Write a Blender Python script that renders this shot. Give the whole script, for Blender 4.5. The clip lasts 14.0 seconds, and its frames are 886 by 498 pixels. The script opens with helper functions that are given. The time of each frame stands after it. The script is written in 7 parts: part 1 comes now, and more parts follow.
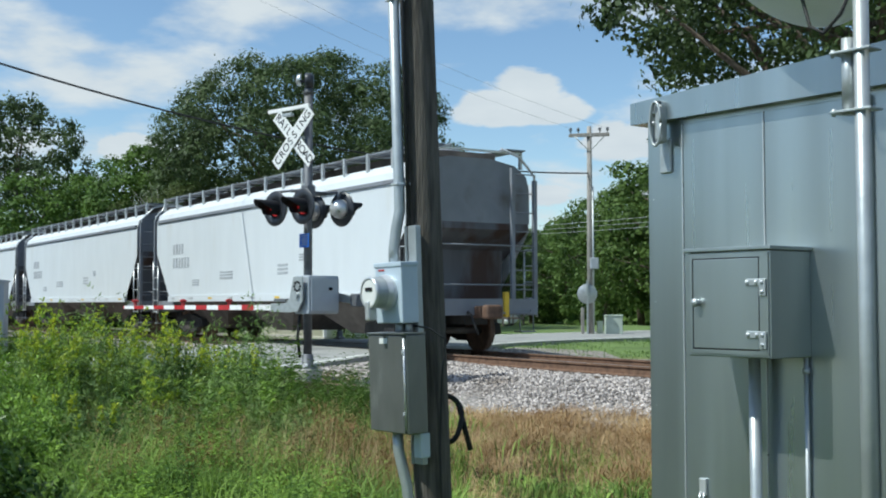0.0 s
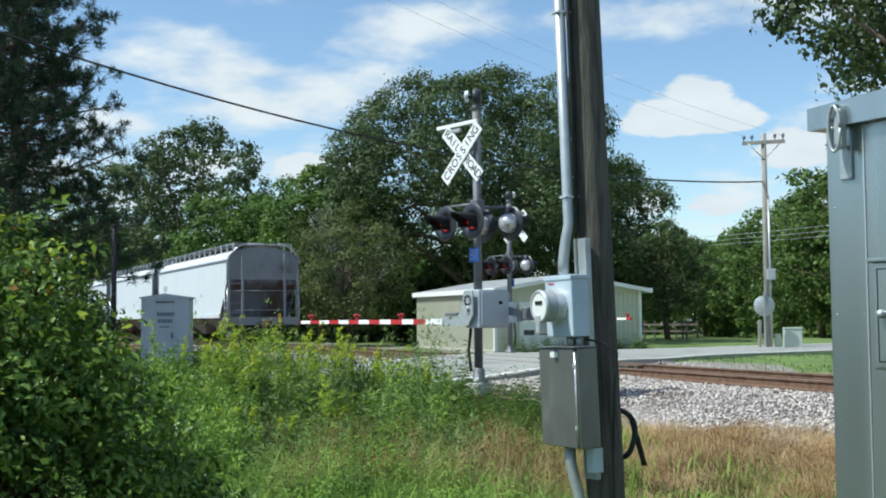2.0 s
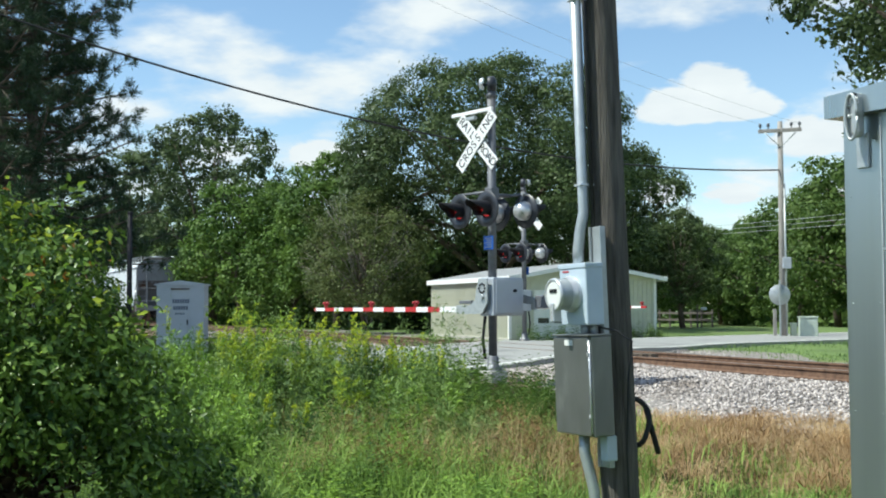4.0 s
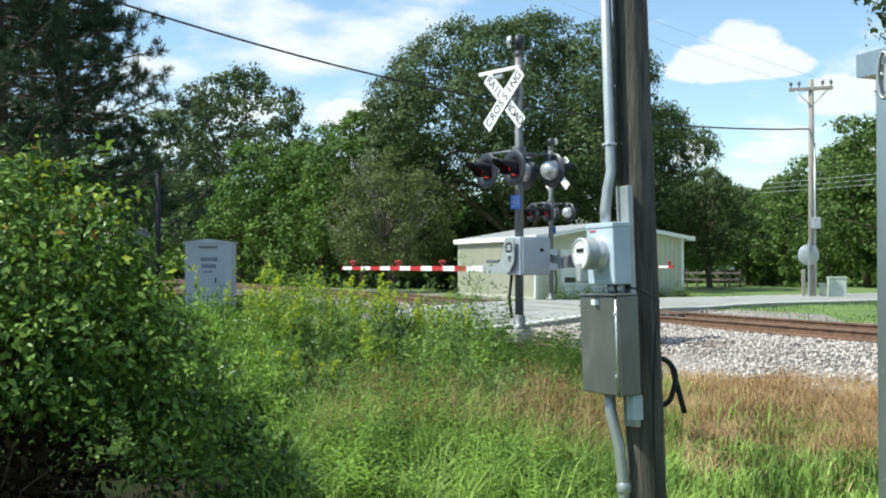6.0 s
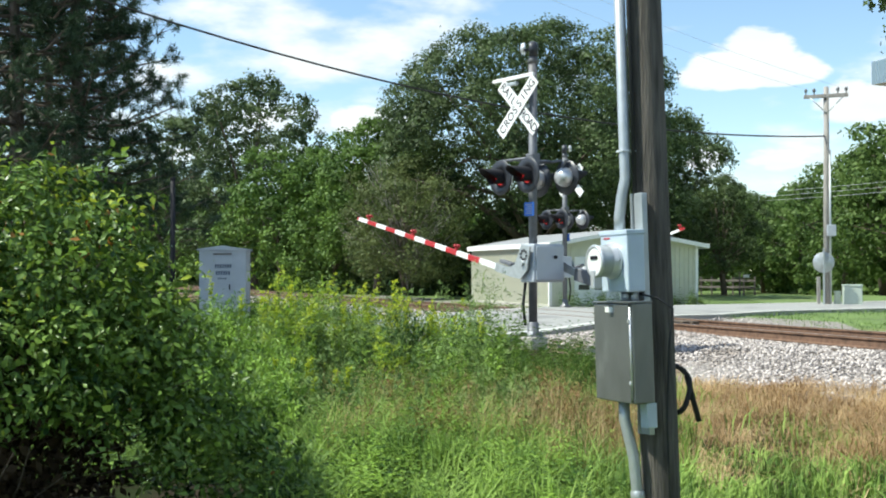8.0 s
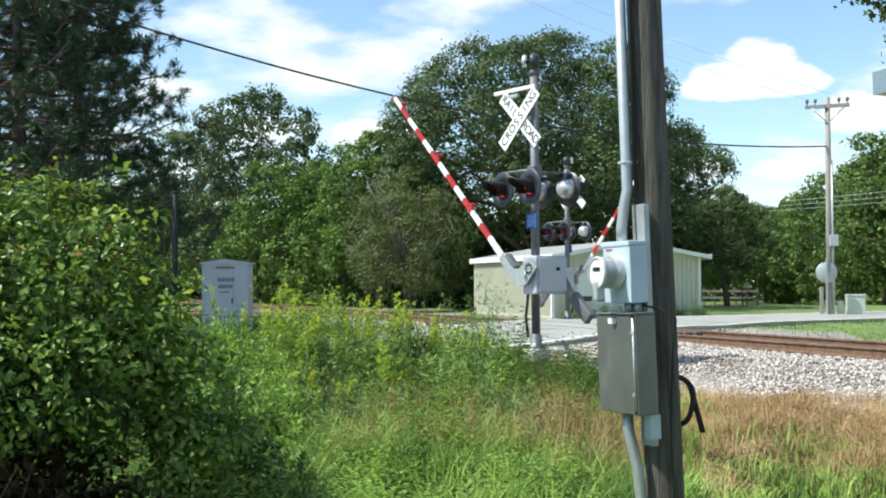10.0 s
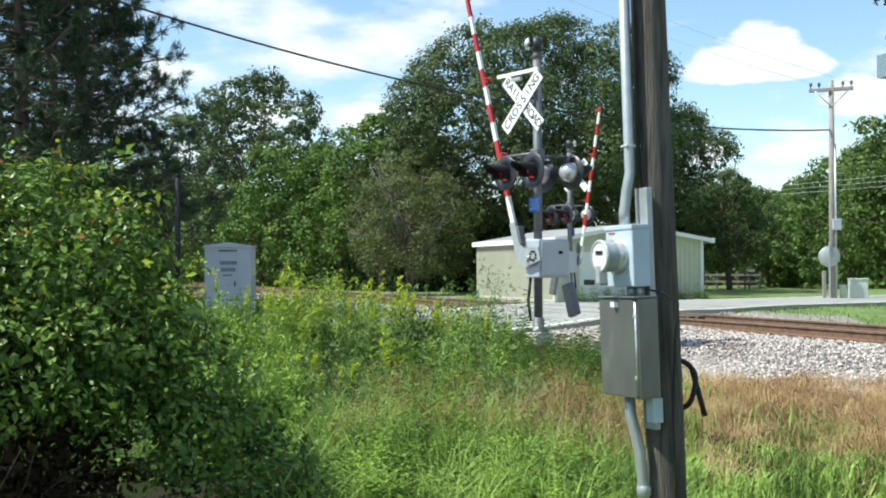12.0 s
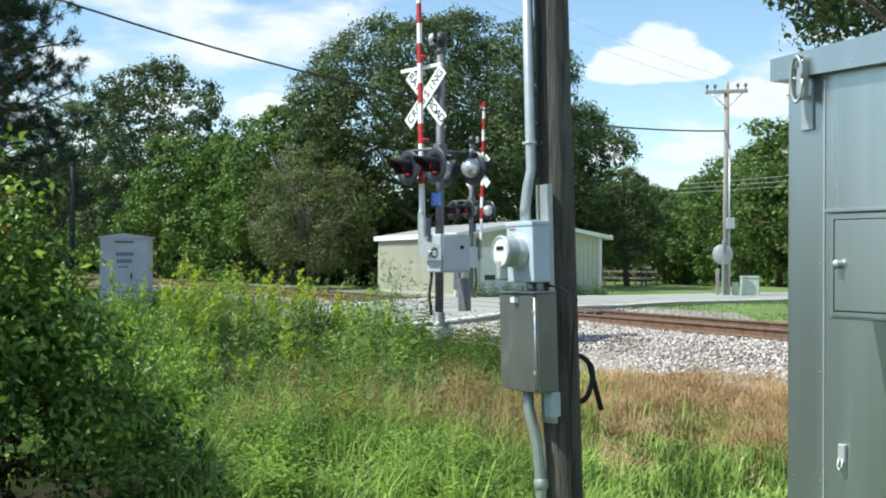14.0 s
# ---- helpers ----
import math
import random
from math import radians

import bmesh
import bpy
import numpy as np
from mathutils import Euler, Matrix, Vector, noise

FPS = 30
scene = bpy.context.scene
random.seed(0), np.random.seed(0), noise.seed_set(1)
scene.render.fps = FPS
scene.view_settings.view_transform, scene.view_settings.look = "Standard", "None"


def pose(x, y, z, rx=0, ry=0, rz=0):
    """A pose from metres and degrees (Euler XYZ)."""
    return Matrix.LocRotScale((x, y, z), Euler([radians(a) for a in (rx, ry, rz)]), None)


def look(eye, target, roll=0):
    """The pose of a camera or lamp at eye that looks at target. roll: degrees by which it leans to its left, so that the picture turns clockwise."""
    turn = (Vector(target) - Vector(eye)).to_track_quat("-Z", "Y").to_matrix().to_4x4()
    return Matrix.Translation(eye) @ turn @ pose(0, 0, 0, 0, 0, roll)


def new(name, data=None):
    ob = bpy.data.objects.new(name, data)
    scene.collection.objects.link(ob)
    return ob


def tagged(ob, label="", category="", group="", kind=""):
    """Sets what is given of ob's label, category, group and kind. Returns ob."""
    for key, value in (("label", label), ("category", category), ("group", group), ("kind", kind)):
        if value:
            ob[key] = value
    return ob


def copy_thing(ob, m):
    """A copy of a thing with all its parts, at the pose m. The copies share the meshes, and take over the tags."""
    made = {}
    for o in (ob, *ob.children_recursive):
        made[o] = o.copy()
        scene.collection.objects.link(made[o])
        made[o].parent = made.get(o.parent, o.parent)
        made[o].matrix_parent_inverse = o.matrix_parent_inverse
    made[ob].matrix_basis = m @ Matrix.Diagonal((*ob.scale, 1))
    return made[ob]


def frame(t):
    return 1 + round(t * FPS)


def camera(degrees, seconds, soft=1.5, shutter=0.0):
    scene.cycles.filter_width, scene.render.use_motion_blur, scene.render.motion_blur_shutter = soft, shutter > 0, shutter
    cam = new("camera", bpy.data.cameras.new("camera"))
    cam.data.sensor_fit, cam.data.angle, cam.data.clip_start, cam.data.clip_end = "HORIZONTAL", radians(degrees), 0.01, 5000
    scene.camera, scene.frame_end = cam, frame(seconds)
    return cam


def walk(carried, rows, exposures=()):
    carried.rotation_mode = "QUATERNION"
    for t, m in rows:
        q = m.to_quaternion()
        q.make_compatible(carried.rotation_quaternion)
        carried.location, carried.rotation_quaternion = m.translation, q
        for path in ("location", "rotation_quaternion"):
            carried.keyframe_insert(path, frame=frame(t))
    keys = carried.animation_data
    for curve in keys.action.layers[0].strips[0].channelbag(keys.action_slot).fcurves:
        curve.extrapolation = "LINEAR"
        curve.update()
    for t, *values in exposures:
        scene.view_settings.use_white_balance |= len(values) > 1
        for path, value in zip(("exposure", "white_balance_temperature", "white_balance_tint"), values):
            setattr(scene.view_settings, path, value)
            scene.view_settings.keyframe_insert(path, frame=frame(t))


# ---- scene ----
cam = camera(42.0, 14.0, soft=2.0)
# the eye stands still at 1.7 m; rows: seconds, yaw, pitch, roll
EYE = (0.0, 0.0, 1.7)
TURNS = (
    (0.0, -0.03, 2.68, -0.12), (0.1, 1.5, 2.9, 0.0), (0.2, 3.14, 3.02, 0.15), (0.35, 4.4, 2.95, 0.3), (0.5, 5.64, 2.87, 0.39),
    (0.75, 7.3, 2.92, 0.65), (1.0, 8.16, 3.05, 0.85), (1.5, 8.34, 3.11, 0.1), (2.0, 8.37, 3.4, -0.46), (2.5, 9.32, 2.29, 0.29),
    (3.0, 9.45, 2.57, 0.55), (3.2, 9.35, 2.77, 0.16), (5.3, 9.08, 2.7, -0.48), (5.5, 9.43, 2.43, -0.37), (6.0, 10.43, 0.77, -0.08),
    (6.5, 10.4, 1.12, 0.0), (7.0, 10.81, 1.04, -0.16), (7.5, 11.27, 1.13, 0.05), (8.0, 11.11, 1.12, 0.01), (8.2, 11.1, 1.0, 0.0),
    (10.3, 11.37, 1.79, -0.48), (10.5, 11.61, 1.67, -0.62), (11.0, 11.67, 1.2, -0.97), (11.5, 10.87, 0.81, -0.69), (12.0, 11.36, 0.91, -0.25),
    (12.5, 11.29, 1.57, 0.22), (13.0, 10.69, 2.58, -0.92), (13.5, 10.79, 1.71, 0.08), (13.7, 9.9, 1.18, 0.2), (13.9, 8.3, 0.8, 0.3),
    (14.0, 6.48, 0.63, 0.36))
walk(cam, [(t, pose(*EYE, 90 + p, 0, yaw) @ pose(0, 0, 0, 0, 0, r)) for t, yaw, p, r in TURNS],
     exposures=((0.0, -0.02, 6000, 2), (1.5, 0.14, 6000, 2), (3.0, 0.28, 6230, 2), (5.5, 0.43, 6300, 2), (6.5, 0.52, 6380, 3), (11.0, 0.6, 6420, 3), (14.0, 0.49, 6330, 2)))

# ---------------------------------------------------------------- light
SUN_TO = Vector((-0.23, -0.079, 0.35)).normalized()


def make_world():
    world = bpy.data.worlds.new("sky")
    scene.world = world
    world.use_nodes = True
    nt = world.node_tree
    nt.nodes.clear()
    N, L = nt.nodes.new, nt.links.new
    out, bg = N("ShaderNodeOutputWorld"), N("ShaderNodeBackground")
    sky = N("ShaderNodeTexSky")
    sky.sky_type, sky.sun_disc = "NISHITA", False
    sky.sun_elevation = math.asin(SUN_TO.z)
    sky.sun_rotation = math.atan2(SUN_TO.x, SUN_TO.y)
    sky.air_density, sky.dust_density, sky.ozone_density = 1.0, 0.15, 2.0
    coord = N("ShaderNodeTexCoord")
    sep = N("ShaderNodeSeparateXYZ")
    L(coord.outputs["Generated"], sep.inputs[0])

    def op(kind, a, b=None, c=None, clamp=False):
        n = N("ShaderNodeMath")
        n.operation, n.use_clamp = kind, clamp
        for i, v in enumerate((a, b, c)):
            if v is None:
                continue
            if isinstance(v, (int, float)):
                n.inputs[i].default_value = v
            else:
                L(v, n.inputs[i])
        return n.outputs[0]

    up = op("MAXIMUM", sep.outputs[2], 0.0)
    den = op("ADD", up, 0.22)
    comb = N("ShaderNodeCombineXYZ")
    L(op("DIVIDE", sep.outputs[0], den), comb.inputs[0])
    L(op("DIVIDE", sep.outputs[1], den), comb.inputs[1])
    L(op("MULTIPLY", up, 1.5), comb.inputs[2])

    def fbm(scale, detail, off):
        m = N("ShaderNodeMapping")
        m.inputs["Location"].default_value = off
        L(comb.outputs[0], m.inputs[0])
        n = N("ShaderNodeTexNoise")
        n.inputs["Scale"].default_value, n.inputs["Detail"].default_value, n.inputs["Roughness"].default_value = scale, detail, 0.55
        L(m.outputs[0], n.inputs["Vector"])
        return n.outputs["Fac"]

    broad = fbm(1.1, 6.0, (3.1, 1.7, 0.4))
    fine = fbm(4.5, 5.0, (0.3, 5.2, 1.0))
    puff = fbm(13.0, 5.0, (2.3, 0.2, 4.0))
    dens = op("ADD", op("MULTIPLY", op("SUBTRACT", broad, 0.5), 1.1), op("MULTIPLY", op("SUBTRACT", fine, 0.5), 0.75))
    dens = op("ADD", dens, 0.42)
    # cumulus heaps: bearing and elevation in degrees, half widths, weight
    for b, e, wb, we, k in CLOUDS:
        d = Vector((math.sin(radians(b)) * math.cos(radians(e)), math.cos(radians(b)) * math.cos(radians(e)), math.sin(radians(e))))
        right = Vector((math.cos(radians(b)), -math.sin(radians(b)), 0))
        high = right.cross(d) * -1 if right.cross(d).z < 0 else right.cross(d)
        terms = []
        for axis, w in ((right, wb), (high, we)):
            n = N("ShaderNodeVectorMath")
            n.operation = "DOT_PRODUCT"
            L(coord.outputs["Generated"], n.inputs[0])
            n.inputs[1].default_value = axis
            off = axis.dot(d)
            terms.append(op("POWER", op("ABSOLUTE", op("DIVIDE", op("SUBTRACT", n.outputs["Value"], off), math.sin(radians(w)))), 2.0))
        bump = op("SUBTRACT", 1.0, op("ADD", terms[0], terms[1]), clamp=True)
        front = op("GREATER_THAN", sep.outputs[1], 0.0)
        dens = op("ADD", dens, op("MULTIPLY", op("MULTIPLY", bump, front), k))
    # crisp domed heaps with flat bases
    heap = None
    for b, e, wb, we, cut in HEAPS:
        d = Vector((math.sin(radians(b)) * math.cos(radians(e)), math.cos(radians(b)) * math.cos(radians(e)), math.sin(radians(e))))
        right = Vector((math.cos(radians(b)), -math.sin(radians(b)), 0))
        high = right.cross(d)
        uv = []
        for axis, w in ((right, wb), (high, we)):
            n = N("ShaderNodeVectorMath")
            n.operation = "DOT_PRODUCT"
            L(coord.outputs["Generated"], n.inputs[0])
            n.inputs[1].default_value = axis
            uv.append(op("DIVIDE", op("SUBTRACT", n.outputs["Value"], axis.dot(d)), math.sin(radians(w))))
        over, under = op("MAXIMUM", uv[1], 0.0), op("DIVIDE", op("MINIMUM", uv[1], 0.0), 0.5)
        r2 = op("ADD", op("MULTIPLY", uv[0], uv[0]), op("ADD", op("MULTIPLY", over, over), op("MULTIPLY", under, under)))
        near = op("GREATER_THAN", sep.outputs[1], 0.0)
        full = op("ADD", op("SUBTRACT", 1.0, r2), op("MULTIPLY", op("SUBTRACT", puff, 0.5), 1.3))
        n = N("ShaderNodeMapRange")
        n.interpolation_type = "SMOOTHSTEP"
        n.inputs["From Min"].default_value, n.inputs["From Max"].default_value = cut, cut + 0.4
        L(full, n.inputs["Value"])
        one = op("MULTIPLY", n.outputs[0], near)
        heap = one if heap is None else op("MAXIMUM", heap, one)
    ramp = N("ShaderNodeMapRange")
    ramp.interpolation_type = "SMOOTHSTEP"
    ramp.inputs["From Min"].default_value, ramp.inputs["From Max"].default_value = 0.40, 0.68
    L(dens, ramp.inputs["Value"])
    cloud = N("ShaderNodeMix")
    cloud.data_type = "RGBA"
    L(op("MULTIPLY", fine, 1.0), cloud.inputs["Factor"])
    cloud.inputs["A"].default_value, cloud.inputs["B"].default_value = (*[CLOUD_GLOW * c for c in (0.78, 0.83, 0.9)], 1), (*[CLOUD_GLOW * 1.12] * 3, 1)
    mix = N("ShaderNodeMix")
    mix.data_type = "RGBA"
    L(op("MAXIMUM", ramp.outputs[0], heap), mix.inputs["Factor"])
    deep = N("ShaderNodeHueSaturation")
    deep.inputs["Saturation"].default_value = 1.0
    L(sky.outputs[0], deep.inputs["Color"])
    L(deep.outputs[0], mix.inputs["A"])
    L(cloud.outputs["Result"], mix.inputs["B"])
    L(mix.outputs["Result"], bg.inputs["Color"])
    bg.inputs["Strength"].default_value = SKY_STRENGTH
    L(bg.outputs[0], out.inputs[0])


SKY_STRENGTH = 0.132
CLOUD_GLOW = 5.6
HEAPS = ((3.7, 9.4, 3.7, 1.7, 0.1), (4.2, 10.1, 2.0, 1.75, 0.05), (1.9, 9.3, 1.9, 1.3, 0.15), (5.9, 9.3, 1.9, 1.1, 0.15), (1.7, 5.3, 1.6, 1.1, 0.35), (5.2, 5.2, 2.2, 1.2, 0.4), (9.0, 7.6, 2.6, 1.9, 0.2), (-15.2, 7.2, 1.9, 1.3, 0.2))
CLOUDS = ((-15.0, 11.6, 8.5, 2.4, 0.2), 
          (5.9, 14.6, 9.0, 1.7, 0.25), (-8.0, 14.2, 7.0, 1.7, 0.22), (-21.0, 12.8, 5.0, 2.0, 0.15), (4.2, 9.0, 6.5, 3.2, -0.2), (7.9, 11.5, 2.2, 2.0, -0.16), (1.0, 12.4, 7.0, 0.6, -0.2))
make_world()
sun_data = bpy.data.lights.new("sun", "SUN")
sun_data.energy, sun_data.angle, sun_data.color = 5.0, radians(0.55), (1.0, 0.97, 0.88)
sun = new("sun", sun_data)
sun.matrix_world = look(tuple(SUN_TO * 60), (0, 0, 0))


# ---------------------------------------------------------------- materials
def material(name, base, rough=0.6, metal=0.0, vary=0.25, scale=6.0, stretch=(1, 1, 1), bump=0.0, bump_scale=60.0, stain=None, stain_scale=1.3,
             stain_at=0.55, island=0.0, glow=None, spec=0.5):
    """Principled surface: two colours of grain, a coarser stain, fine relief."""
    m = bpy.data.materials.new(name)
    m.use_nodes = True
    nt = m.node_tree
    N, L = nt.nodes.new, nt.links.new
    bs = nt.nodes["Principled BSDF"]
    bs.inputs["Roughness"].default_value, bs.inputs["Metallic"].default_value = rough, metal
    bs.inputs["Specular IOR Level"].default_value = spec
    coord = N("ShaderNodeTexCoord")
    mp = N("ShaderNodeMapping")
    mp.inputs["Scale"].default_value = stretch
    L(coord.outputs["Object"], mp.inputs[0])

    def noise_tex(s, detail=5.0):
        n = N("ShaderNodeTexNoise")
        n.inputs["Scale"].default_value, n.inputs["Detail"].default_value = s, detail
        L(mp.outputs[0], n.inputs["Vector"])
        return n.outputs["Fac"]

    def mixed(fac, a, b):
        n = N("ShaderNodeMix")
        n.data_type = "RGBA"
        L(fac, n.inputs["Factor"])
        for v, s in ((a, n.inputs["A"]), (b, n.inputs["B"])):
            if isinstance(v, tuple):
                s.default_value = (*v, 1)
            else:
                L(v, s)
        return n.outputs["Result"]

    def ranged(fac, lo, hi):
        n = N("ShaderNodeMapRange")
        n.inputs["From Min"].default_value, n.inputs["From Max"].default_value = lo, hi
        L(fac, n.inputs["Value"])
        return n.outputs[0]

    low, high = tuple(c * (1 - vary) for c in base), tuple(min(1.0, c * (1 + vary)) for c in base)
    col = mixed(ranged(noise_tex(scale), 0.3, 0.7), low, high)
    if stain:
        col = mixed(ranged(noise_tex(stain_scale, 8.0), stain_at, stain_at + 0.13), col, stain)
    if island:
        geo = N("ShaderNodeNewGeometry")
        hsv = N("ShaderNodeHueSaturation")
        L(ranged(geo.outputs["Random Per Island"], 0, 1), hsv.inputs["Value"])
        hsv.inputs["Value"].default_value = 1
        n = N("ShaderNodeMapRange")
        n.inputs["To Min"].default_value, n.inputs["To Max"].default_value = 1 - island, 1 + island
        L(geo.outputs["Random Per Island"], n.inputs["Value"])
        L(n.outputs[0], hsv.inputs["Value"])
        L(col, hsv.inputs["Color"])
        col = hsv.outputs[0]
    L(col, bs.inputs["Base Color"])
    rn = N("ShaderNodeMapRange")
    rn.inputs["To Min"].default_value, rn.inputs["To Max"].default_value = max(0.02, rough - 0.1), min(1, rough + 0.12)
    L(noise_tex(scale * 2.3), rn.inputs["Value"])
    L(rn.outputs[0], bs.inputs["Roughness"])
    if bump:
        b = N("ShaderNodeBump")
        b.inputs["Strength"].default_value, b.inputs["Distance"].default_value = bump, 0.02
        L(noise_tex(bump_scale), b.inputs["Height"])
        L(b.outputs[0], bs.inputs["Normal"])
    if glow:
        bs.inputs["Emission Color"].default_value, bs.inputs["Emission Strength"].default_value = (*glow[:3], 1), glow[3]
    return m


def leaf_material(name, dark, light, gloss=0.55, through_light=0.35, drift=0.9, by_leaf=0.6):
    """Leaf: colour by leaf, coarser drifts of tone, light passing through."""
    m = bpy.data.materials.new(name)
    m.use_nodes = True
    nt = m.node_tree
    N, L = nt.nodes.new, nt.links.new
    bs, out = nt.nodes["Principled BSDF"], nt.nodes["Material Output"]
    bs.inputs["Roughness"].default_value = gloss
    bs.inputs["Specular IOR Level"].default_value = 0.22
    geo, coord = N("ShaderNodeNewGeometry"), N("ShaderNodeTexCoord")
    ns = N("ShaderNodeTexNoise")
    ns.inputs["Scale"].default_value, ns.inputs["Detail"].default_value = drift, 3.0
    L(coord.outputs["Object"], ns.inputs["Vector"])
    add = N("ShaderNodeMath")
    add.operation = "MULTIPLY_ADD"
    L(geo.outputs["Random Per Island"], add.inputs[0])
    add.inputs[1].default_value = by_leaf
    wide = N("ShaderNodeMath")
    wide.operation = "MULTIPLY_ADD"
    L(ns.outputs["Fac"], wide.inputs[0])
    wide.inputs[1].default_value, wide.inputs[2].default_value = 2.2, -0.6
    L(wide.outputs[0], add.inputs[2])
    rg = N("ShaderNodeMapRange")
    rg.inputs["From Min"].default_value, rg.inputs["From Max"].default_value = 0.3, 1.15
    L(add.outputs[0], rg.inputs["Value"])
    mix = N("ShaderNodeMix")
    mix.data_type = "RGBA"
    L(rg.outputs[0], mix.inputs["Factor"])
    mix.inputs["A"].default_value, mix.inputs["B"].default_value = (*dark, 1), (*light, 1)
    L(mix.outputs["Result"], bs.inputs["Base Color"])
    tr = N("ShaderNodeBsdfTranslucent")
    L(mix.outputs["Result"], tr.inputs["Color"])
    ms = N("ShaderNodeMixShader")
    ms.inputs[0].default_value = through_light
    L(bs.outputs[0], ms.inputs[1])
    L(tr.outputs[0], ms.inputs[2])
    L(ms.outputs[0], out.inputs["Surface"])
    return m


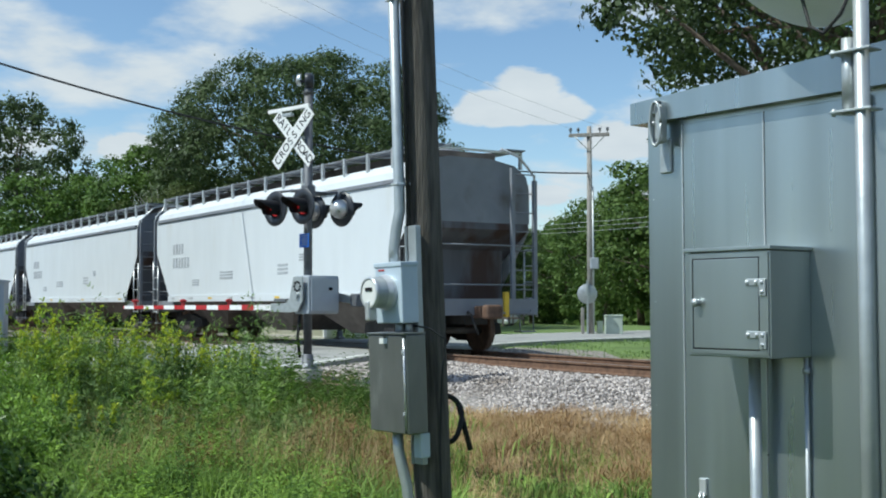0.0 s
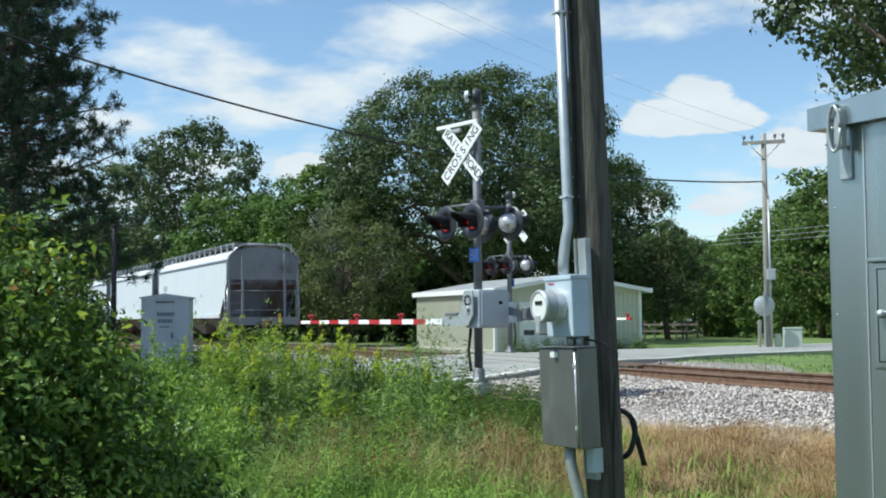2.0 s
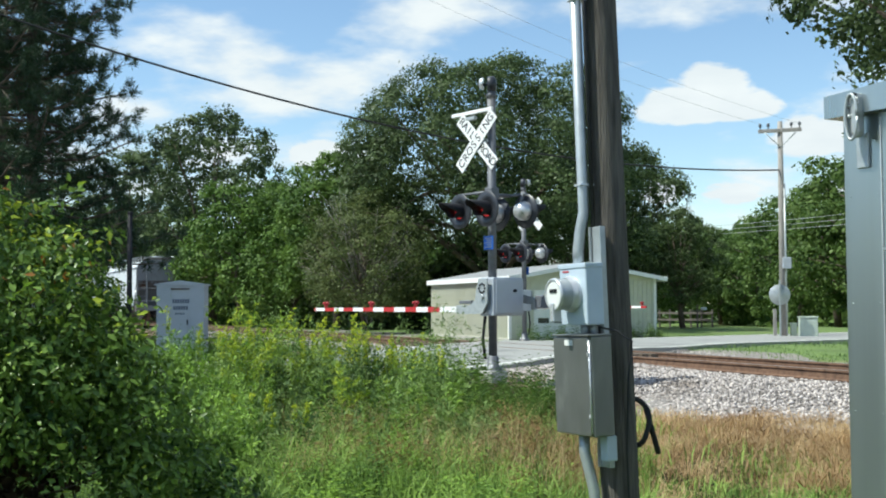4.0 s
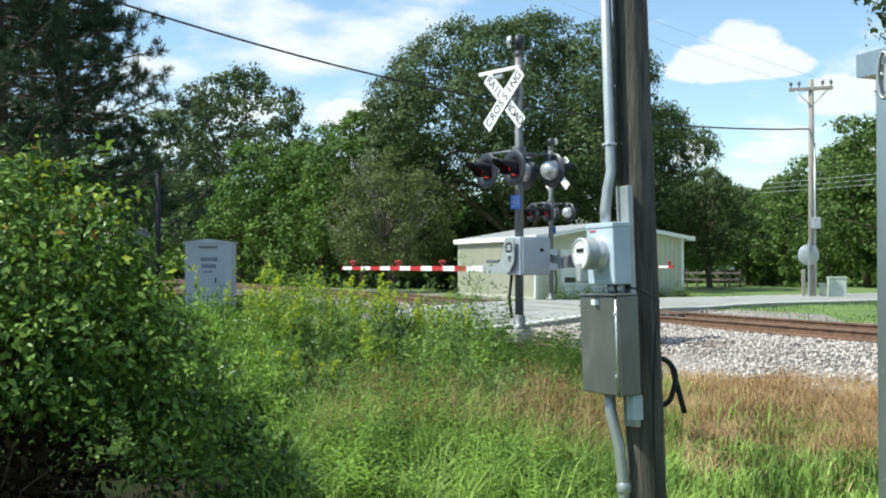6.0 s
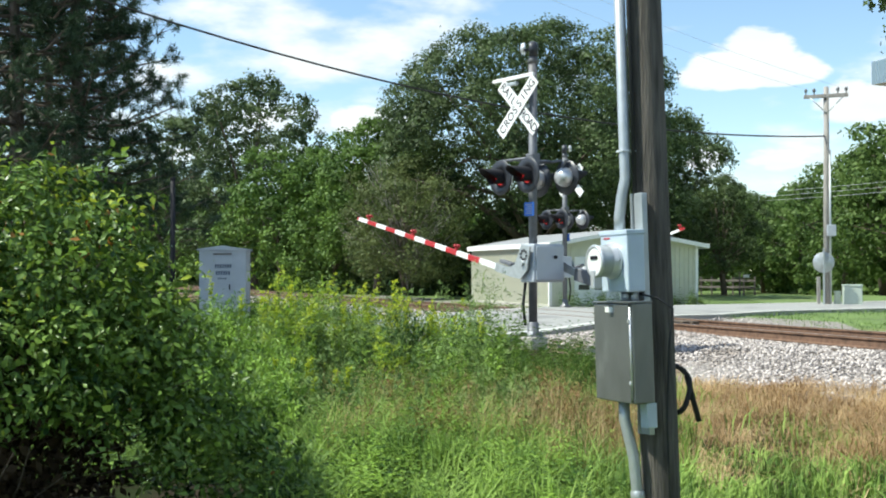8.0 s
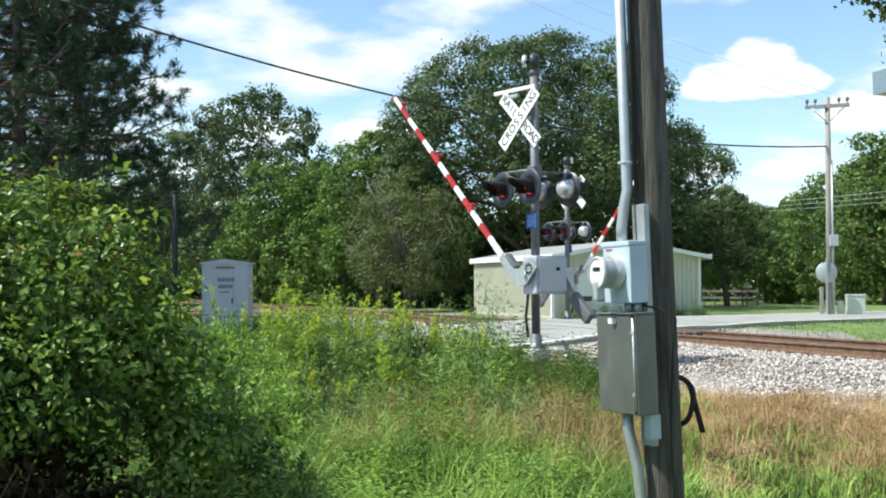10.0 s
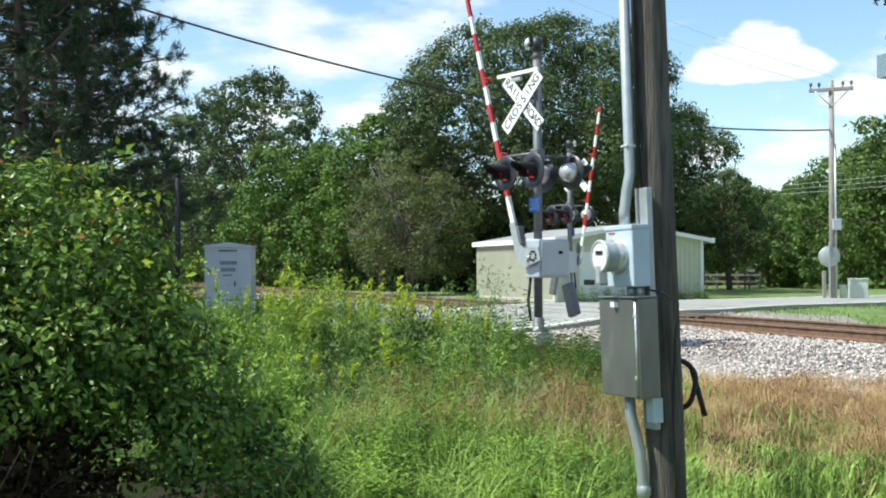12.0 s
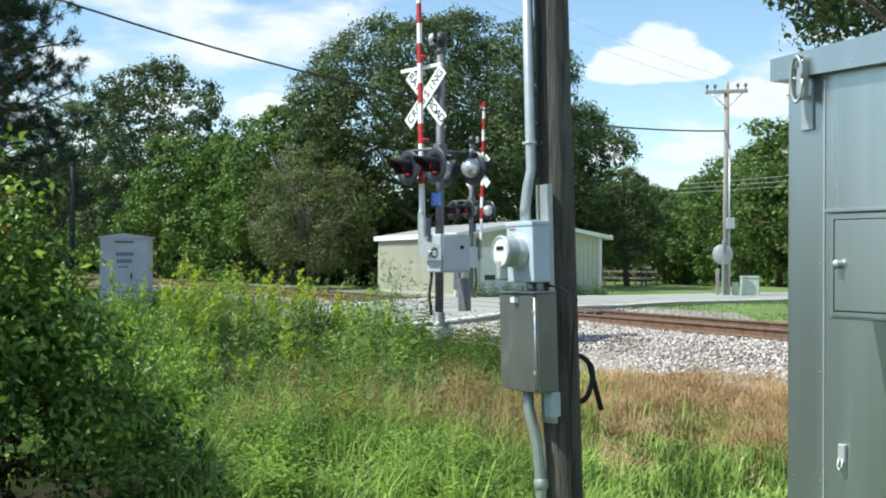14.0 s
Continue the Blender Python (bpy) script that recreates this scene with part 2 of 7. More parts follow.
MAT = {
    "soil": material("soil", (0.032, 0.026, 0.017), 0.95, vary=0.4, scale=3, bump=0.5, stain=(0.02, 0.028, 0.01), stain_at=0.45, spec=0.05),
    "dirt": material("dirt", (0.2, 0.145, 0.105), 0.95, vary=0.35, scale=4, bump=0.6, stain=(0.09, 0.065, 0.045), stain_at=0.5, spec=0.05),
    "lawn": material("lawn", (0.115, 0.175, 0.045), 0.9, vary=0.3, scale=0.6, bump=0.6, bump_scale=40, stain=(0.2, 0.21, 0.075), stain_scale=0.2),
    "asphalt": material("asphalt", (0.3, 0.3, 0.285), 0.85, vary=0.15, scale=30, bump=0.3, bump_scale=200, stain=(0.2, 0.2, 0.195), stain_scale=0.5),
    "edge_paint": material("edge_paint", (0.7, 0.7, 0.66), 0.7, vary=0.15, scale=8),
    "ballast": material("ballast", (0.4, 0.355, 0.33), 0.9, vary=0.35, scale=9, island=0.65, bump=0.3, stain=(0.2, 0.165, 0.14), stain_scale=0.7, stain_at=0.56),
    "ballast_bed": material("ballast_bed", (0.25, 0.225, 0.205), 0.95, vary=0.4, scale=14, bump=0.8, bump_scale=30),
    "rust": material("rust", (0.15, 0.085, 0.054), 0.8, vary=0.4, scale=9, bump=0.2),
    "rail_head": material("rail_head", (0.32, 0.27, 0.23), 0.35, 0.8, vary=0.2, scale=5),
    "tie": material("tie", (0.1, 0.075, 0.055), 0.9, vary=0.35, scale=5, stretch=(1, 8, 8), bump=0.5),
    "car_white": material("car_white", (0.64, 0.67, 0.7), 0.5, vary=0.03, scale=2, stretch=(1, 1, 0.3), stain=(0.6, 0.61, 0.61), stain_scale=0.8, stain_at=0.6),
    # wagon grey, taken darker because the ends lie in shade
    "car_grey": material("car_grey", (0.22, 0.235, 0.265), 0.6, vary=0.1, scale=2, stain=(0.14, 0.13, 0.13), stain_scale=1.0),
    "car_dark": material("car_dark", (0.035, 0.032, 0.03), 0.8, vary=0.4, scale=4),
    # grey darkened for the shaded wagon end, plus brown rust stains
    "sooty": material("sooty", (0.12, 0.12, 0.13), 0.75, vary=0.25, scale=2, stretch=(1, 1, 0.25), stain=(0.07, 0.04, 0.032), stain_scale=1.4, stain_at=0.5),
    "wheel_rust": material("wheel_rust", (0.13, 0.075, 0.05), 0.7, vary=0.35, scale=6),
    "grime": material("grime", (0.13, 0.11, 0.1), 0.8, vary=0.3, scale=3),
    "yellow": material("yellow", (0.75, 0.5, 0.04), 0.5, vary=0.1),
    "lettering": material("lettering", (0.07, 0.09, 0.14), 0.7, vary=0.15),
    "faint_letter": material("faint_letter", (0.4, 0.42, 0.45), 0.7, vary=0.2),
    "galv": material("galv", (0.45, 0.475, 0.48), 0.42, 0.55, vary=0.1, scale=14, bump=0.05, stain=(0.38, 0.4, 0.4), stain_scale=3),
    "mast_grey": material("mast_grey", (0.15, 0.155, 0.17), 0.5, 0.3, vary=0.16, scale=7, stain=(0.135, 0.125, 0.12), stain_scale=3),
    # upright streaks in the base colour imitate soft reflections on the sheet metal
    "alu": material("alu", (0.385, 0.425, 0.43), 0.3, 0.84, vary=0.14, scale=5, stretch=(1, 1, 0.05), stain=(0.36, 0.39, 0.395), stain_scale=1.5, bump=0.04, bump_scale=2.5),
    "meter_paint": material("meter_paint", (0.5, 0.58, 0.66), 0.4, 0.15, vary=0.06, scale=7),
    "box_grey": material("box_grey", (0.225, 0.23, 0.22), 0.32, 0.6, vary=0.12, scale=8, stretch=(1, 1, 0.4), stain=(0.4, 0.4, 0.385), stain_scale=4, stain_at=0.63),
    "pole_wood": material("pole_wood", (0.1, 0.088, 0.074), 0.9, vary=0.5, scale=9, stretch=(4, 4, 0.35), bump=0.8, bump_scale=30, stain=(0.05, 0.042, 0.036), stain_scale=2),
    "old_wood": material("old_wood", (0.3, 0.28, 0.26), 0.9, vary=0.3, scale=6, stretch=(4, 4, 0.3), bump=0.4),
    "black": material("black", (0.014, 0.014, 0.018), 0.65, vary=0.2, spec=0.3),
    "rubber": material("rubber", (0.02, 0.02, 0.02), 0.7, vary=0.2),
    "red": material("red", (0.43, 0.026, 0.03), 0.4, vary=0.08),
    "red_lens": material("red_lens", (0.3, 0.008, 0.01), 0.15, vary=0.1, glow=(1.0, 0.03, 0.03, 0.32)),
    "white": material("white", (0.8, 0.8, 0.79), 0.5, vary=0.04, stain=(0.62, 0.62, 0.6), stain_scale=3, stain_at=0.62),
    "silver": material("silver", (0.62, 0.63, 0.64), 0.3, 0.5, vary=0.05),
    "blue": material("blue", (0.02, 0.13, 0.55), 0.45, vary=0.08),
    "concrete": material("concrete", (0.42, 0.4, 0.37), 0.9, vary=0.2, scale=7, bump=0.3),
    "siding": material("siding", (0.54, 0.54, 0.44), 0.55, vary=0.06, scale=3, stain=(0.46, 0.45, 0.36), stain_scale=1),
    "roof_metal": material("roof_metal", (0.45, 0.46, 0.47), 0.45, 0.4, vary=0.1, scale=2),
    "case_paint": material("case_paint", (0.44, 0.47, 0.52), 0.5, 0.2, vary=0.05, scale=3),
    "dial": material("dial", (0.75, 0.75, 0.72), 0.5, vary=0.05),
    "twig": material("twig", (0.25, 0.23, 0.2), 0.9, vary=0.25, scale=5),
    "bark": material("bark", (0.11, 0.085, 0.065), 0.95, vary=0.4, scale=5, stretch=(3, 3, 0.6), bump=0.8, bump_scale=15),
    "cab_green": material("cab_green", (0.5, 0.56, 0.48), 0.6, vary=0.06),
    "glass_dark": material("glass_dark", (0.03, 0.035, 0.04), 0.08, vary=0.1),
    "car_blue": material("car_blue", (0.25, 0.28, 0.32), 0.3, 0.4, vary=0.04),
    "car_paint": material("car_paint", (0.68, 0.69, 0.7), 0.25, 0.3, vary=0.03),
    "oak": leaf_material("oak", (0.026, 0.048, 0.017), (0.105, 0.15, 0.053), 0.5, 0.24, 0.7),
    "oak_light": leaf_material("oak_light", (0.036, 0.08, 0.015), (0.14, 0.23, 0.042), 0.55, 0.28, 0.6),
    "scrub": leaf_material("scrub", (0.06, 0.085, 0.026), (0.155, 0.19, 0.064)),
    "pine": leaf_material("pine", (0.02, 0.042, 0.022), (0.07, 0.11, 0.055), 0.4, 0.2),
    "bush": leaf_material("bush", (0.02, 0.055, 0.01), (0.21, 0.32, 0.062), 0.34, 0.2, 2.4, 0.5),
    "herb": leaf_material("herb", (0.025, 0.075, 0.012), (0.3, 0.46, 0.07), 0.5, 0.22, 2.6, 0.45),
    "weed": leaf_material("weed", (0.034, 0.082, 0.02), (0.3, 0.415, 0.13), 0.6, 0.22, 2.2, 0.45),
    # dead-leaf brown kept very dark to stand in for shade inside the thicket
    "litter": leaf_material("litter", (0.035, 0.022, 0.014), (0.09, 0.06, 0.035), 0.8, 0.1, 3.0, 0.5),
    "dead_weed": leaf_material("dead_weed", (0.12, 0.065, 0.028), (0.34, 0.24, 0.1), 0.8, 0.25, 3.0, 0.5),
    "russet": leaf_material("russet", (0.2, 0.08, 0.02), (0.42, 0.2, 0.05), 0.5, 0.4),
    "golden": leaf_material("golden", (0.14, 0.26, 0.03), (0.46, 0.53, 0.06), 0.5, 0.4, 3.0, 0.4),
    "bloom": leaf_material("bloom", (0.26, 0.37, 0.03), (0.56, 0.6, 0.05), 0.6, 0.3, 3.0, 0.5),
    "disc_black": material("disc_black", (0.03, 0.033, 0.042), 0.38, vary=0.15, scale=5),
    "grass": leaf_material("grass", (0.055, 0.12, 0.02), (0.38, 0.53, 0.12), 0.6, 0.28, 1.8, 0.5),
    "straw": leaf_material("straw", (0.2, 0.105, 0.038), (0.66, 0.49, 0.27), 0.7, 0.3, 1.7, 0.4),
    "far_wood": leaf_material("far_wood", (0.05, 0.095, 0.022), (0.14, 0.21, 0.055)),
}


# ---------------------------------------------------------------- building helpers
def part(name, bm, mat, parent=None, label="", smooth=False):
    """Link a bmesh as one mesh object under a thing or a part."""
    me = bpy.data.meshes.new(name)
    bmesh.ops.recalc_face_normals(bm, faces=bm.faces)
    bm.to_mesh(me)
    bm.free()
    for k in (mat if isinstance(mat, (list, tuple)) else [mat]):
        me.materials.append(MAT[k])
    if smooth:
        me.polygons.foreach_set("use_smooth", [True] * len(me.polygons))
    ob = new(name, me)
    ob.parent = parent
    if label:
        ob["label"] = label
    return ob


def thing(name, m, label, category, group="", kind=""):
    e = new(name)
    e.empty_display_size = 0.2
    e.matrix_basis = m
    return tagged(e, label, category, group, kind)


def box(bm, x0, x1, y0, y1, z0, z1, bevel=0.0, m=None, mi=0):
    r = bmesh.ops.create_cube(bm, size=1.0)
    vs = r["verts"]
    for v in vs:
        v.co = Vector((x0 + (v.co.x + 0.5) * (x1 - x0), y0 + (v.co.y + 0.5) * (y1 - y0), z0 + (v.co.z + 0.5) * (z1 - z0)))
    fs = {f for v in vs for f in v.link_faces}
    if bevel:
        es = list({e for v in vs for e in v.link_edges})
        g = bmesh.ops.bevel(bm, geom=es, offset=bevel, segments=2, affect="EDGES", profile=0.5)
        vs = list({v for f in g["faces"] for v in f.verts})
        fs = {f for v in vs for f in v.link_faces}
        vs = list({v for f in fs for v in f.verts})
    for f in fs:
        f.material_index = mi
    if m is not None:
        bmesh.ops.transform(bm, matrix=m, verts=vs)
    return bm


def tube(bm, pts, r, seg=10, caps=True, mi=0):
    """Round bar along points; r: one radius or one a point."""
    pts = [Vector(p) for p in pts]
    rs = r if isinstance(r, (list, tuple)) else [r] * len(pts)
    rings, side = [], None
    for i, p in enumerate(pts):
        d = (pts[min(i + 1, len(pts) - 1)] - pts[max(i - 1, 0)]).normalized()
        if side is None:
            side = d.orthogonal().normalized()
        side = (side - d * side.dot(d)).normalized()
        o = d.cross(side)
        rings.append([bm.verts.new(p + (side * math.cos(2 * math.pi * k / seg) + o * math.sin(2 * math.pi * k / seg)) * rs[i]) for k in range(seg)])
    for a, b in zip(rings, rings[1:]):
        for k in range(seg):
            f = bm.faces.new((a[k], a[(k + 1) % seg], b[(k + 1) % seg], b[k]))
            f.material_index, f.smooth = mi, True
    if caps:
        bm.faces.new(rings[0][::-1]).material_index = mi
        bm.faces.new(rings[-1]).material_index = mi
    return bm


def lathe(bm, profile, seg=24, m=None):
    """Turn (radius, height) pairs about z."""
    rings = []
    for r, z in profile:
        rings.append([bm.verts.new((r * math.cos(2 * math.pi * k / seg), r * math.sin(2 * math.pi * k / seg), z)) for k in range(seg)] if r > 1e-5 else [bm.verts.new((0, 0, z))])
    made = [v for g in rings for v in g]
    for a, b in zip(rings, rings[1:]):
        for k in range(seg):
            q = [a[k % len(a)], a[(k + 1) % len(a)], b[(k + 1) % len(b)], b[k % len(b)]]
            q = list(dict.fromkeys(q))
            if len(q) > 2:
                bm.faces.new(q).smooth = True
    if m is not None:
        bmesh.ops.transform(bm, matrix=m, verts=made)
    return bm


def prism(bm, outline, lo, hi, m=None, mi=0):
    """Extrude an outline of (x, z) along y from lo to hi."""
    a = [bm.verts.new((x, lo, z)) for x, z in outline]
    b = [bm.verts.new((x, hi, z)) for x, z in outline]
    fs = [bm.faces.new(a), bm.faces.new(b[::-1])]
    for i in range(len(a)):
        j = (i + 1) % len(a)
        fs.append(bm.faces.new((a[j], a[i], b[i], b[j])))
    for f in fs:
        f.material_index = mi
    if m is not None:
        bmesh.ops.transform(bm, matrix=m, verts=a + b)
    return bm


def B():
    return bmesh.new()


def polar(bearing, dist, z=0.0):
    return Vector((dist * math.sin(radians(bearing)), dist * math.cos(radians(bearing)), z))


def cloud_mesh(name, verts, faces, mats, parent=None, index=None):
    """Many small loose faces in one mesh, from arrays."""
    me = bpy.data.meshes.new(name)
    verts, faces = np.asarray(verts, np.float32), np.asarray(faces, np.int32)
    k = faces.shape[1]
    me.vertices.add(len(verts))
    me.vertices.foreach_set("co", verts.ravel())
    me.loops.add(faces.size)
    me.loops.foreach_set("vertex_index", faces.ravel())
    me.polygons.add(len(faces))
    me.polygons.foreach_set("loop_start", np.arange(0, faces.size, k, dtype=np.int32))
    for key in mats if isinstance(mats, (list, tuple)) else [mats]:
        me.materials.append(MAT[key])
    if index is not None:
        me.polygons.foreach_set("material_index", np.asarray(index, np.int32))
    me.update(calc_edges=True)
    ob = new(name, me)
    ob.parent = parent
    return ob


def text(words, size, mat, parent, m, name="writing", extrude=0.002):
    cu = bpy.data.curves.new(name, "FONT")
    cu.body, cu.size, cu.align_x, cu.align_y, cu.extrude = words, size, "CENTER", "CENTER", extrude
    tmp = bpy.data.objects.new(name, cu)
    scene.collection.objects.link(tmp)
    me = bpy.data.meshes.new_from_object(tmp.evaluated_get(bpy.context.evaluated_depsgraph_get()))
    bpy.data.objects.remove(tmp)
    me.materials.clear()
    me.materials.append(MAT[mat])
    ob = new(name, me)
    ob.parent = parent
    ob.matrix_basis = m
    return ob


# ---------------------------------------------------------------- the plan
V = radians(33)
ALONG = Vector((-math.sin(V), math.cos(V), 0))       # the way the train goes
ACROSS = Vector((math.cos(V), math.sin(V), 0))       # from the eye to the track
TRACK = 14.0                                          # eye to track centre
RAIL_TOP = 0.64
LANE = Vector((-0.731, 0.682, 0))                     # along the lowered barrier
DRIVE = Vector((0.682, 0.731, 0))                     # the way the signs' backs look
MAST = polar(-6.65, 19.3)
FAR_MAST = polar(-5.08, 35.2)
ROAD = [(-34, 4), (-20, 10), (-11.5, 15), (-5.9, 21.3), (-0.6, 34.3), (4.6, 40.1), (20, 54), (60, 88), (160, 175)]
TRACK_FRAME = Matrix.Translation(ACROSS * TRACK + Vector((0, 0, RAIL_TOP))) @ Euler((0, 0, math.atan2(ALONG.y, ALONG.x))).to_matrix().to_4x4()


def spline(pts, n):
    out = []
    P = [np.array(p, float) for p in pts]
    P = [2 * P[0] - P[1]] + P + [2 * P[-1] - P[-2]]
    for i in range(1, len(P) - 2):
        for k in range(n):
            t = k / n
            a, b, c, d = P[i - 1:i + 3]
            out.append(0.5 * (2 * b + (c - a) * t + (2 * a - 5 * b + 4 * c - d) * t * t + (3 * b - a - 3 * c + d) * t ** 3))
    out.append(P[-2])
    return np.array(out)


ROAD_LINE = spline(ROAD, 14)


def step(a, b, x):
    t = np.clip((x - a) / (b - a), 0, 1)
    return t * t * (3 - 2 * t)


def road_off(x, y):
    """Distance from the road's centre line, for arrays."""
    d = np.full(np.shape(x), 1e9)
    for a, b in zip(ROAD_LINE[:-1], ROAD_LINE[1:]):
        e = b - a
        t = np.clip(((x - a[0]) * e[0] + (y - a[1]) * e[1]) / (e @ e), 0, 1)
        d = np.minimum(d, np.hypot(x - a[0] - t * e[0], y - a[1] - t * e[1]))
    return d


def ground_z(x, y):
    x, y = np.asarray(x, float), np.asarray(y, float)
    q = TRACK - (ACROSS.x * x + ACROSS.y * y)
    near = 0.44 - 0.30 * step(1.75, 4.9, q) - 0.12 * step(4.9, 9.5, q)
    far = 0.44 - 0.1 * step(1.75, 4.0, -q) + 0.0 * q
    z = np.where(q > 0, near, far)
    z = z + 0.035 * np.sin(x * 1.3 + 0.4) * np.sin(y * 1.1) * step(4.5, 7, np.abs(q))
    r = road_off(x, y)
    w = 1 - step(3.2, 7.0, r)
    level = 0.5 + 0.0 * x
    inside = np.where(r < 3.2, 0.42, level)
    return z * (1 - w) + inside * w


def gz(x, y):
    return float(ground_z(np.array([x]), np.array([y]))[0])


# ---------------------------------------------------------------- ground, road, track
def sheet(name, xs, ys, mat, label, category):
    X, Y = np.meshgrid(xs, ys, indexing="ij")
    Z = ground_z(X, Y) - np.where(np.hypot(X, Y) > 70, np.minimum((np.hypot(X, Y) - 70) * 0.022, 0.7), 0)
    nx, ny = X.shape
    idx = np.arange(nx * ny).reshape(nx, ny)
    faces = np.stack([idx[:-1, :-1], idx[1:, :-1], idx[1:, 1:], idx[:-1, 1:]], -1).reshape(-1, 4)
    q = (TRACK - (ACROSS.x * X + ACROSS.y * Y))[:-1, :-1].ravel()
    ob = cloud_mesh(name, np.stack([X, Y, Z], -1).reshape(-1, 3), faces, mat, index=np.where(np.abs(q - 0.4) < 4.6, 2, np.where((q > 4.0) & (q < 6.2), 3, np.where(q > 4.0, 0, 1))))
    return tagged(ob, label, category, kind="structure")


def warped(lo, hi, n):
    t = np.linspace(-1, 1, n)
    s = np.sign(t) * np.abs(t) ** 2.6
    return np.where(t < 0, -s * lo, s * hi)


sheet("ground", warped(-900, 900, 180), warped(-500, 1500, 200), ["soil", "lawn", "ballast_bed", "dirt"], "ground of soil, mown lawn and gravel bed", "ground")


def ribbon(name, line, half, z_of, mat, label, category, offset=0.0, thick=0.0):
    bm = B()
    rows = []
    for i, p in enumerate(line):
        d = line[min(i + 1, len(line) - 1)] - line[max(i - 1, 0)]
        d = d / np.hypot(*d)
        nrm = np.array((-d[1], d[0]))
        row = []
        for k in (-1, -0.33, 0.33, 1):
            c = p + nrm * (offset + k * half)
            row.append(bm.verts.new((c[0], c[1], z_of(c[0], c[1]))))
        rows.append(row)
    for a, b in zip(rows, rows[1:]):
        for k in range(3):
            bm.faces.new((a[k], a[k + 1], b[k + 1], b[k]))
    if thick:
        r = bmesh.ops.extrude_face_region(bm, geom=list(bm.faces))
        for v in r["geom"]:
            if isinstance(v, bmesh.types.BMVert):
                v.co.z -= thick
    ob = part(name, bm, mat)
    return tagged(ob, label, category, kind="structure")


def road_z(x, y):
    q = TRACK - (ACROSS.x * x + ACROSS.y * y)
    return 0.56 + 0.075 * float(1 - step(1.5, 4.5, abs(q))) - max(0.0, min((math.hypot(x, y) - 70) * 0.022, 0.7))


ribbon("road", ROAD_LINE, 3.0, road_z, "asphalt", "worn pale grey asphalt road over the level crossing", "road", thick=0.25)
ribbon("road_line", ROAD_LINE[30:], 0.07, lambda x, y: road_z(x, y) + 0.006, "edge_paint", "white painted edge line on the road", "road line", offset=-2.75)
ribbon("road_line", ROAD_LINE[30:], 0.07, lambda x, y: road_z(x, y) + 0.006, "edge_paint", "white painted edge line on the road", "road line", offset=2.75)


def make_track():
    rail_out = [(-0.07, -0.17), (0.07, -0.17), (0.07, -0.155), (0.012, -0.14), (0.012, -0.045), (0.036, -0.03), (0.036, -0.006), (0.03, 0), (-0.03, 0),
                (-0.036, -0.006), (-0.036, -0.03), (-0.012, -0.045), (-0.012, -0.14), (-0.07, -0.155)]
    for side in (-0.755, 0.755):
        t = tagged(thing("rail", TRACK_FRAME @ pose(0, side, 0), "rust-brown steel rail with a worn head on the sleepers", "rail", "rails of the track"),)
        bm = B()
        prism(bm, rail_out, -300, 130, m=Euler((0, 0, radians(-90))).to_matrix().to_4x4())
        part("rail_web", bm, "rust", t)
        bm = B()
        box(bm, -130, 300, -0.028, 0.028, -0.002, 0.004)
        part("rail_crown", bm, "rail_head", t, "polished running surface")
    bed = tagged(thing("sleeper_row", TRACK_FRAME, "row of dark weathered timber sleepers in gravel", "sleepers"), kind="structure")
    bm = B()
    box(bm, -0.115, 0.115, -1.3, 1.3, -0.36, -0.172, bevel=0.012)
    first = part("sleeper", bm, "tie", bed)
    for i in range(-40, 60):
        x = i * 0.53
        if i == 0:
            continue
        o = first.copy()
        scene.collection.objects.link(o)
        o.matrix_basis = pose(x + random.uniform(-0.02, 0.02), random.uniform(-0.03, 0.03), random.uniform(-0.012, 0.0), 0, 0, random.uniform(-1, 1))
    # timber crossing boards where the road goes over
    boards = tagged(thing("crossing_panel", TRACK_FRAME @ pose(26.3, 0, -0.02), "dark timber planks of the level crossing beside the rails", "crossing planks"), kind="structure")
    for y in (-1.15, -0.95, -0.5, -0.25, 0.0, 0.25, 0.5, 0.95, 1.15):
        bm = B()
        box(bm, -5.0, 5.0, y - 0.09, y + 0.09, -0.18, 0.0, bevel=0.01)
        part("plank", bm, "tie", boards)


make_track()


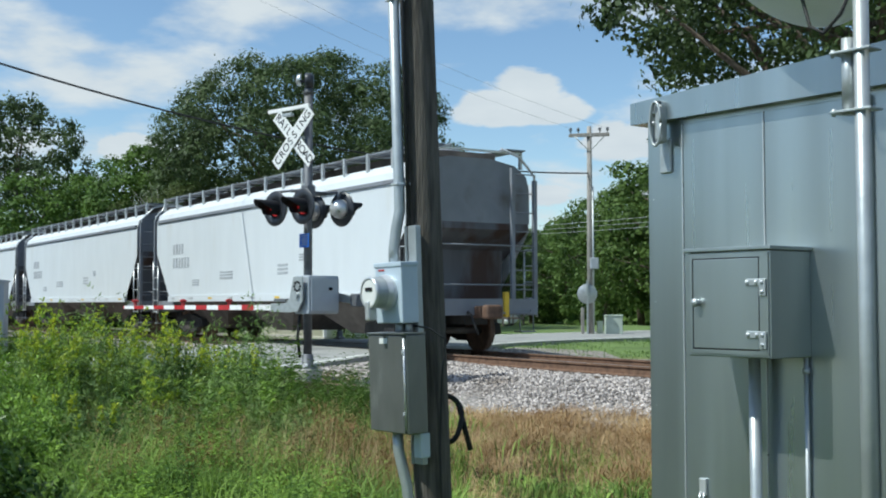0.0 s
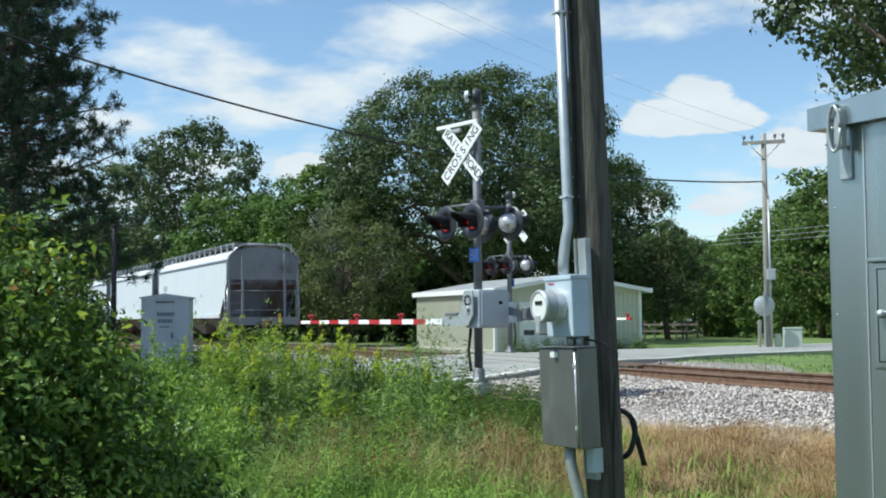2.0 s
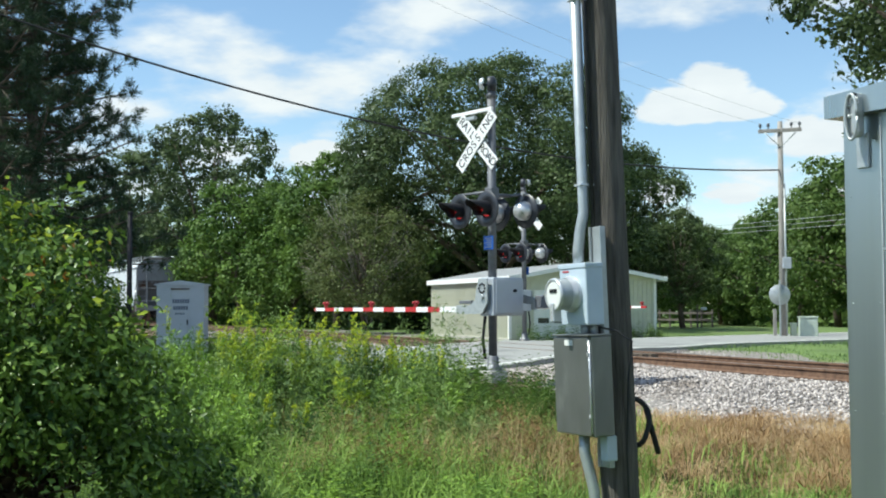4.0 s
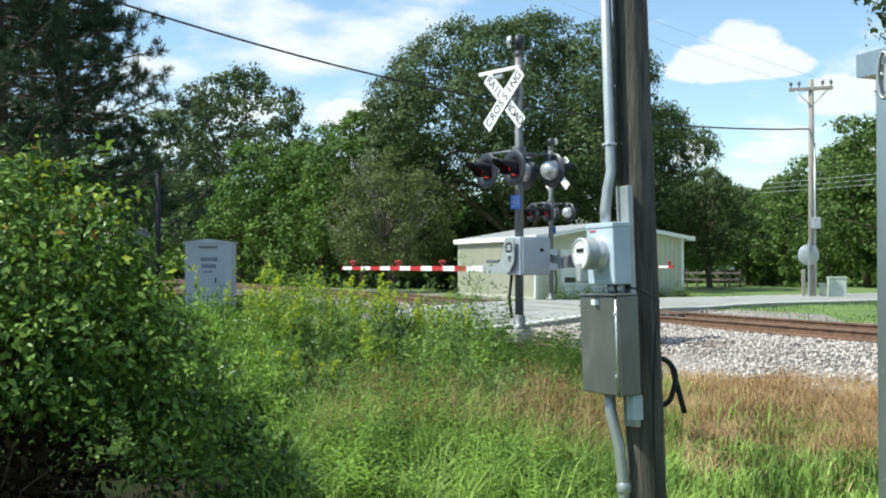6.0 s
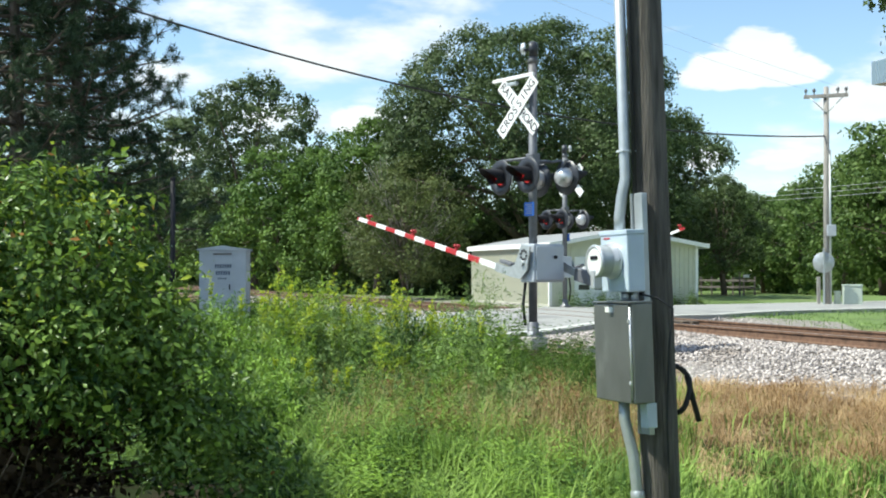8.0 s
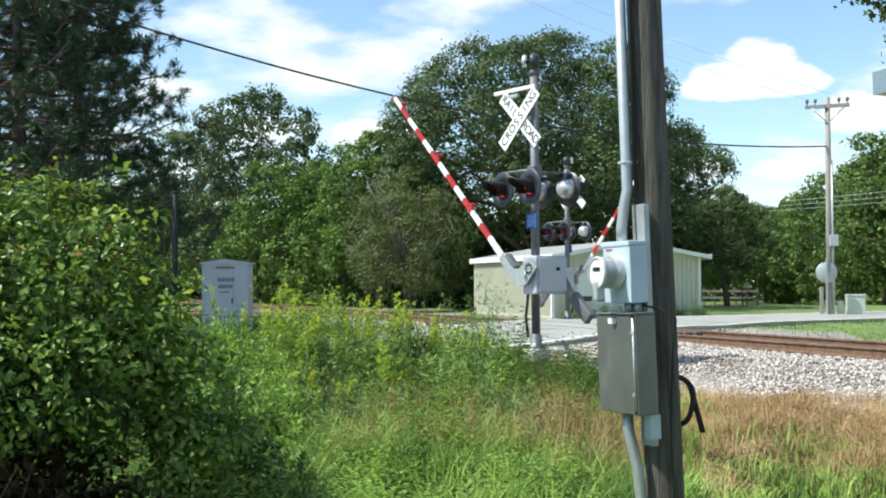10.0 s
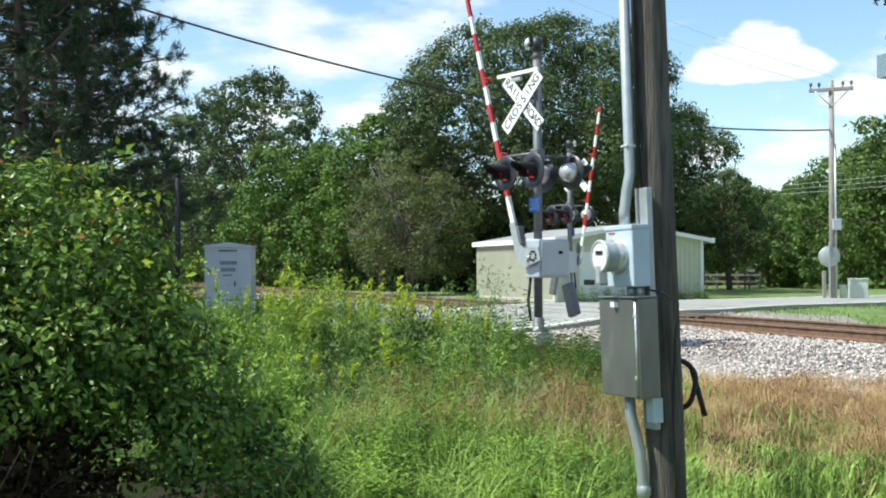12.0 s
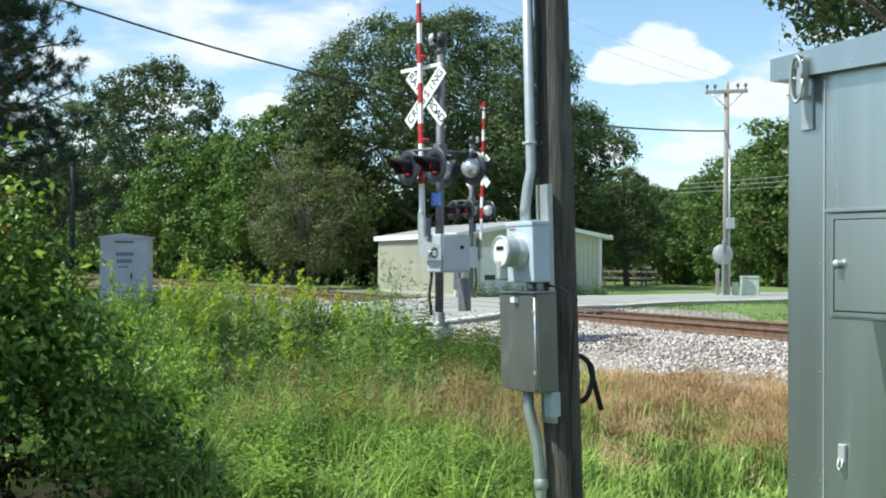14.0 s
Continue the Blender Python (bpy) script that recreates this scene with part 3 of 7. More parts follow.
def make_ballast():
    """Crushed stone: loose three- to five-sided lumps on both shoulders."""
    rng = np.random.default_rng(4)
    n = 50000
    s = rng.uniform(7, 35, n)
    q = np.where(rng.random(n) < 0.87, rng.uniform(0.85, 5.0, n), rng.uniform(-4.0, 0.7, n))
    keep = (np.abs(np.abs(q) - 0.755) > 0.09) & (rng.random(n) > step(3.9, 5.0, q) * 0.8)
    s, q = s[keep], q[keep]
    x = ALONG.x * s + ACROSS.x * (TRACK - q)
    y = ALONG.y * s + ACROSS.y * (TRACK - q)
    ok = (road_off(x, y) > 3.2)
    x, y = x[ok], y[ok]
    n = len(x)
    size = rng.uniform(0.011, 0.035, n)
    z = ground_z(x, y) + size * 0.45
    base = np.array([(1, 0, -.5), (-.5, .87, -.5), (-.5, -.87, -.5), (.5, .7, .45), (-.9, .1, .5), (.4, -.7, .55)])
    tri = np.array([(0, 2, 1), (3, 4, 5), (0, 1, 3), (1, 4, 3), (1, 2, 4), (2, 5, 4), (2, 0, 5), (0, 3, 5)])
    P = base[None] * (0.75 + 0.5 * rng.random((n, 6, 3)))
    a = rng.uniform(0, 6.28, n)
    tilt = rng.uniform(-0.8, 0.8, n)
    c, d = np.cos(tilt), np.sin(tilt)
    P = np.stack([P[..., 0] * c[:, None] - P[..., 2] * d[:, None], P[..., 1], P[..., 0] * d[:, None] + P[..., 2] * c[:, None]], -1)
    c, d = np.cos(a), np.sin(a)
    P = np.stack([P[..., 0] * c[:, None] - P[..., 1] * d[:, None], P[..., 0] * d[:, None] + P[..., 1] * c[:, None], P[..., 2]], -1)
    P = P * size[:, None, None] + np.stack([x, y, z], -1)[:, None]
    F = (np.arange(n)[:, None, None] * 6 + tri[None]).reshape(-1, 3)
    ob = cloud_mesh("ballast", P.reshape(-1, 3), F, "ballast")
    tagged(ob, "pale grey crushed stone ballast along the track", "gravel", kind="stuff")


make_ballast()


# ---------------------------------------------------------------- train
CAR_LEN, CAR_PITCH = 16.0, 17.3


def make_hopper():
    """Covered hopper; x forward, rear end sill at x = 0, rail level z = 0."""
    car = thing("hopper_wagon", pose(0, 0, 0), "white covered hopper wagon with grey slope ends and roof walkway", "railway wagon", "wagons of the goods train")
    L = CAR_LEN
    side = [(-1.57, 1.18), (-1.6, 1.35), (-1.6, 2.62), (-1.6, 3.55), (-1.52, 3.85), (-1.2, 4.08), (-0.55, 4.2), (0.55, 4.2), (1.2, 4.08), (1.52, 3.85), (1.6, 3.55), (1.6, 2.62), (1.6, 1.35), (1.57, 1.18)]
    # shell with slope-sheet ends: each side follows the slope towards the sill
    bm = B()
    ring_of = []
    for x_top, x_bot in ((0.35, 1.55), (L - 0.35, L - 1.55)):
        ring = []
        for y, z in side:
            t = 1.0 if z >= 2.62 else max(0.0, (z - 1.18) / (2.62 - 1.18))
            ring.append(bm.verts.new((x_bot + (x_top - x_bot) * t, y, z)))
        ring_of.append(ring)
    a, b = ring_of
    for k in range(len(side)):
        j = (k + 1) % len(side)
        f = bm.faces.new((a[k], a[j], b[j], b[k]))
        f.material_index = 0
    part("body", bm, ["car_white"], car)
    # end bulkheads: upper vertical sheet, lower slope sheet; the end's shade is put into their greys
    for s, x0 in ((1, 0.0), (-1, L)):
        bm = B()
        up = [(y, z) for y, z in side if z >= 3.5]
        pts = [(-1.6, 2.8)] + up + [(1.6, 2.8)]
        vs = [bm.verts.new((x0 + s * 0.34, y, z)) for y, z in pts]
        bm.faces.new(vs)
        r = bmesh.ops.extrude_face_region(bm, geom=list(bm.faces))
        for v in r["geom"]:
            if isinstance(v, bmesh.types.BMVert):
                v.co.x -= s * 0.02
        part("end_sheet", bm, "car_grey", car, "upper end sheet in a grey darkened for shade")
        bm = B()
        prof = [(0.33, 2.82), (0.36, 2.72), (1.9, 1.75), (1.9, 1.6), (0.3, 2.66)]
        prism(bm, [(x0 + s * x, z) for x, z in prof], -1.56, 1.56)
        part("slope_sheet", bm, "sooty", car, "brown-stained slope sheet, darkened for shade")
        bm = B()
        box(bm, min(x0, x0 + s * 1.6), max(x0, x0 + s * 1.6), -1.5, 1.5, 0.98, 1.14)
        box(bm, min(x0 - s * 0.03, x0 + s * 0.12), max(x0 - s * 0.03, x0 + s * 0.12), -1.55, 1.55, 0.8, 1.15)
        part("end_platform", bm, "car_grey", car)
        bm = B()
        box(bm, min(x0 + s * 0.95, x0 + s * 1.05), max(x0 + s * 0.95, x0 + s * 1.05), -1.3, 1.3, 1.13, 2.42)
        part("end_bulkhead", bm, "sooty", car, "lower bulkhead with rust streaks, its grey darkened for shade")
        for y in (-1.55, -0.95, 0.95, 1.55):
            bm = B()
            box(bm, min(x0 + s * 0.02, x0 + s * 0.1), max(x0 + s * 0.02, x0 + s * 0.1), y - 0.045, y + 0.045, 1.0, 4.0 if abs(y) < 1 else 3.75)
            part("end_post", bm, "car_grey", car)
        for y0, y1 in ((-1.55, -0.95), (0.95, 1.55)):
            for z in np.arange(1.35, 3.9, 0.42):
                bm = B()
                tube(bm, [(x0 + s * 0.04, y0, z), (x0 + s * 0.04, y1, z)], 0.014, 6)
                part("ladder_rung", bm, "car_grey", car)
        for yy in (-1.63, 1.63):
            bm = B()
            for xx in (0.1, 0.55):
                tube(bm, [(x0 + s * xx, yy, 0.75), (x0 + s * xx, yy, 2.4 if xx < 0.3 else 2.2)], 0.022, 6)
            for z in np.arange(0.8, 2.3, 0.36):
                tube(bm, [(x0 + s * 0.1, yy, z), (x0 + s * 0.55, yy, z)], 0.016, 6)
            part("side_ladder", bm, "silver", car, "pale side ladder")
            bm = B()
            tube(bm, [(x0 + s * 0.06, yy * 0.95, 3.2), (x0 + s * 0.06, yy * 0.95, 3.85), (x0 + s * 0.06, yy * 0.7, 4.25), (x0 + s * 0.06, yy * 0.4, 4.4)], 0.03, 6)
            part("corner_hoop", bm, "silver", car)
        for z in (1.45, 2.3):
            bm = B()
            tube(bm, [(x0 + s * 0.05, -1.5, z), (x0 + s * 0.05, 1.5, z)], 0.018, 6)
            part("cross_bar", bm, "car_grey", car)
        # coupler, hoses, brake wheel
        bm = B()
        box(bm, min(x0 - s * 0.55, x0 + s * 0.3), max(x0 - s * 0.55, x0 + s * 0.3), -0.13, 0.13, 0.74, 1.0, bevel=0.03)
        box(bm, min(x0 - s * 0.62, x0 - s * 0.38), max(x0 - s * 0.62, x0 - s * 0.38), -0.2, 0.2, 0.72, 1.02, bevel=0.05)
        part("coupler", bm, "wheel_rust", car)
        bm = B()
        box(bm, min(x0 + s * 0.1, x0 + s * 1.3), max(x0 + s * 0.1, x0 + s * 1.3), -0.3, 0.3, 0.6, 0.98, bevel=0.02)
        part("draft_gear", bm, "car_dark", car, "dark draft gear housing")
        bm = B()
        tube(bm, [(x0 + s * 0.02, 0.3, 0.88), (x0 - s * 0.2, 0.32, 0.8), (x0 - s * 0.32, 0.3, 0.55), (x0 - s * 0.3, 0.22, 0.4)], 0.028, 8)
        part("air_hose", bm, "rubber", car, "black brake hose")
        bm = B()
        tube(bm, [(x0 + s * 0.0, -1.4, 0.92), (x0 - s * 0.08, -1.3, 0.84), (x0 - s * 0.08, -0.35, 0.84), (x0 - s * 0.05, -0.25, 0.9)], 0.018, 6)
        part("uncoupling_lever", bm, "car_grey", car)
        for yy in (-1.35, 1.35):
            bm = B()
            box(bm, min(x0 + s * 0.02, x0 + s * 0.3), max(x0 + s * 0.02, x0 + s * 0.3), yy - 0.2, yy + 0.2, 0.42, 0.45)
            for e in (-0.18, 0.18):
                tube(bm, [(x0 + s * 0.1, yy + e, 0.44), (x0 + s * 0.1, yy + e, 0.9)], 0.014, 6)
            part("stirrup_step", bm, "car_grey", car)
    # side sill and light stripe
    for yy, s in ((-1.6, -1), (1.6, 1)):
        bm = B()
        box(bm, 1.5, L - 1.5, yy - 0.04, yy + 0.04, 1.12, 1.3)
        part("side_sill", bm, "car_white", car)
        bm = B()
        box(bm, 0.4, L - 0.4, yy - 0.045, yy + 0.045, 3.6, 3.68)
        part("roof_rail", bm, "car_grey", car, "grey rail under the roof edge")
        for i in range(9):
            bm = B()
            x = 1.9 + i * 1.5
            box(bm, x, x + 0.28, yy + s * 0.042, yy + s * 0.046, 1.19, 1.24)
            part("reflector", bm, "yellow" if i % 3 == 0 else "silver", car)
    # hopper bays
    for c in (3.7, 8.0, 12.3):
        bm = B()
        vs = []
        for z, hx, hy in ((1.2, 2.05, 1.45), (0.35, 0.5, 0.75)):
            vs.append([bm.verts.new((c + sx * hx, sy * hy, z)) for sx, sy in ((-1, -1), (1, -1), (1, 1), (-1, 1))])
        for k in range(4):
            bm.faces.new((vs[0][k], vs[0][(k + 1) % 4], vs[1][(k + 1) % 4], vs[1][k]))
        bm.faces.new(vs[1])
        part("hopper_bay", bm, "grime", car, "grimy discharge hopper")
    # roof walkway
    for yy in (-1.05, 1.05):
        bm = B()
        box(bm, 0.05, L - 0.05, yy - 0.25, yy + 0.25, 4.38, 4.41)
        part("walkway", bm, "car_grey", car, "grey grating roof walkway")
    # coaming box in a dark colour stands in for the roof's shaded band
    bm = B()
    box(bm, 0.5, L - 0.5, -0.8, 0.8, 4.1, 4.34)
    part("hatch_coaming", bm, "grime", car, "hatch coaming along the roof, coloured dark for the shade there")
    for i in range(15):
        x = 0.25 + i * (L - 0.5) / 14
        bm = B()
        box(bm, x - 0.04, x + 0.04, -1.34, -1.28, 4.0, 4.42)
        box(bm, x - 0.04, x + 0.04, 1.28, 1.34, 4.0, 4.42)
        box(bm, x - 0.04, x + 0.04, -1.3, 1.3, 4.34, 4.38)
        part("walkway_bracket", bm, "silver", car)
    for i in range(10):
        bm = B()
        lathe(bm, [(0.0, 0.16), (0.36, 0.14), (0.4, 0.1), (0.4, 0)], 14, pose(1.4 + i * 1.47, 0, 4.33))
        part("roof_hatch", bm, "car_grey", car)
    # brake gear and yellow handle at the rear
    bm = B()
    box(bm, -0.1, 0.0, -0.75, -0.62, 0.75, 1.3, bevel=0.03)
    part("end_device", bm, "yellow", car, "yellow end-of-train device")
    # writing on the sides: the owner's mark is drawn as bars
    for yy in (-1.606, 1.606):
        for z, k in ((2.72, 4), (2.3, 6)):
            for i in range(k):
                bm = B()
                x = L - 1.9 - i * 0.24
                box(bm, x - 0.075, x + 0.075, yy - 0.004, yy + 0.004, z - 0.15, z + 0.15)
                part("mark", bm, "faint_letter", car)
        for x, z, w, h in ((9.5, 1.75, 0.9, 0.25), (6.0, 1.8, 0.6, 0.3), (5.0, 2.1, 0.35, 0.2), (12.0, 1.6, 0.5, 0.2)):
            for i in range(3):
                bm = B()
                box(bm, x, x + w, yy - 0.004, yy + 0.004, z + i * h / 3, z + i * h / 3 + h / 6)
                part("stencil", bm, "faint_letter", car)
    # bogies
    axles = []
    for c in (1.85, L - 1.85):
        for y in (-1.02, 1.02):
            bm = B()
            prism(bm, [(c - 1.15, 0.38), (c - 1.1, 0.6), (c - 0.4, 0.72), (c + 0.4, 0.72), (c + 1.1, 0.6), (c + 1.15, 0.38), (c + 0.85, 0.34), (c + 0.4, 0.2), (c - 0.4, 0.2), (c - 0.85, 0.34)], y - 0.08, y + 0.08)
            part("side_frame", bm, "car_dark", car)
            for dx in (-0.14, 0.0, 0.14):
                bm = B()
                lathe(bm, [(0.06, 0.25), (0.075, 0.29), (0.06, 0.33), (0.075, 0.37), (0.06, 0.41), (0.075, 0.45), (0.06, 0.5)], 10, pose(c + dx, y * 1.06, 0.02))
                part("spring", bm, "grime", car)
        bm = B()
        box(bm, c - 0.2, c + 0.2, -1.1, 1.1, 0.5, 0.75)
        part("bolster", bm, "car_dark", car)
        for dx in (-0.87, 0.87):
            w = new("wheelset")
            w.parent = car
            w.matrix_basis = pose(c + dx, 0, 0.46)
            bm = B()
            tube(bm, [(0, -0.98, 0), (0, 0.98, 0)], 0.075, 10)
            part("axle", bm, "grime", w)
            for y in (-0.755, 0.755):
                bm = B()
                sgn = -1 if y < 0 else 1
                lathe(bm, [(0.0, 0.03), (0.12, 0.05), (0.14, 0.02), (0.36, 0.0), (0.38, 0.05), (0.455, 0.05), (0.46, -0.06), (0.49, -0.08), (0.49, -0.1), (0.38, -0.1), (0.36, -0.04), (0.12, -0.05), (0.0, -0.05)], 26,
                      pose(0, y, 0, -90 if sgn > 0 else 90, 0, 0))
                for k in range(3):
                    a = k * 2.094
                    box(bm, 0.22 * math.cos(a) - 0.03, 0.22 * math.cos(a) + 0.03, y + sgn * 0.01, y + sgn * 0.03, 0.22 * math.sin(a) - 0.03, 0.22 * math.sin(a) + 0.03)
                part("wheel", bm, "wheel_rust", w)
            axles.append(w)
    return car


WAGONS = [make_hopper()]
for _ in range(5):
    WAGONS.append(copy_thing(WAGONS[0], pose(0, 0, 0)))


# ---------------------------------------------------------------- level-crossing signals


def lamp_unit(parent, x, y, z, face):
    """A flashing light: round black background, housing, hood and red lens; face +1 looks along +y."""
    m = pose(x, y, z, -90 if face > 0 else 90, 0, 0)
    unit = new("flashing_light")
    unit.parent = parent
    unit.matrix_basis = m
    bm = B()
    lathe(bm, [(0.13, 0.0), (0.29, 0.0), (0.295, 0.012), (0.29, 0.02), (0.13, 0.02), (0.13, 0.0)], 32)
    part("background", bm, "disc_black", unit, "round black background disc")
    bm = B()
    lathe(bm, [(0.0, -0.2), (0.06, -0.195), (0.12, -0.16), (0.155, -0.09), (0.165, -0.02), (0.165, 0.0), (0.13, 0.0)], 28)
    part("housing", bm, "silver", unit, "silver lamp housing")
    bm = B()
    lathe(bm, [(0.0, 0.05), (0.06, 0.045), (0.105, 0.03), (0.126, 0.012)], 24)
    part("lens", bm, "red_lens", unit, "red lens")
    bm = B()
    n = 20
    rows = []
    for k in range(n + 1):
        a = radians(-55 + 290 * k / n)
        reach = 0.42 * (0.45 + 0.55 * max(0.0, math.sin(a)) ** 0.5 if math.sin(a) > 0 else 0.45)
        col = []
        for r, h in ((0.135, 0.0), (0.135, reach), (0.128, reach), (0.128, 0.0)):
            col.append(bm.verts.new((r * math.cos(a), (-1 if face > 0 else 1) * r * math.sin(a), h + 0.01)))
        rows.append(col)
    for a, b in zip(rows, rows[1:]):
        for k in range(3):
            bm.faces.new((a[k], b[k], b[k + 1], a[k + 1])).smooth = True
    part("hood", bm, "black", unit, "black hood over the lens")


def make_signal(m, z0, arm_len, label, stripes, shift=0.2, bar=True):
    sig = thing("crossing_signal", m, label, "crossing signal", "signals of the level crossing")
    H = 5.3 - z0
    bm = B()
    tube(bm, [(0, 0, 0.1), (0, 0, H)], 0.072, 20)
    part("mast", bm, "mast_grey", sig)
    bm = B()
    box(bm, -0.18, 0.18, -0.18, 0.18, -0.5, 0.02, bevel=0.03)
    part("foundation", bm, "concrete", sig)
    bm = B()
    lathe(bm, [(0.17, 0.02), (0.17, 0.05), (0.1, 0.09), (0.095, 0.24), (0.075, 0.26)], 16)
    part("base_casting", bm, "mast_grey", sig)
    for k in range(4):
        bm = B()
        tube(bm, [(0.135 * math.cos(k * 1.571 + .78), 0.135 * math.sin(k * 1.571 + .78), 0.02), (0.135 * math.cos(k * 1.571 + .78), 0.135 * math.sin(k * 1.571 + .78), 0.11)], 0.016, 6)
        part("anchor_bolt", bm, "galv", sig)
    # bell: bright gong before a round housing
    bm = B()
    lathe(bm, [(0, 0.09), (0.05, 0.085), (0.1, 0.06), (0.125, 0.01), (0.12, 0.0), (0.0, 0.02)], 24, pose(0, 0, 0, 0, 0, -45) @ pose(0.0, 0.13, H + 0.13, -90, 0, 0) @ Matrix.Diagonal((0.84, 0.84, 0.9, 1)))
    part("bell", bm, "silver", sig, "bright metal gong")
    bm = B()
    lathe(bm, [(0, -0.1), (0.12, -0.095), (0.165, -0.05), (0.17, 0.04), (0.15, 0.06), (0.03, 0.06), (0.03, 0.16), (0, 0.16)], 24, pose(0, 0, 0, 0, 0, -45) @ pose(0, 0.0, H + 0.11, -90, 0, 0) @ Matrix.Diagonal((0.84, 0.84, 0.9, 1)))
    part("bell_housing", bm, "disc_black", sig, "dark round bell housing")
    bm = B()
    tube(bm, [(0, 0, H - 0.12), (0, 0, H - 0.05), (0, 0, H - 0.02), (0, 0, H + 0.03)], [0.085, 0.085, 0.06, 0.06], 14)
    part("bell_collar", bm, "mast_grey", sig)
    # bracket bar and crossbuck
    zc = 4.46 - z0
    if bar:
        bm = B()
        box(bm, -0.14, 0.93, 0.07, 0.12, zc + 0.49, zc + 0.55, bevel=0.006)
        part("sign_bar", bm, "white", sig, "pale bar above the crossbuck")
    bm = B()
    box(bm, 0.25, 0.5, 0.1, 0.17, zc + 0.38, zc + 0.44, bevel=0.01)
    part("sign_bracket", bm, "galv", sig)
    bm = B()
    box(bm, 0.0, 0.42, 0.06, 0.1, zc - 0.03, zc + 0.03, bevel=0.005)
    part("sign_bracket", bm, "galv", sig)
    cb = new("crossbuck")
    cb.parent = sig
    cb.matrix_basis = pose(shift, 0.15, zc, 90, 0, 183)
    # in this space x is to the right for the driver, y up, z towards him
    for name, ang, words, lift in (("blade", 45, "CROSSING", 0.02), ("blade", -45, None, 0.0)):
        bm = B()
        box(bm, -0.61, 0.61, -0.115, 0.115, -0.003 + lift, 0.003 + lift, bevel=0.0, m=pose(0, 0, 0, 0, 0, ang))
        part(name, bm, "white", cb, "white blade with black capitals")
        if words:
            n = len(words)
            for i, ch in enumerate(words):
                text(ch, 0.2, "black", cb, pose(0, 0, 0, 0, 0, ang) @ pose(-0.5 + i * 1.0 / (n - 1), 0, lift + 0.006), extrude=0.001)
        else:
            for i, ch in enumerate("RAIL"):
                text(ch, 0.2, "black", cb, pose(0, 0, 0, 0, 0, ang) @ pose(-0.52 + i * 0.12, 0, 0.006), extrude=0.001)
            for i, ch in enumerate("ROAD"):
                text(ch, 0.2, "black", cb, pose(0, 0, 0, 0, 0, ang) @ pose(0.17 + i * 0.125, 0, 0.006), extrude=0.001)
    # lamps
    zl = 3.27 - z0
    for y in (0.4, -0.43):
        bm = B()
        tube(bm, [(-0.44, y * 0.9, zl + 0.28), (0.44, y * 0.9, zl + 0.28)], 0.022, 8)
        tube(bm, [(0, 0, zl + 0.28), (0, y * 0.9, zl + 0.28)], 0.03, 8)
        part("lamp_arm", bm, "mast_grey", sig)
        for x in (-0.35, 0.35):
            lamp_unit(sig, x, y, zl, 1 if y > 0 else -1)
            bm = B()
            tube(bm, [(x, y * 0.9, zl + 0.28), (x, y * 0.8, zl + 0.16)], 0.03, 8)
            part("lamp_bracket", bm, "mast_grey", sig)
    bm = B()
    box(bm, -0.09, 0.09, -0.09, 0.09, zl + 0.2, zl + 0.4, bevel=0.02)
    part("junction_box", bm, "mast_grey", sig)
    # notice
    zb = 2.74 - z0
    plate = B()
    box(plate, -0.13, 0.11, 0.085, 0.095, zb - 0.115, zb + 0.115, bevel=0.003)
    sign = part("notice_plate", plate, "blue", sig, "small blue emergency notice plate")
    for i in range(5):
        bm = B()
        box(bm, -0.1, 0.08 - (i % 2) * 0.04, 0.095, 0.097, zb + 0.07 - i * 0.037, zb + 0.083 - i * 0.037)
        part("notice_line", bm, "faint_letter", sign)
    # barrier machine
    zm = 1.84 - z0
    bm = B()
    box(bm, -0.19, 0.17, -0.52, 0.14, zm - 0.32, zm + 0.32, bevel=0.025)
    part("machine_case", bm, "case_paint", sig, "pale grey barrier machine case")
    bm = B()
    box(bm, -0.165, 0.145, -0.545, -0.52, zm - 0.29, zm + 0.29, bevel=0.01)
    box(bm, -0.215, -0.19, -0.48, 0.1, zm - 0.28, zm + 0.28, bevel=0.008)
    part("machine_door", bm, "case_paint", sig)
    bm = B()
    lathe(bm, [(0.0, 0.05), (0.025, 0.045), (0.03, 0.0)], 10, pose(-0.21, -0.3, zm + 0.1, 0, -90, 0))
    part("padlock", bm, "black", sig)
    bm = B()
    tube(bm, [(0.12, 0.06, zm - 0.3), (0.14, 0.1, zm - 0.7), (0.1, 0.08, 0.2)], 0.025, 8)
    part("cable_conduit", bm, "black", sig)
    # turning barrier: pivot shaft along y
    arm = new("barrier_arm")
    arm.parent = sig
    arm.matrix_basis = pose(0, 0, zm)
    bm = B()
    tube(bm, [(0, -0.66, 0), (0, 0.27, 0)], 0.045, 12)
    part("shaft", bm, "galv", arm)
    bm = B()
    prism(bm, [(-0.12, 0.3), (0.1, 0.3), (0.16, 0.1), (0.2, -0.06), (0.34, -0.14), (0.7, -0.14), (0.7, -0.28), (0.25, -0.29), (0.0, -0.27), (-0.12, -0.1)], 0.2, 0.225)
    part("arm_plate", bm, "galv", arm, "galvanised arm bracket plate with bolt holes")
    for k in range(8):
        bm = B()
        a = k * 0.785
        tube(bm, [(0.0 + 0.075 * math.cos(a), 0.225, 0.14 + 0.075 * math.sin(a)), (0.075 * math.cos(a), 0.24, 0.14 + 0.075 * math.sin(a))], 0.02, 8)
        part("bolt", bm, "black", arm)
    bm = B()
    box(bm, 0.28, 0.6, 0.12, 0.24, -0.12, -0.06, bevel=0.01)
    part("arm_clamp", bm, "mast_grey", arm)
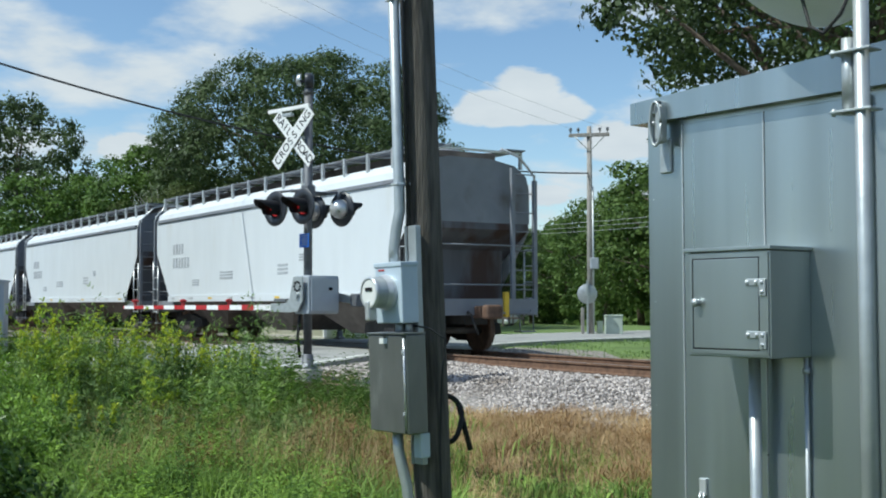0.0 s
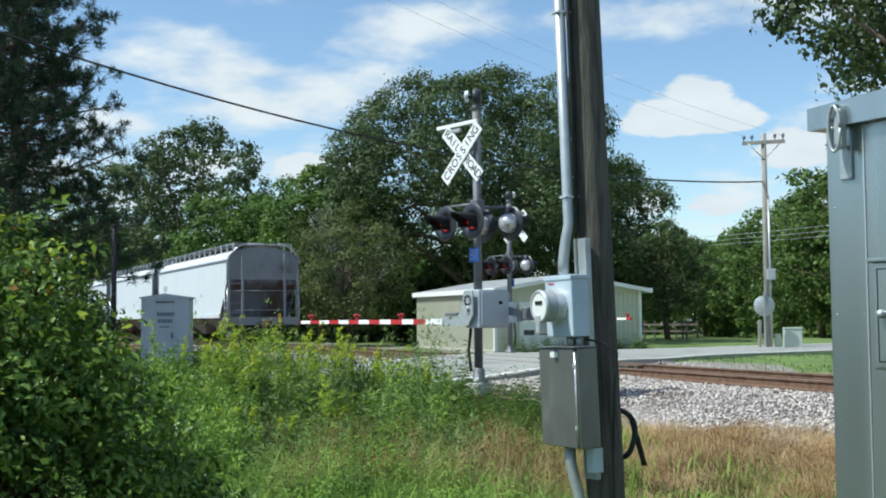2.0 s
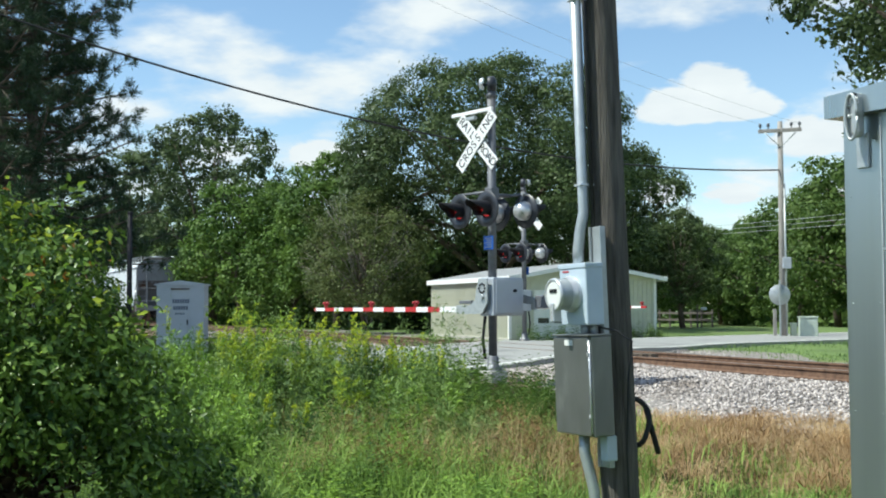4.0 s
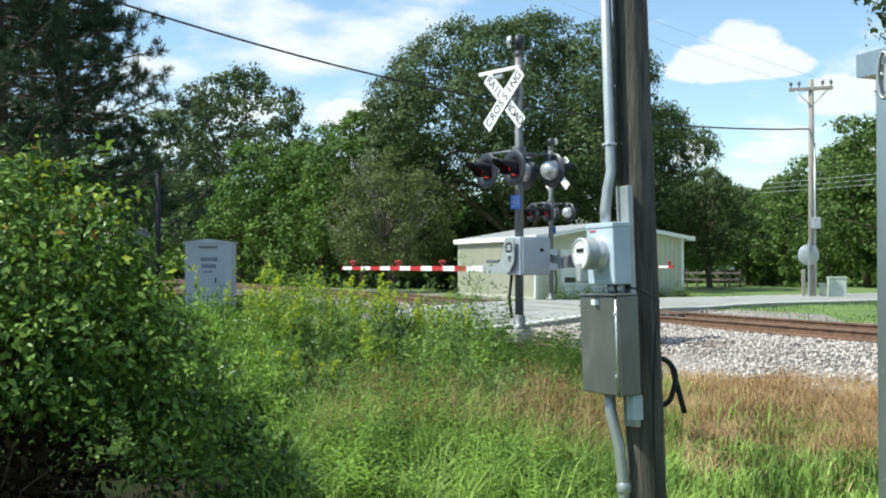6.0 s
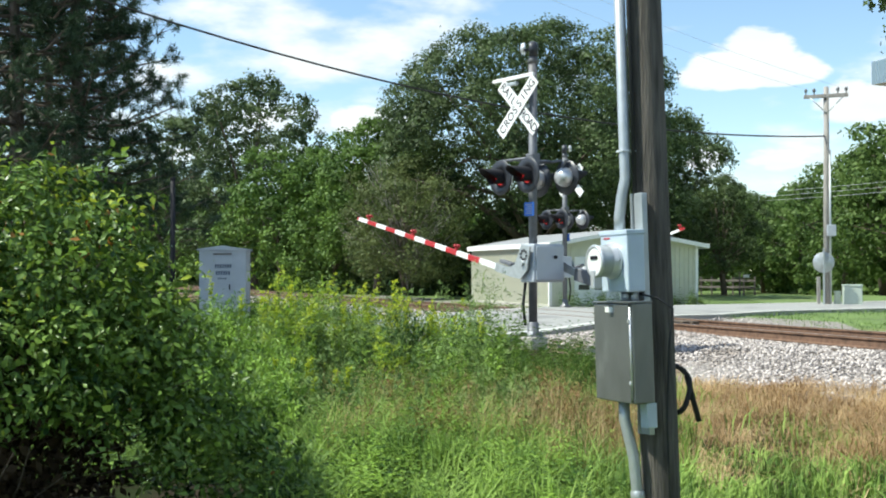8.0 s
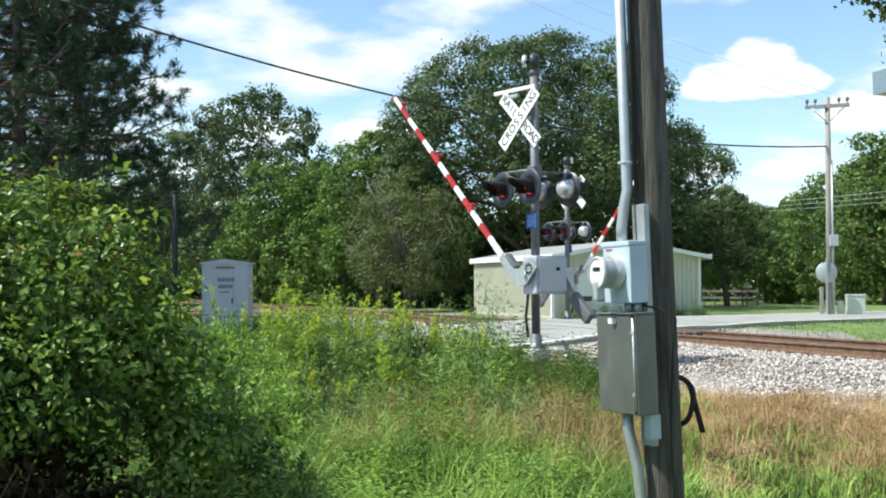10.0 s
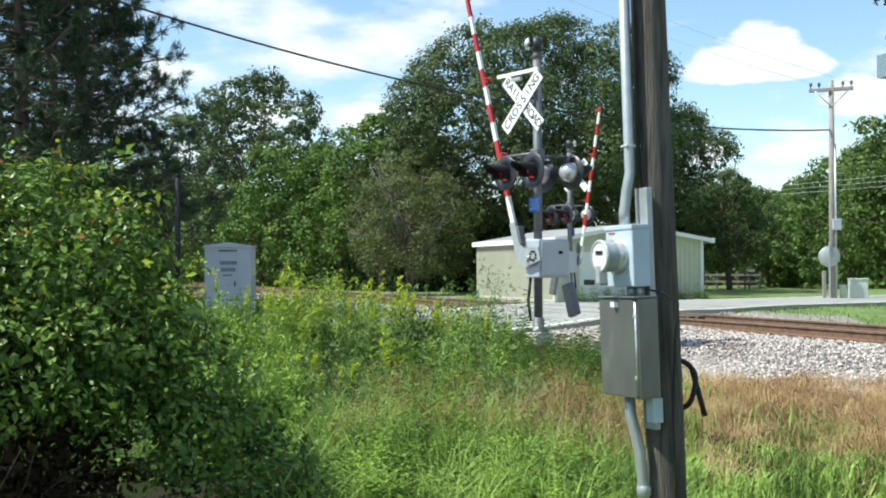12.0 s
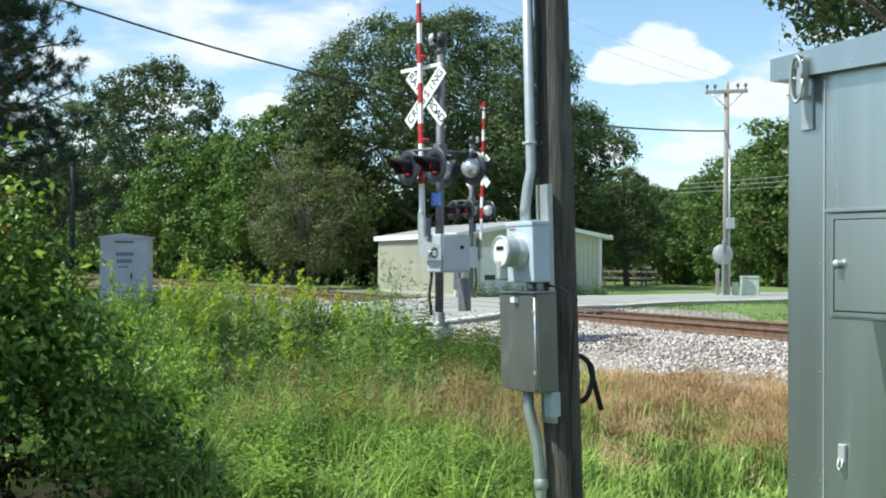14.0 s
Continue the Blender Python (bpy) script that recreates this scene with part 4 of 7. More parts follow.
    # counterweights
    for y in (-0.62,):
        bm = B()
        prism(bm, [(0.06, 0.06), (-0.5, -0.04), (-0.52, -0.16), (0.0, -0.1)], y - 0.012, y + 0.012)
        part("weight_arm", bm, "galv", arm)
    bm = B()
    box(bm, -0.98, -0.42, -0.68, -0.56, -0.2, 0.02, bevel=0.02)
    part("counterweight", bm, "mast_grey", arm, "grey iron counterweight")
    # arm in striped lengths
    x, white = 0.55, True
    pattern = [0.62] + [0.34] * 40
    i = 0
    while x < arm_len:
        l = min(pattern[i], arm_len - x)
        f = lambda u: 0.05 - 0.02 * (u / arm_len)
        bm = B()
        vs = []
        for xx in (x, x + l):
            h = f(xx)
            vs.append([bm.verts.new((xx, 0.19 + sy * 0.026, -0.21 + sz * h)) for sy, sz in ((-1, -1), (1, -1), (1, 1), (-1, 1))])
        for k in range(4):
            bm.faces.new((vs[0][k], vs[0][(k + 1) % 4], vs[1][(k + 1) % 4], vs[1][k]))
        bm.faces.new(vs[0])
        bm.faces.new(vs[1])
        part("stripe", bm, "white" if white else "red", arm)
        x += l
        white = not white
        i += 1
    for xx in stripes:
        bm = B()
        box(bm, xx - 0.035, xx + 0.035, 0.17, 0.21, -0.17, -0.12, bevel=0.01)
        lathe(bm, [(0.0, 0.06), (0.022, 0.055), (0.034, 0.0), (0.0, -0.01)], 12, pose(xx, 0.2, -0.09, -90, 0, 0))
        lathe(bm, [(0.0, 0.06), (0.022, 0.055), (0.034, 0.0), (0.0, -0.01)], 12, pose(xx, 0.18, -0.09, 90, 0, 0))
        part("arm_lamp", bm, "red", arm, "small red lamp on the arm")
    return sig, arm


def sign_frame(p, z, flip):
    s = -1 if flip else 1
    # x along the barrier, y towards the oncoming driver
    X, Yv = LANE * s, -DRIVE * s
    return Matrix(((X.x, Yv.x, 0, p.x), (X.y, Yv.y, 0, p.y), (0, 0, 1, z), (0, 0, 0, 1)))


NEAR_SIGNAL, NEAR_ARM = make_signal(sign_frame(MAST, 0.6, False), 0.6, 5.3, "grey crossing signal mast with crossbuck, hooded lamps and barrier", (1.9, 3.3, 4.9))
FAR_SIGNAL, FAR_ARM = make_signal(sign_frame(FAR_MAST, 0.6, True), 0.6, 4.75, "grey crossing signal mast across the track, seen from behind", (1.9, 3.3, 4.6), 0.12, False)


# ---------------------------------------------------------------- service pole with meter
def make_service_pole():
    p = polar(-0.78, 6.5)
    lean = -1.75
    m = Matrix.Translation((p.x, p.y, 1.7)) @ pose(0, 0, 0, 0, lean, 0) @ Matrix.Translation((0, 0, -1.7))
    pole = thing("service_pole", m, "weathered dark wooden pole with electricity meter and grey conduit", "utility pole")
    # uneven round timber with drying cracks
    bm = B()
    seg, rows = 28, []
    for i in range(60):
        z = -0.2 + i * 0.09
        r0 = 0.106 - 0.0035 * z
        ring = []
        for k in range(seg):
            a = 2 * math.pi * k / seg
            r = r0 * (1 + 0.035 * noise.noise(Vector((math.cos(a) * 2, math.sin(a) * 2, z * 0.5))) - 0.05 * max(0.0, noise.noise(Vector((math.cos(a) * 9, math.sin(a) * 9, z * 0.25))) - 0.25))
            ring.append(bm.verts.new((r * math.cos(a), r * math.sin(a), z)))
        rows.append(ring)
    for a, b in zip(rows, rows[1:]):
        for k in range(seg):
            bm.faces.new((a[k], a[(k + 1) % seg], b[(k + 1) % seg], b[k])).smooth = True
    part("pole_shaft", bm, "pole_wood", pole)
    # x: right of one who faces the boxes, y: into the pole
    N, U = Vector((-0.819, -0.574, 0)), Vector((0.574, -0.819, 0))
    f = Matrix(((U.x, -N.x, 0, 0), (U.y, -N.y, 0, 0), (0, 0, 1, 0), (0, 0, 0, 1)))
    gear = new("meter_gear")
    gear.parent = pole
    gear.matrix_basis = f
    for x in (0.0,):
        bm = B()
        box(bm, x + 0.03, x + 0.11, -0.135, -0.1, 0.82, 2.13, bevel=0.004)
        box(bm, x + 0.02, x + 0.03, -0.15, -0.1, 0.82, 2.13)
        part("strut", bm, "galv", gear, "galvanised mounting channel")
    bm = B()
    box(bm, -0.14, 0.13, -0.25, -0.14, 1.595, 1.925, bevel=0.008)
    box(bm, -0.146, 0.136, -0.256, -0.14, 1.905, 1.93, bevel=0.004)
    part("meter_socket", bm, "meter_paint", gear, "pale blue-grey meter socket box")
    bm = B()
    box(bm, -0.1, -0.04, -0.2535, -0.25, 1.885, 1.893)
    part("tag", bm, "red", gear)
    bm = B()
    lathe(bm, [(0.095, 0.0), (0.1, 0.02), (0.092, 0.03), (0.088, 0.05)], 30, pose(-0.01, -0.25, 1.765, 90, 0, 0))
    part("meter_ring", bm, "silver", gear)
    bm = B()
    lathe(bm, [(0.086, 0.02), (0.086, 0.115), (0.082, 0.125), (0.078, 0.125), (0.078, 0.02)], 30, pose(-0.01, -0.25, 1.765, 90, 0, 0))
    part("meter_body", bm, "galv", gear)
    bm = B()
    lathe(bm, [(0.0, 0.122), (0.08, 0.122)], 30, pose(-0.01, -0.25, 1.765, 90, 0, 0))
    part("dial_face", bm, "dial", gear, "white meter face with a display")
    bm = B()
    box(bm, -0.045, 0.025, -0.376, -0.373, 1.775, 1.795)
    part("display", bm, "black", gear)
    bm = B()
    lathe(bm, [(0.075, 0.125), (0.084, 0.128), (0.09, 0.12), (0.09, 0.112)], 30, pose(-0.01, -0.25, 1.765, 90, 0, 0))
    part("glass_rim", bm, "silver", gear)
    bm = B()
    box(bm, -0.175, 0.185, -0.27, -0.14, 1.0, 1.535, bevel=0.008)
    part("switch_box", bm, "box_grey", gear, "grey steel switch enclosure with a scratched door")
    bm = B()
    box(bm, -0.18, 0.165, -0.282, -0.27, 1.005, 1.53, bevel=0.004)
    part("switch_door", bm, "box_grey", gear)
    bm = B()
    box(bm, -0.185, 0.19, -0.29, -0.14, 1.535, 1.545, bevel=0.003)
    part("drip_shield", bm, "box_grey", gear)
    bm = B()
    box(bm, -0.06, 0.02, -0.2845, -0.282, 1.485, 1.515)
    part("plate", bm, "dial", gear, "pale label plate")
    for z in (1.1, 1.43):
        bm = B()
        box(bm, 0.16, 0.176, -0.287, -0.255, z, z + 0.02, bevel=0.003)
        part("door_clamp", bm, "silver", gear)
    bm = B()
    tube(bm, [(0.172, -0.276, 1.02), (0.172, -0.276, 1.515)], 0.006, 8)
    part("hinge_pin", bm, "silver", gear, "bright hinge pin along the door")
    bm = B()
    box(bm, -0.04, 0.0, -0.385, -0.33, 1.615, 1.72, bevel=0.008)
    part("meter_seal", bm, "silver", gear, "bright sealing tab under the meter")
    bm = B()
    box(bm, 0.07, 0.14, -0.165, -0.1, 0.86, 0.995, bevel=0.006)
    part("ground_box", bm, "meter_paint", gear, "small blue-grey box under the switch")
    bm = B()
    tube(bm, [(0.1, -0.16, 1.58), (0.17, -0.1, 1.56), (0.2, -0.02, 1.5), (0.19, -0.045, 1.3), (0.17, -0.06, 0.9), (0.17, -0.062, 0.0)], 0.006, 6)
    part("bond_wire", bm, "rubber", gear, "dark earth wire stapled down the timber")
    bm = B()
    tube(bm, [(0.0, -0.18, 1.54), (0.0, -0.18, 1.6)], 0.03, 12)
    tube(bm, [(0.07, -0.17, 1.54), (0.07, -0.17, 1.6)], 0.022, 12)
    part("nipple", bm, "galv", gear)
    bm = B()
    tube(bm, [(-0.03, -0.19, 1.92), (-0.03, -0.19, 2.0), (-0.02, -0.175, 2.12), (-0.01, -0.155, 2.22), (-0.01, -0.155, 4.6)], 0.031, 16)
    part("riser_conduit", bm, "galv", gear, "grey riser conduit")
    bm = B()
    tube(bm, [(0.03, -0.125, 1.92), (0.03, -0.125, 4.6)], 0.012, 8)
    part("ground_wire", bm, "rubber", gear, "thin dark earth wire")
    for z in (2.36, 3.4):
        bm = B()
        box(bm, -0.044, 0.024, -0.19, -0.1, z, z + 0.014, bevel=0.003)
        part("conduit_clip", bm, "silver", gear)
    bm = B()
    tube(bm, [(-0.03, -0.2, 1.0), (-0.03, -0.2, 0.9), (0.0, -0.17, 0.7), (0.0, -0.15, 0.45), (0.0, -0.15, -0.1)], 0.031, 16)
    part("lower_conduit", bm, "galv", gear)
    bm = B()
    lathe(bm, [(0.034, 0), (0.04, 0.01), (0.04, 0.05), (0.034, 0.06)], 14, pose(0.0, -0.15, 0.45))
    part("coupling", bm, "galv", gear)
    # coil of slack cable at the back
    bm = B()
    pts = [(0.07 + 0.085 * math.cos(a) * (1 + 0.08 * math.sin(3 * a)), 0.09 + 0.02 * math.sin(2 * a), 1.02 + 0.13 * math.sin(a)) for a in np.linspace(-2.2, 7.0, 40)]
    pts.append((0.2, 0.1, 0.84))
    tube(bm, pts, 0.016, 8)
    co = part("cable_coil", bm, "rubber", pole, "black slack cable loop")
    co.matrix_basis = pose(0.02, 0, 0.02, 0, 0, 0)


make_service_pole()


# ---------------------------------------------------------------- aluminium equipment case
def make_case():
    c = polar(10.16, 4.6)
    U, Nn = Vector((0.616, -0.788, 0)), Vector((-0.788, -0.616, 0))
    m = Matrix(((U.x, -Nn.x, 0, c.x), (U.y, -Nn.y, 0, c.y), (0, 0, 1, 0.0), (0, 0, 0, 1)))
    cab = thing("equipment_case", m, "bright aluminium signal equipment case with a small meter box", "equipment case")
    bm = B()
    box(bm, 0, 2.1, 0, 1.5, 0.12, 2.42, bevel=0.004)
    part("case_body", bm, "alu", cab)
    bm = B()
    box(bm, -0.02, 2.12, -0.02, 1.52, -0.1, 0.12, bevel=0.01)
    part("plinth", bm, "concrete", cab)
    bm = B()
    prism(bm, [(-0.05, 2.4), (-0.05, 2.485), (1.05, 2.54), (2.15, 2.485), (2.15, 2.4)], -0.045, 1.56)
    part("case_lid", bm, "alu", cab, "overhanging folded lid")
    for x0, x1 in ((0.182, 0.549), (0.553, 0.925)):
        bm = B()
        box(bm, x0, x1, -0.006, 0.0, 0.2, 2.38, bevel=0.002)
        part("front_panel", bm, "alu", cab)
    for x in (0.935, 0.965):
        bm = B()
        box(bm, x, x + 0.012, -0.014, 0.0, 0.2, 2.38, bevel=0.002)
        part("door_edge", bm, "alu", cab)
    # meter box on the face
    bm = B()
    D = 0.23
    box(bm, 0.386, 0.734, -D, -0.006, 1.513, 1.875, bevel=0.004)
    bx = part("meter_box", bm, "alu", cab, "projecting aluminium box with a hinged door")
    bm = B()
    box(bm, 0.376, 0.744, -D - 0.014, -0.006, 1.875, 1.889, bevel=0.003)
    part("box_top", bm, "alu", bx)
    bm = B()
    box(bm, 0.398, 0.412, -D - 0.008, -D, 1.525, 1.866)
    box(bm, 0.412, 0.722, -D - 0.008, -D, 1.853, 1.866)
    box(bm, 0.412, 0.722, -D - 0.008, -D, 1.525, 1.538)
    box(bm, 0.694, 0.728, -D - 0.006, -D, 1.525, 1.866)
    part("door_frame", bm, "alu", bx)
    bm = B()
    box(bm, 0.412, 0.694, -D - 0.0025, -D, 1.538, 1.853)
    part("door_gap", bm, "black", bx)
    bm = B()
    box(bm, 0.415, 0.69, -D - 0.007, -D - 0.002, 1.542, 1.849, bevel=0.002)
    part("box_door", bm, "alu", bx)
    for z in (1.765, 1.59):
        h = B()
        box(h, 0.64, 0.72, -D - 0.013, -D - 0.007, z - 0.01, z + 0.014, bevel=0.003)
        box(h, 0.695, 0.722, -D - 0.014, -D - 0.007, z - 0.045, z + 0.014, bevel=0.003)
        hh = part("hinge", h, "galv", bx, "bolted strap hinge")
        for x, dz in ((0.65, 0), (0.685, 0), (0.708, 0), (0.708, -0.032)):
            bm = B()
            lathe(bm, [(0, 0.007), (0.006, 0.005), (0.008, 0)], 8, pose(x, -D - 0.013, z + dz + 0.002, 90, 0, 0))
            part("rivet", bm, "silver", hh)
    bm = B()
    lathe(bm, [(0, 0.03), (0.012, 0.028), (0.016, 0.018), (0.009, 0.01), (0.012, 0)], 14, pose(0.438, -D - 0.007, 1.7, 90, 0, 0))
    part("latch", bm, "galv", bx)
    # conduits under the box
    bm = B()
    tube(bm, [(0.545, -0.07, 1.51), (0.545, -0.07, 0.1)], 0.021, 14)
    part("conduit", bm, "galv", cab)
    bm = B()
    tube(bm, [(0.72, -0.02, 1.51), (0.72, -0.02, 0.1)], 0.008, 8)
    tube(bm, [(0.72, -0.02, 1.475), (0.72, -0.02, 1.455)], 0.014, 8)
    part("thin_conduit", bm, "galv", cab)
    for x in (0.178, 0.549, 0.927):
        bm = B()
        box(bm, x, x + 0.004, -0.011, 0.0, 0.2, 2.38)
        part("seam", bm, "silver", cab, "bright folded seam")
    # lid hasp
    bm = B()
    box(bm, 0.075, 0.135, -0.062, -0.05, 2.31, 2.475, bevel=0.02)
    box(bm, 0.07, 0.125, -0.012, 0.0, 2.2, 2.33, bevel=0.004)
    hs = part("hasp", bm, "galv", cab, "galvanised lid hasp with a locking loop")
    bm = B()
    pts = [(0.105 + 0.028 * math.cos(a), -0.075, 2.385 + 0.085 * math.sin(a)) for a in np.linspace(0, 6.28, 22)]
    tube(bm, pts, 0.006, 8)
    part("loop", bm, "galv", hs)
    for x in (0.085, 0.125):
        for z in (2.39, 2.43):
            bm = B()
            lathe(bm, [(0, 0.008), (0.007, 0.006), (0.009, 0)], 8, pose(x, -0.062, z, 90, 0, 0))
            part("rivet", bm, "silver", hs)
    bm = B()
    box(bm, 0.25, 0.282, -0.02, -0.006, 0.985, 1.05, bevel=0.004)
    tube(bm, [(0.258, -0.02, 1.0), (0.256, -0.026, 0.97), (0.266, -0.028, 0.955), (0.276, -0.026, 0.97), (0.274, -0.02, 1.0)], 0.004, 6)
    part("draw_latch", bm, "silver", cab)
    for z in (0.5, 0.9, 1.3, 1.7, 2.1):
        bm = B()
        for x in (0.03, 0.155):
            lathe(bm, [(0, 0.002), (0.003, 0.0015), (0.004, 0)], 8, pose(x, 0.0, z, 90, 0, 0))
        part("rivet", bm, "alu", cab)
    # standpipe with clamps and round aerial cover
    mast = tagged(thing("aerial_pipe", m @ pose(1.094, -0.25, 0), "galvanised pipe with clamps and a white dish before the case", "pipe"))
    bm = B()
    tube(bm, [(0, 0, 0), (0, 0, 3.1)], 0.0235, 18)
    part("pipe", bm, "galv", mast)
    bm = B()
    tube(bm, [(-0.052, 0.01, 2.28), (-0.052, 0.01, 2.52)], 0.021, 14)
    part("short_pipe", bm, "galv", mast)
    for z in (2.285, 2.47):
        bm = B()
        box(bm, -0.095, 0.045, -0.03, 0.04, z, z + 0.008, bevel=0.002)
        tube(bm, [(-0.09, -0.015, z - 0.008), (-0.09, -0.015, z + 0.016)], 0.007, 6)
        part("clamp", bm, "galv", mast)
    bm = B()
    tube(bm, [(0.0, 0.0, 2.83), (-0.12, -0.01, 2.84), (-0.24, -0.02, 2.8)], 0.014, 8)
    part("dish_arm", bm, "galv", mast)
    bm = B()
    prof = [(0.0, -0.02)] + [(0.235 * t, -0.02 + 0.06 * t * t) for t in (0.3, 0.6, 0.85, 1.0)] + [(0.245, 0.045), (0.24, 0.05)] + [(0.235 * t, -0.01 + 0.06 * t * t) for t in (1.0, 0.7, 0.4)] + [(0, -0.01)]
    lathe(bm, prof, 40, pose(-0.25, -0.03, 2.765, -40, 8, 0) @ Matrix.Diagonal((1.12, 1.12, 1, 1)))
    part("dish", bm, "white", mast, "round white dish")
    bm = B()
    tube(bm, [(-0.02, 0.02, 2.72), (-0.07, 0.0, 2.6), (-0.13, 0.0, 2.55), (-0.18, 0.0, 2.58), (-0.22, 0.0, 2.72)], 0.006, 6)
    part("lead", bm, "rubber", mast, "black lead")


make_case()


# ---------------------------------------------------------------- signal bungalow, sheds, far poles
def make_bungalow():
    p = polar(-21.8, 32)
    b = thing("signal_cabinet", Matrix.Translation((p.x, p.y, 0.5)) @ pose(0, 0, 0, 0, 0, 13) @ Matrix.Diagonal((0.87, 0.87, 0.95, 1)), "pale grey steel signal cabinet with a stencilled door", "cabinet")
    bm = B()
    box(bm, -0.72, 0.72, -0.5, 0.5, -0.3, 1.9, bevel=0.02)
    part("cabinet_body", bm, "case_paint", b)
    bm = B()
    prism(bm, [(-0.78, 1.9), (0, 2.0), (0.78, 1.9), (0.78, 1.86), (-0.78, 1.86)], -0.56, 0.56)
    part("cabinet_roof", bm, "case_paint", b)
    bm = B()
    box(bm, -0.26, 0.26, -0.525, -0.5, 0.1, 1.72, bevel=0.005)
    d = part("cabinet_door", bm, "case_paint", b)
    bm = B()
    box(bm, -0.28, 0.28, -0.56, -0.5, 1.74, 1.78)
    part("rain_strip", bm, "grime", b)
    bm = B()
    box(bm, 0.2, 0.24, -0.55, -0.52, 0.75, 0.9)
    part("handle", bm, "black", d)
    for z, w, h in ((1.36, 0.46, 0.11), (1.17, 0.4, 0.11), (1.04, 0.3, 0.05)):
        x = -w / 2
        while x < w / 2:
            bm = B()
            box(bm, x, x + 0.05, -0.529, -0.525, z, z + h)
            part("stencil", bm, "lettering", d)
            x += 0.075
    # dark post beside
    q = polar(-24.3, 30)
    post = thing("dark_post", Matrix.Translation((q.x, q.y, gz(q.x, q.y))), "slender black post behind the leafy bush", "post")
    bm = B()
    tube(bm, [(0, 0, -0.2), (0, 0, 4.0)], [0.075, 0.06], 12)
    part("post_shaft", bm, "black", post)
    bm = B()
    lathe(bm, [(0.07, 0), (0.075, 0.03), (0.05, 0.07), (0, 0.08)], 12, pose(0, 0, 4.0))
    part("post_cap", bm, "black", post)


make_bungalow()


def make_shed():
    c = Vector((-4.45, 43.8, 0.4))
    U, W = Vector((0.866, 0.5, 0)), Vector((-0.5, 0.866, 0))
    m = Matrix(((U.x, W.x, 0, c.x), (U.y, W.y, 0, c.y), (0, 0, 1, c.z), (0, 0, 0, 1)))
    shed = thing("metal_shed", m, "cream ribbed-metal shed with a low gable roof and garage door", "shed")
    w, l, h, r = 6.35, 8.6, 2.35, 0.52
    bm = B()
    prism(bm, [(0, 0), (w, 0), (w, h), (w / 2, h + r), (0, h)], 0.0, 0.1)
    part("gable_wall", bm, "siding", shed)
    bm = B()
    prism(bm, [(0, 0), (w, 0), (w, h), (w / 2, h + r), (0, h)], l - 0.1, l)
    part("gable_wall", bm, "siding", shed)
    for x in (0.0, w - 0.1):
        bm = B()
        box(bm, x, x + 0.1, 0.1, l - 0.1, 0, h - 0.02)
        part("side_wall", bm, "siding", shed)
    bm = B()
    box(bm, -0.03, 0.0, 0.02, 0.065, 0.05, h - 0.05)
    rib = part("wall_rib", bm, "siding", shed)
    for i in range(1, 70):
        o = rib.copy()
        scene.collection.objects.link(o)
        o.matrix_basis = pose(0, i * 0.122, 0)
    bm = B()
    box(bm, 0.04, 0.08, -0.025, 0.0, 0.05, h - 0.1)
    rib = part("wall_rib", bm, "siding", shed)
    for i in range(1, 31):
        if 0.9 < i * 0.205 < 3.9:
            continue
        o = rib.copy()
        scene.collection.objects.link(o)
        o.matrix_basis = pose(i * 0.205, 0, 0)
    for s in (0, 1):
        bm = B()
        prism(bm, [(-0.16, h - 0.03), (-0.16, h + 0.05), (w / 2, h + r + 0.08), (w / 2, h + r)] if s == 0 else
              [(w + 0.35, h - 0.06), (w + 0.35, h + 0.02), (w / 2, h + r + 0.08), (w / 2, h + r)], -0.35, l + 0.1)
        part("roof_slope", bm, "roof_metal", shed)
        bm = B()
        x = -0.18 if s == 0 else w + 0.35
        box(bm, x, x + 0.02, -0.36, l + 0.1, h - 0.14, h + 0.06)
        part("eave_trim", bm, "white", shed, "white eave trim")
        bm = B()
        a, b = (-0.18, w / 2) if s == 0 else (w + 0.37, w / 2)
        prism(bm, [(a, h - 0.13), (a, h + 0.03), (b, h + r + 0.09), (b, h + r - 0.06)], -0.38, -0.352)
        part("gable_trim", bm, "white", shed)
        bm = B()
        x = 0.0 if s == 0 else w
        box(bm, x - 0.06, x + 0.06, -0.03, 0.06, 0, h)
        part("corner_trim", bm, "white", shed)
    bm = B()
    box(bm, 1.0, 3.8, -0.035, 0.0, 0, 1.87)
    door = part("garage_door", bm, "white", shed, "white sectional garage door")
    for i in range(4):
        bm = B()
        box(bm, 1.03, 3.77, -0.05, -0.035, 0.03 + i * 0.46, 0.45 + i * 0.46, bevel=0.01)
        part("panel", bm, "white", door)
    for i in range(4):
        bm = B()
        box(bm, 1.16 + i * 0.68, 1.62 + i * 0.68, -0.056, -0.05, 0.6, 0.8)
        part("pane", bm, "glass_dark", door)
    bm = B()
    box(bm, -0.1, w + 0.1, -0.1, l, -0.3, 0.01)
    part("slab", bm, "concrete", shed)


make_shed()


